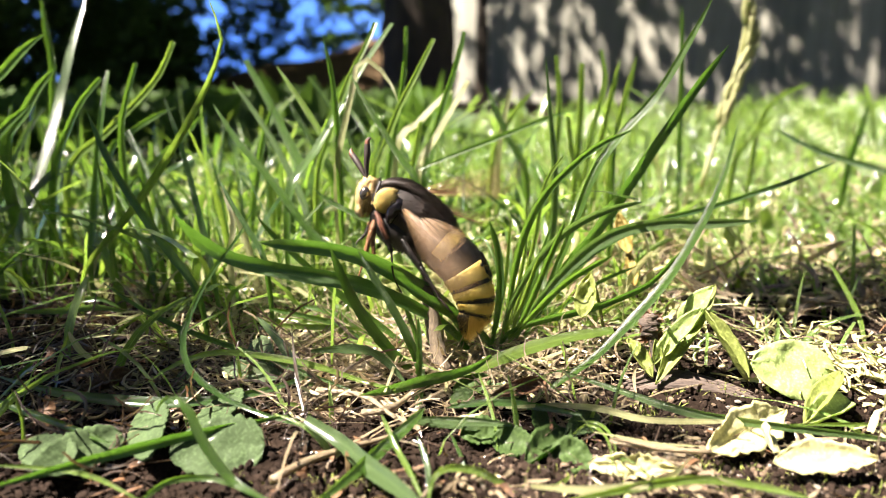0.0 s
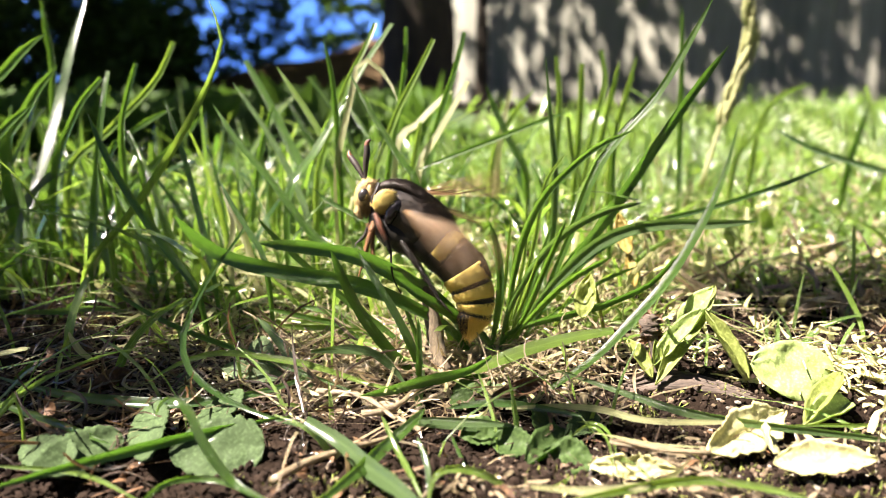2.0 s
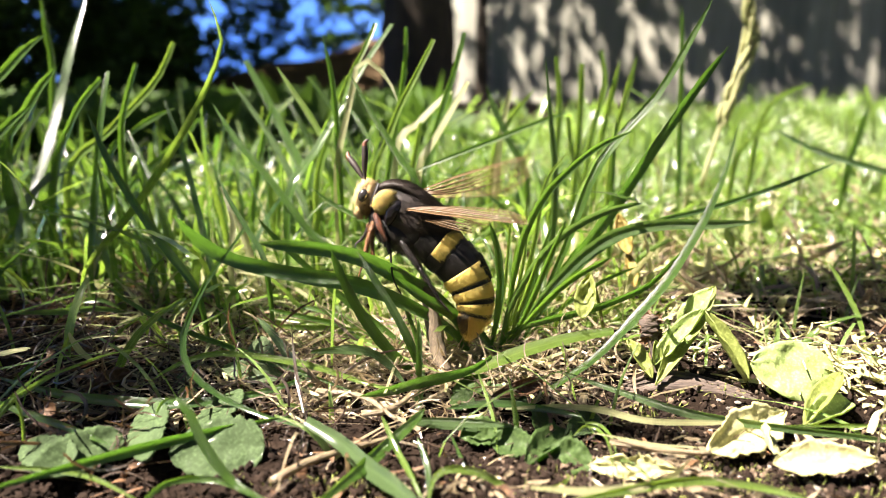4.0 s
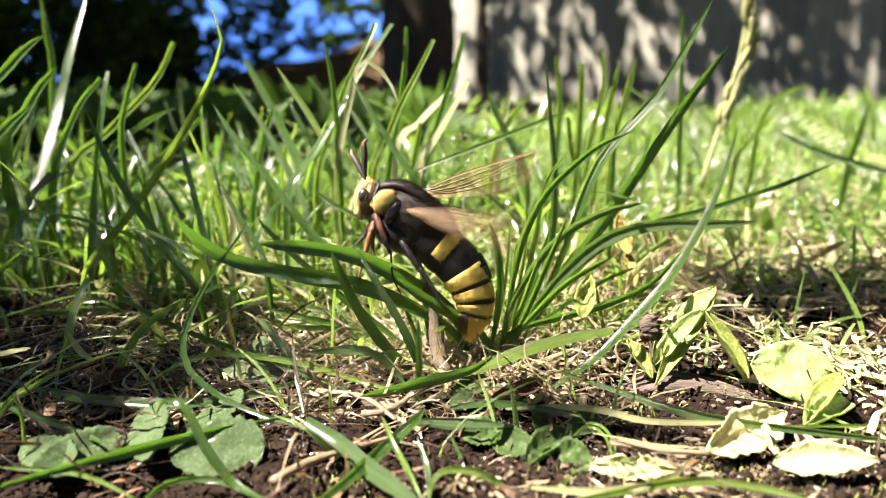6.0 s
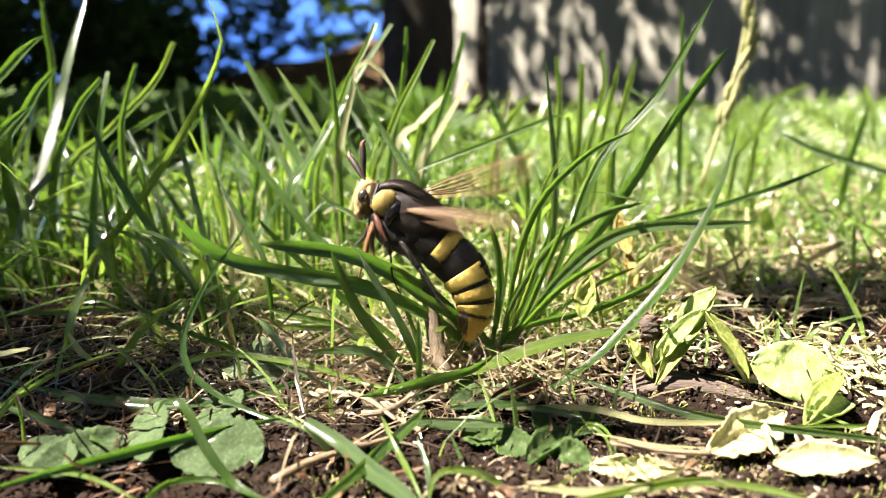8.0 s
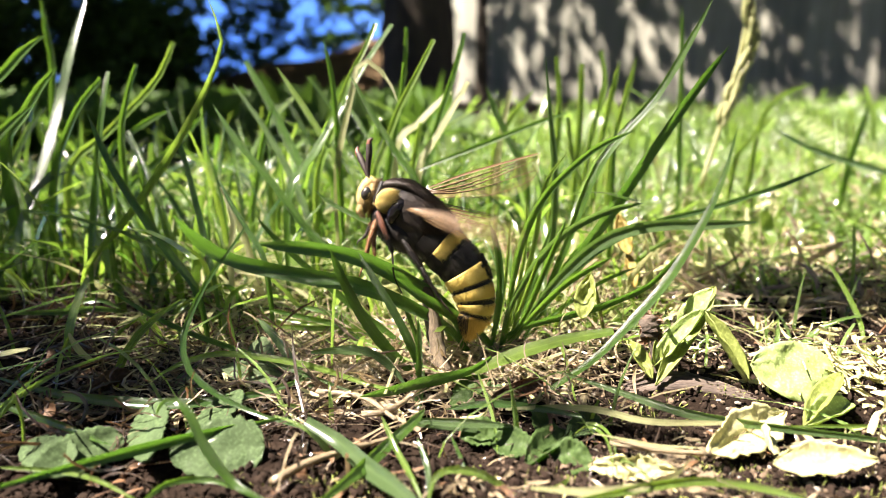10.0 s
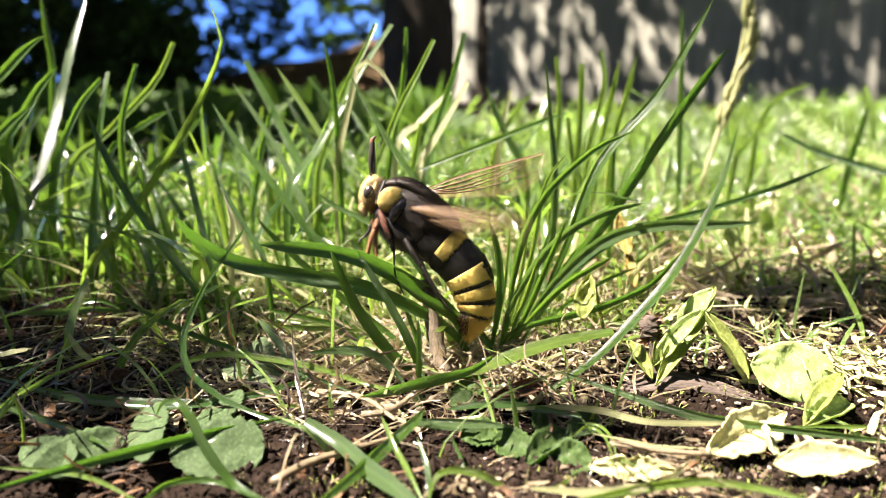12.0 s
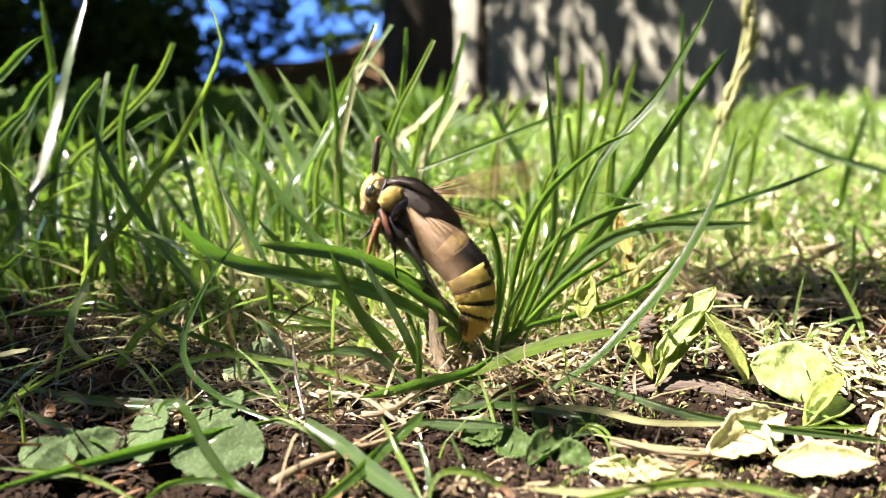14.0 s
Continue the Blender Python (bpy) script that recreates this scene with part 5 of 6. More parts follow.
grass("green grass blade arching near the soil", GRASS, 1.2, (-18.9, 67.2, 3.0), (-23.8, 70.3, 3.0), (-28.3, 69.8, 3.0), (-29.8, 65.7, 3.0))
grass("broad bluish grass blade on the soil", GRASS_BLUE, 3.5, (-1.0, 62.4, 3.5), (-4.8, 68.0, 3.5), (-8.1, 72.2, 3.5), (-11.7, 77.0, 4.0), (-16.0, 80.0, 5.2), blunt=0.05, turn=10, fold=0.25)
grass("fresh green grass blade leaning to the soil", GRASS, 2.5, (-12.2, 64.7, 3.5), (-9.1, 70.8, 3.5), (-6.5, 76.0, 3.8), (-3.6, 80.0, 4.9), (-2.2, 84.0, 4.9), turn=-15)
grass("thin yellow-green grass blade", GRASS_LIGHT, 1.2, (-1.9, 68.0, 1.6), (-3.5, 71.3, 3.2), (-5.2, 74.7, 4.5), (-7.0, 78.0, 6.8))
grass("thin short green grass blade", GRASS, 1.1, (-1.3, 68.0, 1.6), (-1.7, 71.0, 4.3), (-2.8, 74.0, 6.0))
grass("thin dark green grass blade", GRASS, 0.8, (2.7, 73.7, 1.0), (2.0, 76.0, 2.5), (0.9, 78.0, 4.3))
grass("thin curved green grass stem", GRASS_LIGHT, 0.8, (6.4, 80.0, 1.1), (6.3, 84.0, 2.8), (5.5, 88.0, 4.8), (4.5, 92.0, 6.7))
grass("pale green arched grass blade close to the soil", GRASS_LIGHT, 1.4, (-1.6, 67.4, 2.0), (-0.9, 70.0, 3.4), (0.9, 70.0, 4.4), (3.9, 70.0, 3.9), (6.5, 70.0, 2.3), (8.9, 67.6, 2.0))
grass("pale green curled grass blade on the soil", GRASS_LIGHT, 1.3, (3.4, 72.8, 1.5), (6.4, 71.8, 1.5), (9.3, 70.9, 1.5), (12.0, 71.4, 1.5), (13.8, 73.0, 1.9))
grass("bleached curved grass blade on the soil", GRASS_PALE, 1.9, (8.9, 68.0, 3.5), (14.4, 67.2, 3.5), (19.7, 67.8, 3.5), (23.8, 70.1, 3.5), (27.1, 74.0, 3.6), blunt=0.5, fold=0.15)
grass("pale green grass blade along the soil", GRASS_LIGHT, 1.6, (11.8, 65.1, 3.5), (19.7, 67.8, 3.5), (25.8, 69.2, 3.5), (31.2, 68.3, 3.5), (36.2, 65.5, 3.5))
grass("long green grass blade lying over bare soil", GRASS_BLUE, 2.0, (16.0, 98.0, 4.4), (20.7, 95.7, 3.5), (25.0, 91.0, 3.5), (29.5, 86.4, 3.5), (34.1, 83.8, 3.5), (40.6, 81.4, 3.5), (47.0, 79.5, 3.5), (52.5, 77.7, 3.5), turn=20)
grass("bleached pale grass stem on the soil", GRASS_PALE, 1.5, (7.9, 87.1, 3.5), (14.1, 87.8, 3.5), (19.6, 86.9, 3.5), (23.9, 83.9, 3.5), (28.4, 83.1, 3.5), (36.0, 83.1, 3.5), fold=0.15)
grass("thin yellow-green stem over bare soil", GRASS_LIGHT, 0.8, (41.7, 82.2, 3.5), (47.1, 82.2, 3.5), (55.2, 82.2, 3.5))
grass("dry curled straw-brown blade on the soil", GRASS_PALE, 0.6, (17.6, 80.2, 3.5), (20.0, 79.2, 3.5), (24.1, 77.3, 3.5), (29.0, 76.6, 3.5), fold=0.15)
grass("dark green blade bent over the soil", GRASS_DARK, 1.8, (17.1, 84.9, 3.5), (12.6, 87.1, 3.5), (6.2, 88.8, 3.5), (0.4, 87.1, 3.5), turn=20)
grass("green grass blade lying under the tuft", GRASS_BLUE, 1.9, (8.2, 82.2, 3.5), (4.5, 82.8, 3.5), (0.4, 83.3, 3.5), (-3.4, 83.8, 3.5))
grass("thin green stem curving to the soil", GRASS_LIGHT, 0.8, (17.7, 70.3, 3.5), (18.6, 75.3, 3.5), (18.7, 79.8, 3.5), (17.3, 82.0, 3.6), (14.9, 79.2, 3.5))
grass("short yellow-green grass blade", GRASS_LIGHT, 0.8, (-47.4, 76.2, 1.0), (-49.3, 80.0, 1.1), (-49.0, 80.0, 5.4), (-49.8, 80.0, 8.9))
grass("young bent yellow-green grass blade", GRASS_LIGHT, 2.1, (67.0, 110.4, 1.0), (70.4, 119.3, 4.7), (69.6, 122.7, 8.8), (67.5, 126.0, 13.8))
grass("glossy grass blade lying flat", GRASS_BLUE, 2.2, (-76.7, 126.0, 4.4), (-67.6, 126.0, 4.7), (-61.6, 126.0, 5.3), (-56.4, 126.0, 4.5), turn=25, fold=0.3)
grass("curved dark green grass blade", GRASS, 1.6, (-69.3, 128.0, 2.9), (-66.5, 128.0, 5.6), (-61.9, 128.0, 6.3), (-58.0, 128.0, 4.7))
grass("bleached grass tip pointing over the soil", GRASS_PALE, 1.7, (-69.0, 105.6, 3.5), (-65.2, 106.0, 4.4), (-62.2, 106.0, 4.9), fold=0.1, turn=-34)
grass("curled white grass scrap in the shade", GRASS_PALE, 1.8, (-55.2, 104.0, 8.0), (-54.8, 104.0, 6.9), (-53.7, 104.0, 5.0), (-51.9, 104.0, 3.6), fold=0.15)
grass("short green grass blade in the shade", GRASS, 1.6, (-61.2, 96.9, 1.0), (-61.2, 100.0, 2.3), (-58.5, 100.0, 4.9))
grass("short yellow-green grass stem", GRASS_LIGHT, 1.2, (-54.3, 96.9, 1.0), (-57.1, 104.0, 3.4), (-54.6, 104.0, 8.6))
grass("fresh yellow-green grass shoot", GRASS_LIGHT, 1.9, (-37.1, 118.5, 1.0), (-38.2, 124.0, 4.3), (-37.3, 126.0, 7.9), (-34.8, 128.0, 9.4))
grass("pale bluish grass blade on the thatch", GRASS_BLUE, 2.3, (-19.6, 104.0, 5.0), (-15.4, 104.0, 5.3), (-11.2, 104.0, 5.0), (-7.0, 103.7, 3.5))
grass("grass blade with a bleached tip", GRASS_BLUE, 2.5, (-17.9, 98.0, 1.4), (-21.7, 103.3, 2.7), (-25.6, 108.7, 5.3), (-29.9, 114.0, 7.3))
grass("yellow-green grass blade lying on the thatch", GRASS_LIGHT, 1.6, (-12.4, 116.0, 4.3), (-18.0, 116.0, 4.8), (-24.5, 116.0, 5.0), (-30.5, 116.0, 5.8))
grass("long green blade lying behind the tuft", GRASS, 1.6, (-13.2, 114.1, 3.5), (-17.4, 118.0, 4.7), (-23.0, 118.0, 6.1), (-29.5, 118.0, 7.6))
# blades at the left
clump("outer", "tall glossy grass clump half in shade", (-143, 240.6, 0))
clump("inner", "tall bright green grass clump", (-74.1, 176.1, 0))
clump("back", "sunlit grass clump with dry tips", (-38.6, 220.6, 0))
clump("middle", "sunlit grass clump behind the moth", (-8.2, 240.6, 0))
clump("pale", "upright grass clump with pale tips", (36.7, 240.6, 0))
grass("tall glossy grass blade catching the sun", GRASS_BLUE, 4.7, (-92.6, 159.1, -1.0), (-92.8, 160.0, 11.5), (-93.8, 169.0, 21.7), (-94.7, 178.0, 29.9), (-95.6, 187.0, 40.5), (-95.3, 196.0, 54.9), (-94.7, 205.0, 67.8), clump="outer", blunt=0.2, fold=0.06, turn=-7)
grass("pale glossy blade bent flat", GRASS_BLUE, 2.4, (-82.6, 165.0, 26.0), (-84.9, 160.0, 24.8), (-89.0, 155.0, 20.8), (-94.8, 150.0, 17.2), clump="outer", fold=0.08, turn=22)
grass("pale glossy blade leaning over", GRASS_BLUE, 2.9, (-88.5, 150.1, -1.0), (-88.2, 150.0, 13.4), (-87.1, 156.2, 22.1), (-84.4, 162.5, 27.0), (-84.1, 168.8, 29.2), (-81.8, 175.0, 32.2), clump="outer", fold=0.08, blunt=0.05, turn=-17)
grass("thin upright pale grass stem", GRASS, 3.5, (-105.9, 196.3, -1.0), (-105.2, 195.0, 11.0), (-102.5, 195.0, 30.5), (-100.5, 195.0, 49.2), (-101.0, 195.0, 57.6), (-101.5, 195.0, 68.6), clump="outer")
grass("fresh green grass blade in the lawn", GRASS, 4.9, (-94.3, 154.8, -1.0), (-93.0, 150.0, 39.9), (-87.8, 150.0, 45.9), (-82.7, 150.0, 51.0), (-77.7, 150.0, 54.2), clump="outer", blunt=0.1)
grass("pale green curved grass blade", GRASS, 4.6, (-90.7, 155.7, -1.0), (-89.6, 152.0, 30.7), (-85.3, 152.0, 38.2), (-81.5, 152.0, 43.8), (-77.1, 152.0, 48.1), clump="outer", blunt=0.1)
grass("green grass blade curving over", GRASS, 4.4, (-94.2, 149.3, -1.0), (-93.2, 146.0, 27.9), (-89.2, 146.0, 32.8), (-84.2, 146.0, 37.5), (-80.0, 146.0, 40.4), clump="outer", blunt=0.1)
grass("green blade with a cut tip", GRASS, 3.3, (-86.4, 162.0, -1.0), (-85.8, 160.0, 16.6), (-83.6, 160.0, 28.3), (-80.7, 160.0, 34.7), (-77.1, 160.0, 40.9), (-72.4, 160.0, 45.8), clump="outer", blunt=0.05)
grass("upright green grass blade", GRASS, 2.6, (-67.7, 138.5, -1.0), (-67.7, 138.0, 10.2), (-67.6, 141.0, 19.6), (-66.9, 144.0, 32.4), (-66.3, 147.0, 42.1), (-66.3, 150.0, 47.1), clump="outer", blunt=0.05)
grass("upright green grass blade", GRASS, 2.8, (-68.8, 159.7, -1.0), (-68.7, 158.0, 14.4), (-68.3, 158.0, 25.5), (-68.2, 158.0, 35.1), (-66.0, 158.0, 43.2), (-63.9, 158.0, 48.8), clump="inner", blunt=0.05)
grass("yellow-green grass blade with a pale tip", GRASS_LIGHT, 3.4, (-86.3, 168.0, -1.0), (-84.0, 165.0, 24.8), (-74.9, 165.0, 33.8), (-65.8, 165.0, 42.3), (-61.6, 165.0, 47.1), (-58.3, 165.0, 53.6), clump="inner", blunt=0.06)
grass("dark green grass blade in shade", GRASS_DARK, 2.5, (-38.6, 116.8, -1.0), (-39.9, 116.0, 10.6), (-44.9, 118.0, 17.2), (-50.5, 120.0, 24.6), (-55.3, 122.0, 32.0), (-58.9, 124.0, 39.6), clump="inner")
grass("tall bright grass blade with a wavy bend", GRASS_LIGHT, 2.5, (-68.0, 133.5, -1.0), (-65.9, 132.0, 10.5), (-57.4, 131.1, 20.1), (-51.4, 130.3, 27.4), (-44.4, 129.4, 37.1), (-39.8, 128.6, 44.7), (-37.0, 127.7, 51.1), (-37.8, 126.9, 55.7), (-38.6, 126.0, 58.6), clump="inner", blunt=0.3, turn=30)
grass("dark thin grass blade", GRASS_DARK, 2.0, (-39.7, 126.6, -1.0), (-40.2, 126.0, 9.9), (-42.3, 128.5, 17.5), (-44.4, 131.0, 24.3), (-47.1, 133.5, 33.1), (-50.5, 136.0, 42.1), clump="inner")
grass("green grass blade leaning across", GRASS, 2.5, (-17.4, 132.5, -1.0), (-19.1, 132.0, 11.6), (-25.7, 135.5, 18.4), (-32.4, 139.0, 26.4), (-39.4, 142.5, 33.6), (-44.8, 146.0, 40.8), clump="inner")
grass("bluish green grass blade", GRASS_BLUE, 2.4, (-26.8, 150.8, -1.0), (-27.8, 150.0, 17.0), (-32.0, 155.0, 25.8), (-38.0, 160.0, 35.0), (-46.0, 165.0, 45.2), clump="inner")
grass("grass blade leaning low", GRASS, 3.2, (-78.4, 173.2, -1.0), (-77.2, 170.0, 26.8), (-72.1, 170.0, 33.3), (-65.9, 170.0, 37.3), (-60.6, 170.0, 39.6), clump="inner")
grass("grass blade leaning low", GRASS, 3.1, (-77.6, 177.2, -1.0), (-76.1, 175.0, 18.3), (-70.2, 175.0, 25.0), (-61.6, 175.0, 32.3), (-55.2, 175.0, 38.9), clump="inner")
grass("short curved grass blade", GRASS, 2.7, (-67.5, 167.2, -1.0), (-67.4, 165.0, 18.4), (-67.3, 165.0, 27.3), (-69.9, 165.0, 33.5), (-72.7, 165.0, 37.8), clump="inner")
grass("dark rusty-tipped grass blade", GRASS_DARK, 1.7, (-28.4, 119.3, -1.0), (-29.1, 118.0, 14.8), (-32.1, 120.0, 20.1), (-35.3, 122.0, 24.5), (-37.9, 124.0, 28.7), clump="inner")
grass("pale withered blade in the grass", GRASS_PALE, 1.9, (-38.0, 129.6, -1.0), (-37.8, 128.0, 13.5), (-37.1, 128.0, 18.6), (-37.1, 128.0, 21.7), (-38.4, 128.0, 25.2), clump="inner", fold=0.15)
grass("pale green grass blade with a cut tip", GRASS, 4.0, (-27.1, 166.1, -1.0), (-28.5, 165.0, 19.7), (-34.2, 170.0, 29.4), (-40.0, 175.0, 39.5), (-46.8, 180.0, 50.5), clump="back", blunt=0.05)
grass("bright green grass blade leaning across", GRASS_LIGHT, 2.8, (-15.5, 151.5, -1.0), (-16.7, 150.0, 19.4), (-21.6, 153.3, 28.3), (-28.2, 156.7, 38.6), (-35.2, 160.0, 48.4), clump="back")
grass("upright green grass blade in sun", GRASS, 2.3, (-21.0, 152.7, -1.0), (-21.0, 150.0, 22.9), (-21.2, 150.0, 34.3), (-22.0, 150.0, 45.4), (-23.7, 150.0, 54.2), clump="back")
grass("tall grass blade with a bleached tip", GRASS, 3.3, (-30.5, 141.2, -1.0), (-29.6, 140.0, 23.0), (-25.9, 146.2, 30.6), (-21.5, 152.5, 38.7), (-16.8, 158.8, 48.1), (-10.9, 165.0, 57.5), clump="back", blunt=0.06, turn=-28)
grass("short blade with a rusty tip", GRASS_LIGHT, 2.5, (-26.5, 152.3, -1.0), (-25.8, 150.0, 24.0), (-23.0, 152.5, 34.2), (-19.9, 155.0, 44.4), (-16.2, 157.5, 51.8), (-14.1, 160.0, 57.1), clump="back", blunt=0.06)
grass("bleached bent grass blade tip", GRASS_PALE, 2.3, (-22.1, 153.2, -1.0), (-21.6, 150.0, 26.3), (-19.7, 150.0, 36.5), (-17.8, 150.0, 44.3), (-16.5, 150.0, 49.3), (-13.0, 150.0, 47.8), (-10.3, 150.0, 44.3), (-8.9, 150.0, 40.8), clump="back", fold=0.15)
grass("green grass blade leaning across", GRASS, 2.5, (-3.8, 142.4, -1.0), (-4.7, 140.0, 24.1), (-8.6, 142.0, 30.9), (-13.5, 144.0, 38.7), (-18.1, 146.0, 46.6), clump="back")
grass("green blade low in the lawn", GRASS, 3.1, (-25.1, 177.7, -1.0), (-26.1, 175.0, 22.4), (-29.8, 175.0, 30.1), (-33.6, 175.0, 36.3), (-36.6, 175.0, 42.1), clump="back")
grass("green blade low in the lawn", GRASS, 2.9, (-43.8, 166.6, -1.0), (-43.5, 165.0, 13.2), (-42.1, 165.0, 22.2), (-40.0, 165.0, 32.3), (-37.1, 165.0, 40.9), clump="back")
grass("slender upright grass blade", GRASS, 2.5, (-12.8, 167.4, -1.0), (-12.6, 165.0, 19.7), (-11.8, 165.0, 28.5), (-9.9, 165.0, 38.4), (-8.4, 165.0, 48.1), (-7.9, 165.0, 56.8), clump="middle", blunt=0.06)
grass("sunlit grass blade with a pale tip", GRASS_LIGHT, 2.7, (-14.9, 152.4, -1.0), (-14.3, 150.0, 24.0), (-12.0, 152.0, 31.7), (-9.0, 154.0, 39.8), (-5.3, 156.0, 46.9), (-1.9, 158.0, 53.7), clump="middle", blunt=0.06)
grass("sunlit grass blade with a pale tip", GRASS, 2.7, (-4.5, 162.1, -1.0), (-4.2, 160.0, 21.6), (-3.0, 162.0, 28.2), (-1.0, 164.0, 37.2), (2.7, 166.0, 48.1), (4.7, 168.0, 55.9), clump="middle", blunt=0.05)
grass("pale sunlit grass blade behind tuft", GRASS_PALE, 2.9, (-6.3, 162.6, -1.0), (-5.4, 160.0, 25.3), (-1.7, 161.7, 33.1), (2.0, 163.3, 39.4), (5.5, 165.0, 45.3), clump="middle", blunt=0.05, fold=0.15)
grass("bleached leaning blade behind tuft", GRASS_PALE, 3.2, (-12.0, 171.2, -1.0), (-10.8, 168.0, 29.6), (-5.6, 169.3, 36.1), (-2.1, 170.7, 39.8), (1.8, 172.0, 43.4), clump="middle", blunt=0.05, fold=0.15)
grass("upright green blade with a cut tip", GRASS_LIGHT, 2.9, (-7.8, 167.5, -1.0), (-7.5, 165.0, 20.9), (-6.2, 165.0, 29.8), (-4.9, 165.0, 36.6), clump="middle", blunt=0.06)
grass("green blade low behind the moth", GRASS, 3.6, (22.2, 192.7, -1.0), (21.3, 190.0, 22.1), (17.5, 190.0, 30.1), (13.7, 190.0, 37.9), (10.8, 190.0, 44.9), clump="middle")
grass("pale sunlit blade of grass", GRASS_PALE, 3.2, (14.1, 197.8, -1.0), (14.3, 195.0, 23.1), (15.4, 195.0, 33.4), (17.4, 195.0, 43.8), clump="middle", blunt=0.06, fold=0.15)
grass("long green grass blade leaning over", GRASS, 1.8, (-5.1, 150.0, 27.5), (1.8, 150.0, 30.3), (12.1, 150.0, 34.3), (19.9, 150.0, 37.4), (25.8, 150.0, 39.3), clump="middle")
grass("fresh green grass blade in the lawn", GRASS_LIGHT, 3.1, (27.7, 192.0, -1.0), (28.0, 190.0, 16.3), (29.1, 190.0, 29.4), (29.4, 190.0, 42.1), (28.2, 190.0, 52.0), clump="pale", blunt=0.05)
grass("pale-tipped green grass blade", GRASS_LIGHT, 3.9, (36.4, 206.7, -1.0), (36.5, 205.0, 14.2), (37.2, 205.0, 26.8), (37.6, 205.0, 39.1), (37.5, 205.0, 50.8), clump="pale", blunt=0.05)
grass("green blade with a white tip", GRASS_LIGHT, 3.3, (38.1, 201.7, -1.0), (38.6, 200.0, 18.0), (40.6, 201.7, 33.1), (43.5, 203.3, 45.1), (42.5, 205.0, 54.3), clump="pale", blunt=0.05)
grass("fresh green grass blade in the lawn", GRASS_LIGHT, 3.4, (41.8, 206.7, -1.0), (42.1, 205.0, 14.2), (43.1, 205.0, 26.8), (45.3, 205.0, 39.4), (47.8, 205.0, 52.0), clump="pale")
grass("fresh green grass blade in the lawn", GRASS_LIGHT, 3.3, (44.7, 201.8, -1.0), (44.9, 200.0, 14.9), (45.8, 200.0, 29.5), (48.2, 200.0, 40.6), (51.1, 200.0, 52.6), clump="pale")
grass("tall thin grass stem", GRASS, 3.5, (73.8, 231.5, -1.0), (73.7, 230.0, 12.6), (73.1, 230.0, 31.9), (72.3, 230.0, 50.5), (71.4, 230.0, 68.5), clump="pale")
grass("short green blade in the lawn", GRASS_LIGHT, 3.2, (12.1, 197.8, -1.0), (12.8, 195.0, 23.1), (15.7, 195.0, 32.7), (19.2, 195.0, 38.5), (23.5, 195.0, 43.8), clump="pale")
grass("dark green blade in the lawn", GRASS, 2.4, (36.9, 162.1, -1.0), (36.9, 160.0, 17.8), (36.8, 160.0, 27.7), (37.0, 160.0, 36.8), clump="pale")
grass("green blade with a white tip", GRASS_LIGHT, 2.9, (34.8, 182.3, -1.0), (34.1, 180.0, 19.0), (31.3, 180.0, 28.7), (30.0, 180.0, 37.4), clump="pale", blunt=0.05)
grass("thin dark grass blade leaning to the ground", GRASS_DARK, 3.0, (131.7, 200.0, 18.0), (120.1, 200.0, 22.0), (101.4, 200.0, 27.5), (89.0, 200.0, 33.5))
grass("light green leaning blade of grass", GRASS_LIGHT, 3.3, (100.1, 243.1, -1.0), (100.6, 240.0, 26.0), (102.5, 240.0, 35.0), (106.0, 240.0, 40.7), (111.6, 240.0, 44.2), (117.4, 240.0, 46.2))
grass("light green leaning blade of grass", GRASS_LIGHT, 3.5, (91.7, 237.5, -1.0), (92.7, 235.0, 21.0), (96.6, 235.0, 28.1), (100.9, 235.0, 33.1), (105.1, 235.0, 37.6))
grass("green grass blade in the far lawn", GRASS, 4.6, (130.9, 242.2, -1.0), (131.5, 240.0, 18.7), (134.0, 240.0, 29.7), (136.3, 240.0, 40.4))
grass("broad pale blade in the sunny lawn", GRASS_LIGHT, 7.6, (82.8, 179.7, 3.5), (85.5, 190.0, 7.3), (83.5, 190.0, 13.0), blunt=0.05, fold=0.2)


# ---- broad-leaved plants ----
def rosette(name, foot, label, leaves, category="plant", lift=0.0):
    r = anchor(name, *foot, label, category)
    for mat, a, b, w, kw in leaves:
        plant(leaf("leaf", mat, a, b, w, **kw), r)
    r.location.z += lift * MM
    return r


rosette("broadleaf_weed", (-22.9, 71.4, 2.6), "grey-green downy rosette leaves on the soil", [
    (LEAF_GREY, (-31, 77, 1.6), (-20.6, 79, 1.6), 12, dict(up=(0.1, -0.65, 0.75), lobes=5, widest=0.6, wavy=0.03, cup=0.03, tip_round=0.40)),
    (LEAF_GREY, (-27.3, 92, 3.1), (-29, 82.6, 1.6), 8, dict(up=(-0.3, -0.3, 1), lobes=6, wavy=0.03, cup=0.03, tip_round=0.40))], lift=1.0)
rosette("broadleaf_weed", (-31.4, 73.2, 2.6), "small scalloped grey-green seedling leaf", [
    (LEAF_GREY, (-32.8, 75.3, 1.6), (-37.4, 88, 2.6), 8.2, dict(up=(0.05, -1, 0.45), lobes=7, widest=0.6, wavy=0.03, cup=0.03, tip_round=0.40))], lift=1.0)
rosette("broadleaf_weed", (-41.1, 72, 2.6), "grey-green downy leaves in blade shade", [
    (LEAF_GREY, (-44, 72.6, 1.6), (-38.5, 81.9, 1.6), 8, dict(up=(0.1, -0.8, 0.7), lobes=6, wavy=0.03, cup=0.03, tip_round=0.40)),
    (LEAF_GREY, (-48.8, 79, 1.6), (-40.9, 75, 1.6), 7, dict(up=(0.1, -0.6, 0.8), lobes=6, wavy=0.03, cup=0.03, tip_round=0.40))], lift=1.0)
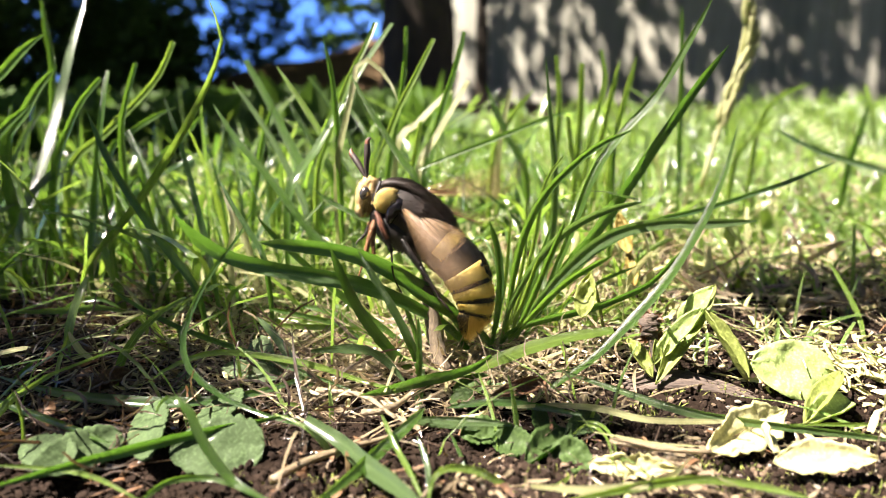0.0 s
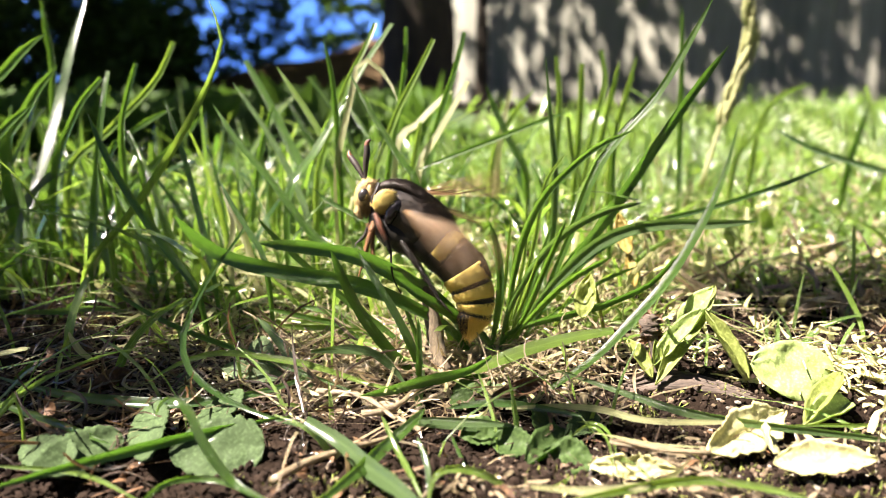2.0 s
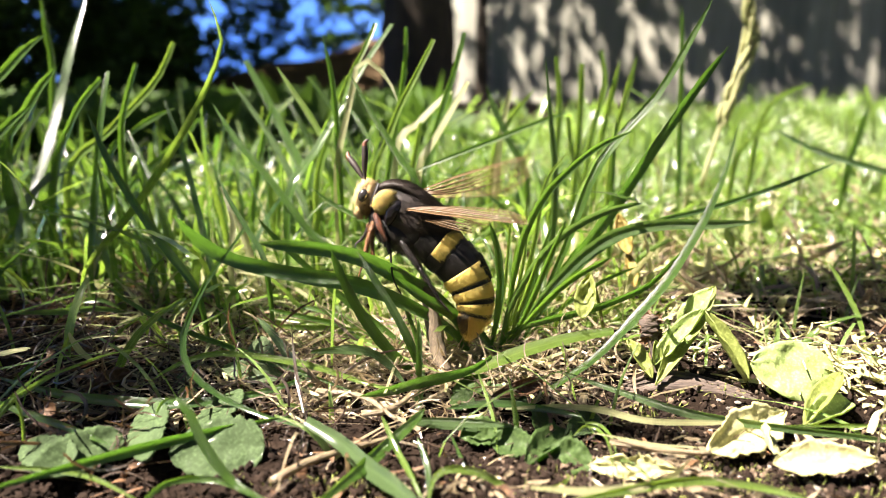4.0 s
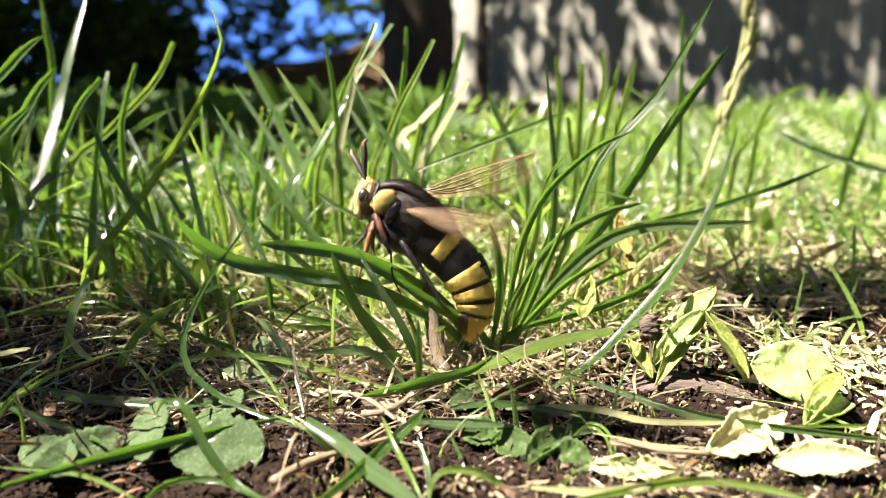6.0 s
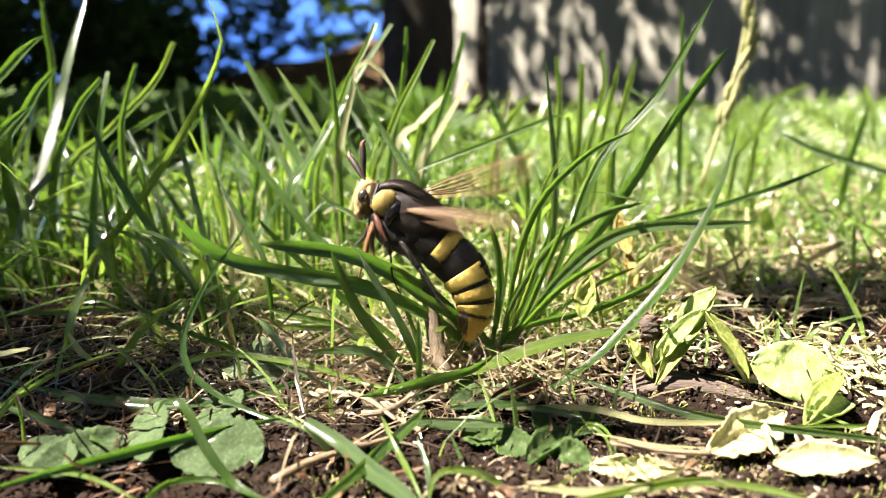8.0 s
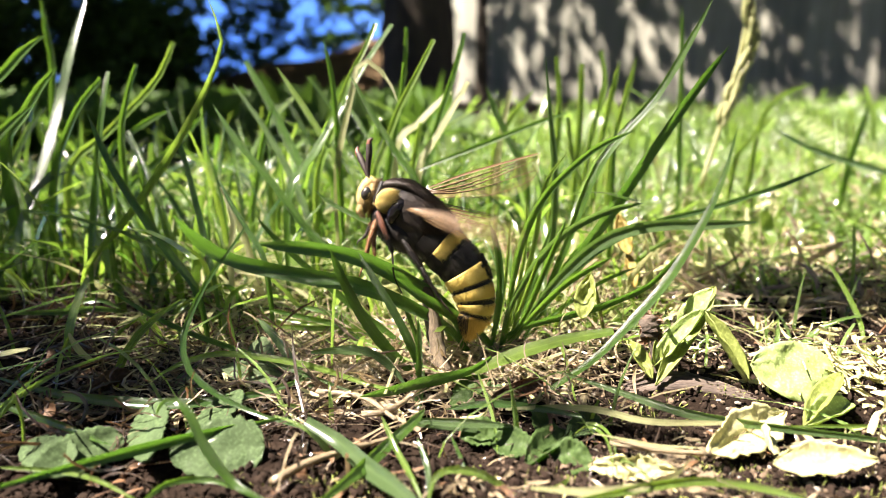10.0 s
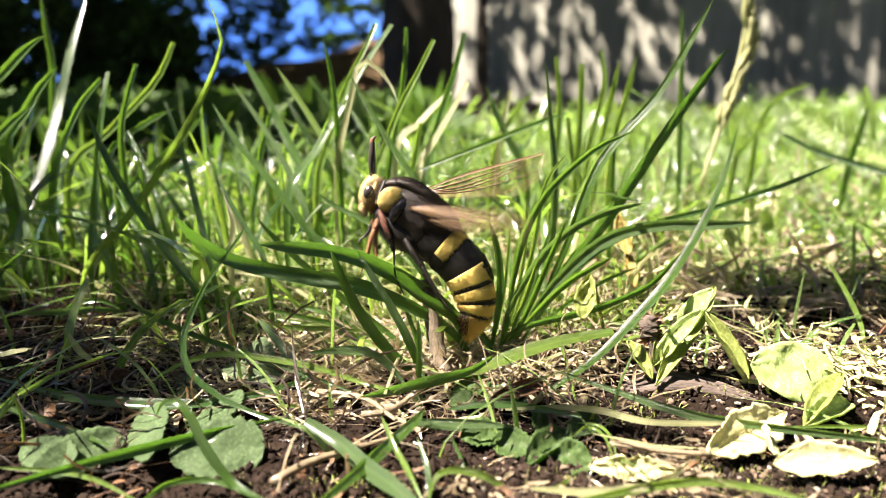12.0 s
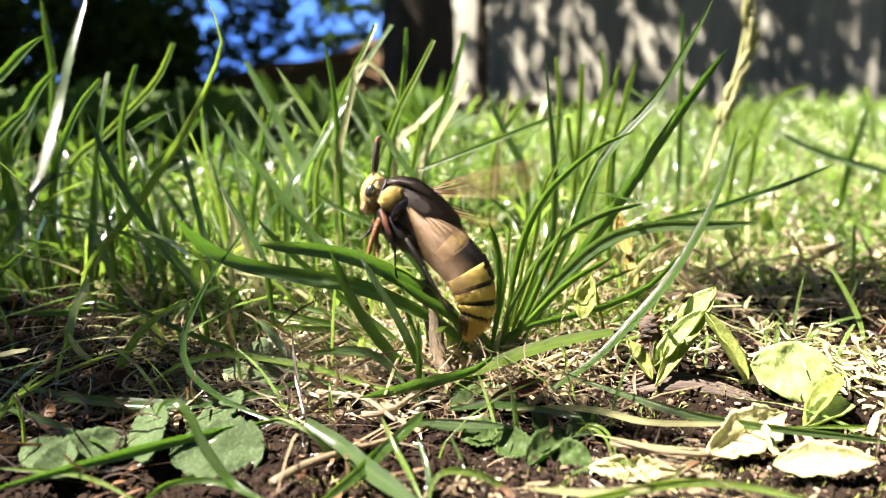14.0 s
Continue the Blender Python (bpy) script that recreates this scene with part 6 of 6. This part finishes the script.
rosette("broadleaf_weed", (-24, 97.1, 2.6), "pale green jagged leaves among straw", [
    (LEAF_SAGE, (-25.5, 102.5, 1.5), (-29.6, 112.0, 4.2), 6.4, dict(up=(0, -0.9, 0.5), lobes=6, wavy=0.05, tip_round=0.45)),
    (LEAF_SAGE, (-23.1, 102.0, 1.7), (-33.0, 104.0, 2.3), 5.2, dict(up=(0, -0.7, 0.7), lobes=7, wavy=0.06, tip_round=0.5)),
    (LEAF_SAGE, (-24.5, 86.4, 1.5), (-31.4, 88.0, 1.5), 4.6, dict(up=(0.1, -0.6, 0.8), lobes=5, wavy=0.08)),
    (LEAF_PALE, (-32.4, 93.4, 1.5), (-36.4, 96.0, 2.4), 3.2, dict(up=(0, -0.7, 0.7), cup=0.3, wavy=0.10)),
    (LEAF_SAGE, (-34.4, 99.8, 1.5), (-39.4, 102.5, 1.5), 3.4, dict(up=(0, -0.8, 0.6), lobes=5))])
rosette("dock_plant", (31.7, 103.5, 0), "sunlit yellow-green plant with upright leaves", [
    (LEAF_GOLD, (30.5, 99.6, 1.6), (41.5, 109, 13.8), 5.0, dict(up=(-0.4, -0.9, 0.5), cup=0.3)),
    (LEAF_PALE, (35, 106, 6.2), (39.3, 104, 14.8), 6.0, dict(up=(-0.5, -0.5, 0.8), cup=0.2)),
    (LEAF_PALE, (30.8, 104, 2.5), (37.1, 101, 12.5), 4.5, dict(up=(-0.6, -0.6, 0.7), cup=0.25)),
    (LEAF_GOLD, (37.8, 103, 12), (43.5, 99, 2.5), 4.5, dict(up=(0.6, -0.6, 0.6), cup=0.3)),
    (LEAF_GOLD, (30.7, 101.8, 1.6), (27.5, 105, 6.6), 3.6, dict(up=(0.4, -0.9, 0.4), cup=0.3)),
    (LEAF_GOLD, (32.1, 104, 1.6), (31.4, 104, 6.9), 2.2, dict(up=(0, -1, 0.2), cup=0.4))])
rosette("dock_plant", (43.8, 82.8, 2.6), "large pale sun-bleached leaves over the soil", [
    (LEAF_PALE, (55.2, 98, 3.3), (43.7, 99, 5.2), 13, dict(up=(0.05, -0.85, 0.55), cup=0.04, wavy=0.06, widest=0.45, tip_round=0.5)),
    (LEAF_PALE, (45.7, 86.5, 1.6), (54.5, 92, 3.1), 5.5, dict(up=(-0.3, -0.5, 0.8), cup=0.35, droop=0.1)),
    (LEAF_GOLD, (45.3, 86.2, 1.6), (54.4, 95, 5.1), 4.5, dict(up=(-0.6, -0.5, 0.6), cup=0.3))])
rosette("bleached_leaf", (37.6, 73.2, 2.6), "bleached pale leaf lying on the soil", [
    (BLEACHED, (44, 88.6, 2.6), (30.1, 77, 2.6), 8, dict(up=(0.1, -0.7, 0.7), wavy=0.07, ragged=0.4)),
    (BLEACHED, (39.3, 85.2, 2.6), (37.8, 77, 2.6), 4, dict(up=(0.5, -0.8, 0.4), wavy=0.1, ragged=0.6))])
rosette("bleached_leaf", (41.3, 73.2, 2.6), "bleached torn leaf lying on the soil", [
    (BLEACHED, (48.5, 75.7, 2.6), (36.4, 74.7, 2.6), 5.5, dict(up=(0.1, -0.7, 0.7), wavy=0.05, ragged=0.4))])
rosette("bleached_leaf", (20.6, 71.4, 2.6), "curled bleached leaf on the soil", [
    (BLEACHED, (25.4, 73.2, 2.6), (15.9, 74.4, 2.6), 4, dict(up=(0.1, -0.8, 0.5), wavy=0.15, ragged=0.7))])
rosette("small_weed", (12, 82.1, 0), "small dark green weed with toothed leaves", [
    (LEAF_DARK, (9.3, 76.3, 1.6), (15.5, 84.9, 1.6), 5.7, dict(up=(-0.5, -0.8, 0.5), cup=0.3)),
    (LEAF_DARK, (11.1, 80.4, 1.6), (5.8, 81.9, 1.6), 6.1, dict(up=(0.1, -0.6, 0.8), lobes=6, wavy=0.03)),
    (LEAF_DARK, (11.9, 81.9, 1.6), (13.1, 90.8, 1.6), 5.4, dict(up=(0.1, -0.9, 0.4), lobes=5)),
    (LEAF_DARK, (11.5, 79, 1.6), (16.9, 76.3, 1.6), 6.8, dict(up=(0.1, -0.7, 0.7), lobes=6)),
    (LEAF_DARK, (8.1, 84.9, 1.6), (2.1, 83.4, 1.6), 6.1, dict(up=(0, -0.6, 0.8), lobes=6)),
    (LEAF_GREY, (14.9, 83.4, 1.6), (20.2, 89.1, 1.6), 4.9, dict(up=(0, -0.7, 0.7), lobes=6))])
rosette("small_weed", (5.5, 101.4, 0), "small creeping weed under the tuft", [
    (LEAF_DARK, (1.3, 97.5, 1.6), (6.9, 99, 2.5), 4.9, dict(up=(0, -0.6, 0.8), lobes=6)),
    (LEAF_GREY, (6.1, 99, 1.8), (11, 91.7, 1.6), 6.2, dict(up=(0.2, -0.6, 0.8), lobes=6)),
    (LEAF_DARK, (4.2, 92.7, 1.6), (1.2, 95.5, 1.6), 4.9, dict(up=(0, -0.6, 0.8), lobes=6))])
rosette("withered_leaf", (29.7, 146.1, 0), "small withered olive leaf on a stalk", [
    (LEAF_GOLD, (22.9, 111, 15.2), (21.4, 109, 8.6), 5.2, dict(up=(-0.35, -0.75, 0.5), cup=0.2, wavy=0.12)),
    (LEAF_GOLD, (26.8, 114, 1.2), (23.4, 112.5, 14.8), 0.9, dict(up=(0.5, -0.9, 0.2), cup=0.4))])
rosette("withered_leaf", (9.8, 103.5, 0), "curled brown withered leaf", [
    (LITTER, (6.5, 93.1, 2.6), (14.3, 97, 3.3), 3.4, dict(up=(0.1, -0.9, 0.4), cup=0.3, wavy=0.2)),
    (LITTER, (14.3, 97, 3.3), (13.2, 82.8, 2.6), 1.4, dict(up=(0.9, -0.4, 0.1), wavy=0.2))])
rosette("withered_leaf", (-48.2, 101.4, 0), "curled rust-brown dead leaf", [
    (LITTER, (-49.1, 95.1, 2.6), (-45.2, 101.4, 2.6), 3.6, dict(up=(0.1, -0.7, 0.7), cup=0.4, wavy=0.3))])
rosette("withered_leaf", (50.1, 196, 0), "yellow withered leaf hanging in the grass", [
    (LEAF_OCHRE, (35.0, 145.0, 19.4), (36.5, 141.0, 11.8), 5, dict(up=(-0.5, -0.75, 0.45), cup=0.25, wavy=0.15)),
    (LEAF_OCHRE, (36.5, 143.0, 12.5), (37.4, 139.0, 5.7), 3.4, dict(up=(-0.3, -0.85, 0.45), cup=0.2, wavy=0.2)),
    (LEAF_PALE, (68.6, 170, 6.9), (66.6, 168, 14.3), 6, dict(up=(-0.6, -0.6, 0.6), wavy=0.1))])

# dead stem under the moth
STEM = anchor("dead_stem", -0.8, 110.1, 0, "short brown woody stub of a dead stem", "stem")
STUB = [(0.6, 103, 0.4), (-0.7, 106, 4.4), (-1.6, 108, 8.6), (-2.8, 110, 14.6)]
plant(stalk("stub", TWIG, [2.6, 2.3, 2.5, 2.2, 1.4], STUB, None, n=24, sides=12, bumps=0.25), STEM)
for i in range(13):
    g = 2 * math.pi * i / 13
    r = 0.86 + 0.2 * math.sin(i * 2.7)
    o = Vector((math.cos(g) * r, math.sin(g) * r, 0))
    plant(stalk("fibre", TWIG, [0.50, 0.34, 0.42, 0.30, 0.12], [Vector(p) + o * k + Vector((0, 0, 0.4 * math.sin(i * 3.1))) for p, k in zip(STUB, (1.1, 0.95, 1.0, 0.75))], None, n=16, sides=6, bumps=0.5), STEM)
for a, b, c in (((-10.4, 87.7, 2.6), (-6.2, 89.5, 2.6), (-1.2, 102.6, 2.6)), ((-17.4, 95.1, 2.6), (-10.9, 93.1, 2.6), (-5.9, 86, 2.6)), ((-18, 70.8, 2.6), (-14.1, 75.7, 2.6), (-5, 84, 1.5)), ((19.5, 79.8, 2.6), (25.5, 77.7, 2.6), (30.4, 77, 2.6))):
    s = stalk("dry_stalk", STRAW, [0.9, 0.8, 0.5], [Vector(p) - Vector(a) for p in (a, b, c)], None, n=8, sides=6, bumps=0.2)
    s.location = Vector(a) * MM
    tagged(s, "dry straw stalk lying on the soil", "stalk", "dry stalks")

# fibrous piece of bark in the soil
BARK_CHIP = anchor("bark_chip", 35.8, 98.3, 0, "dark fibrous piece of weathered bark in the soil", "bark")
for i in range(9):
    o = Vector((0.4 * (i % 3), -1.0 + 0.5 * i, 0.25 * math.sin(i * 2.1)))
    plant(stalk("fibre", BARK_FIBRE, [0.5, 1.3, 1.1, 0.4], [Vector((26.9, 101.4, 0)) + o, Vector((33.5, 101.4, 0)) + o * 1.2 + Vector((0, 0, 1.1)), Vector((39.4, 99.3, 0)) + o + Vector((0, 0, 0.9)), Vector((44.9, 96.9, 0)) + o * 0.7], None, n=14, sides=6, bumps=0.5), BARK_CHIP)

for label, mat, width, pts in (("wiry pale straw loop on the soil", GRASS_PALE, 0.6, ((-22.8, 104.9, 2.6), (-22.8, 97.1, 2.6), (-20.8, 90.4, 2.6), (-17, 82.8, 2.6))),
                               ("wiry pale straw on the soil", GRASS_PALE, 0.5, ((-25.9, 95.1, 2.6), (-22.9, 92.2, 2.6), (-18.8, 86.9, 2.6), (-15.4, 83.6, 2.6))),
                               ("thin arched green grass stem", GRASS_LIGHT, 0.9, ((18.7, 73.2, 2.6), (19.9, 79.8, 2.6), (19.2, 84.4, 2.6), (16.5, 85.2, 2.6)))):
    grass(label, mat, width, *pts)

# withered flower stalk by the upright plant
WITHER = anchor("withered_stalk", 32.6, 106.9, 0, "dark withered flower stalk beside the upright plant", "stalk")
plant(stalk("stem", BARK_FIBRE, [1.6, 1.5, 1.6], [(32.6, 105.2, 0), (32.2, 105.6, 3.5), (31.6, 106.5, 6.8)], None, n=8, sides=7, bumps=0.3), WITHER)
plant(stalk("head", BARK_FIBRE, [1.2, 2.6, 2.8, 1.6], [(31.6, 107, 5.7), (31.5, 107, 6.8), (31.3, 107, 8.4), (31.4, 107, 9.8)], None, n=12, sides=11, bumps=0.9), WITHER)
WITHER_RNG = random.Random(12)
for i in range(34):
    g, h = WITHER_RNG.uniform(0, 6.28), WITHER_RNG.random()
    c = Vector((31.6, 107, 5.7)).lerp(Vector((31.4, 107, 9.8)), h)
    o = Vector((math.cos(g), math.sin(g), WITHER_RNG.uniform(-0.6, 0.7)))
    plant(blade("bract", LITTER, WITHER_RNG.uniform(0.9, 1.9), [c, c + o * 1.3, c + o * 2.0 + Vector((0, 0, WITHER_RNG.uniform(-0.9, 0.4)))], None, n=5, blunt=0.6), WITHER)

# feathery leaf leaning over the lawn
FEATHER = anchor("feathery_weed", 277.5, 433.6, 0, "grey-green feathery weed leaf leaning over the lawn", "plant")
rib = spline([(203.5, 308.7, 2.6), (201.5, 340, 13), (184.6, 350, 25.3), (166.9, 360, 36.9)], 22)
plant(stalk("midrib", LEAF_PALE, [1.2, 0.9, 0.4], [rib[0], rib[8], rib[15], rib[22]], None, n=12, sides=6), FEATHER)
for i in range(2, 22):
    for s in (-1, 1):
        d = (rib[i] - rib[i - 1]).normalized()
        o = Vector((0.5 * s * d.z, -0.35 * s, -0.9 * s * d.x)) + d * 0.7
        reach = 11 * math.sin(math.pi * (0.12 + 0.8 * i / 22))
        plant(blade("leaflet", LEAF_PALE, 2.6, [rib[i], rib[i] + o * reach * 0.5, rib[i] + o * reach + Vector((0, 0, -0.6))], None, n=6), FEATHER)

# flowering grass spike behind
SPIKE = anchor("grass_seed_head", 82, 230, 19.7, "pale flowering grass spike with packed spikelets", "grass")
plant(stalk("stem", GRASS_PALE, [1.6, 1.4, 1.2], [(80.7, 230, 14.4), (85.4, 230, 33.6), (88.7, 230, 47.2), (91.3, 230, 66.9)], None, n=12), SPIKE)
for i, (p, q) in enumerate(zip(spline([(85, 230, 32.2), (88.8, 230, 45.5), (92.6, 230, 57.1), (90.7, 230, 67.7)], 34)[:-1], spline([(85, 230, 32.2), (88.8, 230, 45.5), (92.6, 230, 57.1), (90.7, 230, 67.7)], 34)[1:])):
    s = (1, -1, 0.4)[i % 3]
    d = (q - p).normalized()
    o = Vector((s * 1.1 + 0.5 * math.sin(i * 5.1), -0.6 + 0.5 * math.sin(i * 2.2), 0.4))
    plant(stalk("spikelet", GRASS_PALE, [0.7, 2.0, 1.7, 0.4], [p, p + o * 0.7 + d * 1.6, p + o * 1.1 + d * 4.0, p + o * 1.3 + d * 6.8], None, n=6, sides=6), SPIKE)


# ---- what moves ----
def motions():
    # the moth sways about its tail end
    sway = ((0, 0.0), (0.5, 0.0), (1.0, -0.7), (1.5, -0.5), (2.0, -0.5), (2.5, 0.0), (3.0, -1.4), (3.6, -1.0), (4.6, -0.3), (5.5, -0.5), (6.0, -0.5),
            (6.5, 0.0), (7.0, 0.2), (7.5, -0.8), (8.0, -0.7), (9.0, 0.2), (10.0, 0.6), (10.5, 0.7), (11.0, 1.4), (11.5, 1.4), (12.0, 1.6), (12.5, 0.9), (13.0, 2.1), (13.5, 1.4), (14.0, 2.3))
    walk(MOTH, [(t, MOTH_HOME @ pose(0, 0, 0, 0, a, 0)) for t, a in sway])
    # antennae
    for a, rows in zip(FEELERS, (((0, 0), (1.5, 2), (3.0, 1), (5.5, -3), (6.5, -2), (7.5, -4), (10.5, 0), (12.0, -1), (14.0, 3)),
                                 ((0, -12), (1.5, -12), (3.0, -15), (5.5, -12), (6.5, -5), (7.5, -9), (8.0, -12), (10.5, 2), (11.0, 10), (12.0, 14), (14.0, 18)))):
        home = a.matrix_basis.copy()
        walk(a, [(t, home @ pose(0, 0, 0, 0, d, 0)) for t, d in rows])
    # wing beat: at each half second the beat's height, near and far pair, in tenths; a fast quiver between
    near = dict(zip((0, 5, 10, 15, 20, 25, 30, 55, 60, 65, 70, 75, 80, 105, 110, 115, 120, 125, 130, 135, 140),
                    (1.0, 4.0, 6.0, 4.5, 4.0, 4.0, 0.8, 5.5, 8.0, 6.0, 4.0, 9.0, 9.0, 8.0, 1.0, 6.0, 9.0, 8.5, 3.0, 3.5, 0.8)))
    far = dict(zip((0, 5, 10, 15, 20, 25, 30, 55, 60, 65, 70, 75, 80, 105, 110, 115, 120, 125, 130, 135, 140),
                   (4.0, 3.0, 8.0, 3.0, 3.0, 3.0, 8.0, 9.5, 9.8, 6.0, 3.0, 10, 9.0, 8.5, 5.5, 9.8, 10, 10, 8.0, 3.0, 8.0)))
    def beat(table, phase):
        rows = []
        for k in range(141):
            f = table.get(k, 5 + 4.6 * math.sin(k * 2.39 + phase)) / 10
            if k in table:
                rise = (1 - 2 * (f > 0.6)) * (0.42 if 0.2 < f < 0.8 else 0.36)
            else:
                rise = 0.25 * math.cos(k * 2.39 + phase)
            steps = (f - rise, f, f + rise)
            if f > 0.94 or f < 0.1:
                # the turn of the stroke
                back = f + (0.24 if f < 0.5 else -0.13)
                steps = (back, f, back)
            for j, g in zip((-1, 0, 1), steps):
                n = 3 * k + j
                if 0 <= n <= 420:
                    rows.append((n / 30, min(1.05, max(-0.05, g))))
        return rows
    for name, table, phase in (("near_fore", near, 0.3), ("far_fore", far, 1.1), ("near_hind", near, 0.3), ("far_hind", far, 1.1)):
        hinge, raised, lowered = WINGS["carriage"][name]
        walk(WINGS[name], [(t, wing_pose(hinge, raised, lowered, f)) for t, f in beat(table, phase)])


motions()
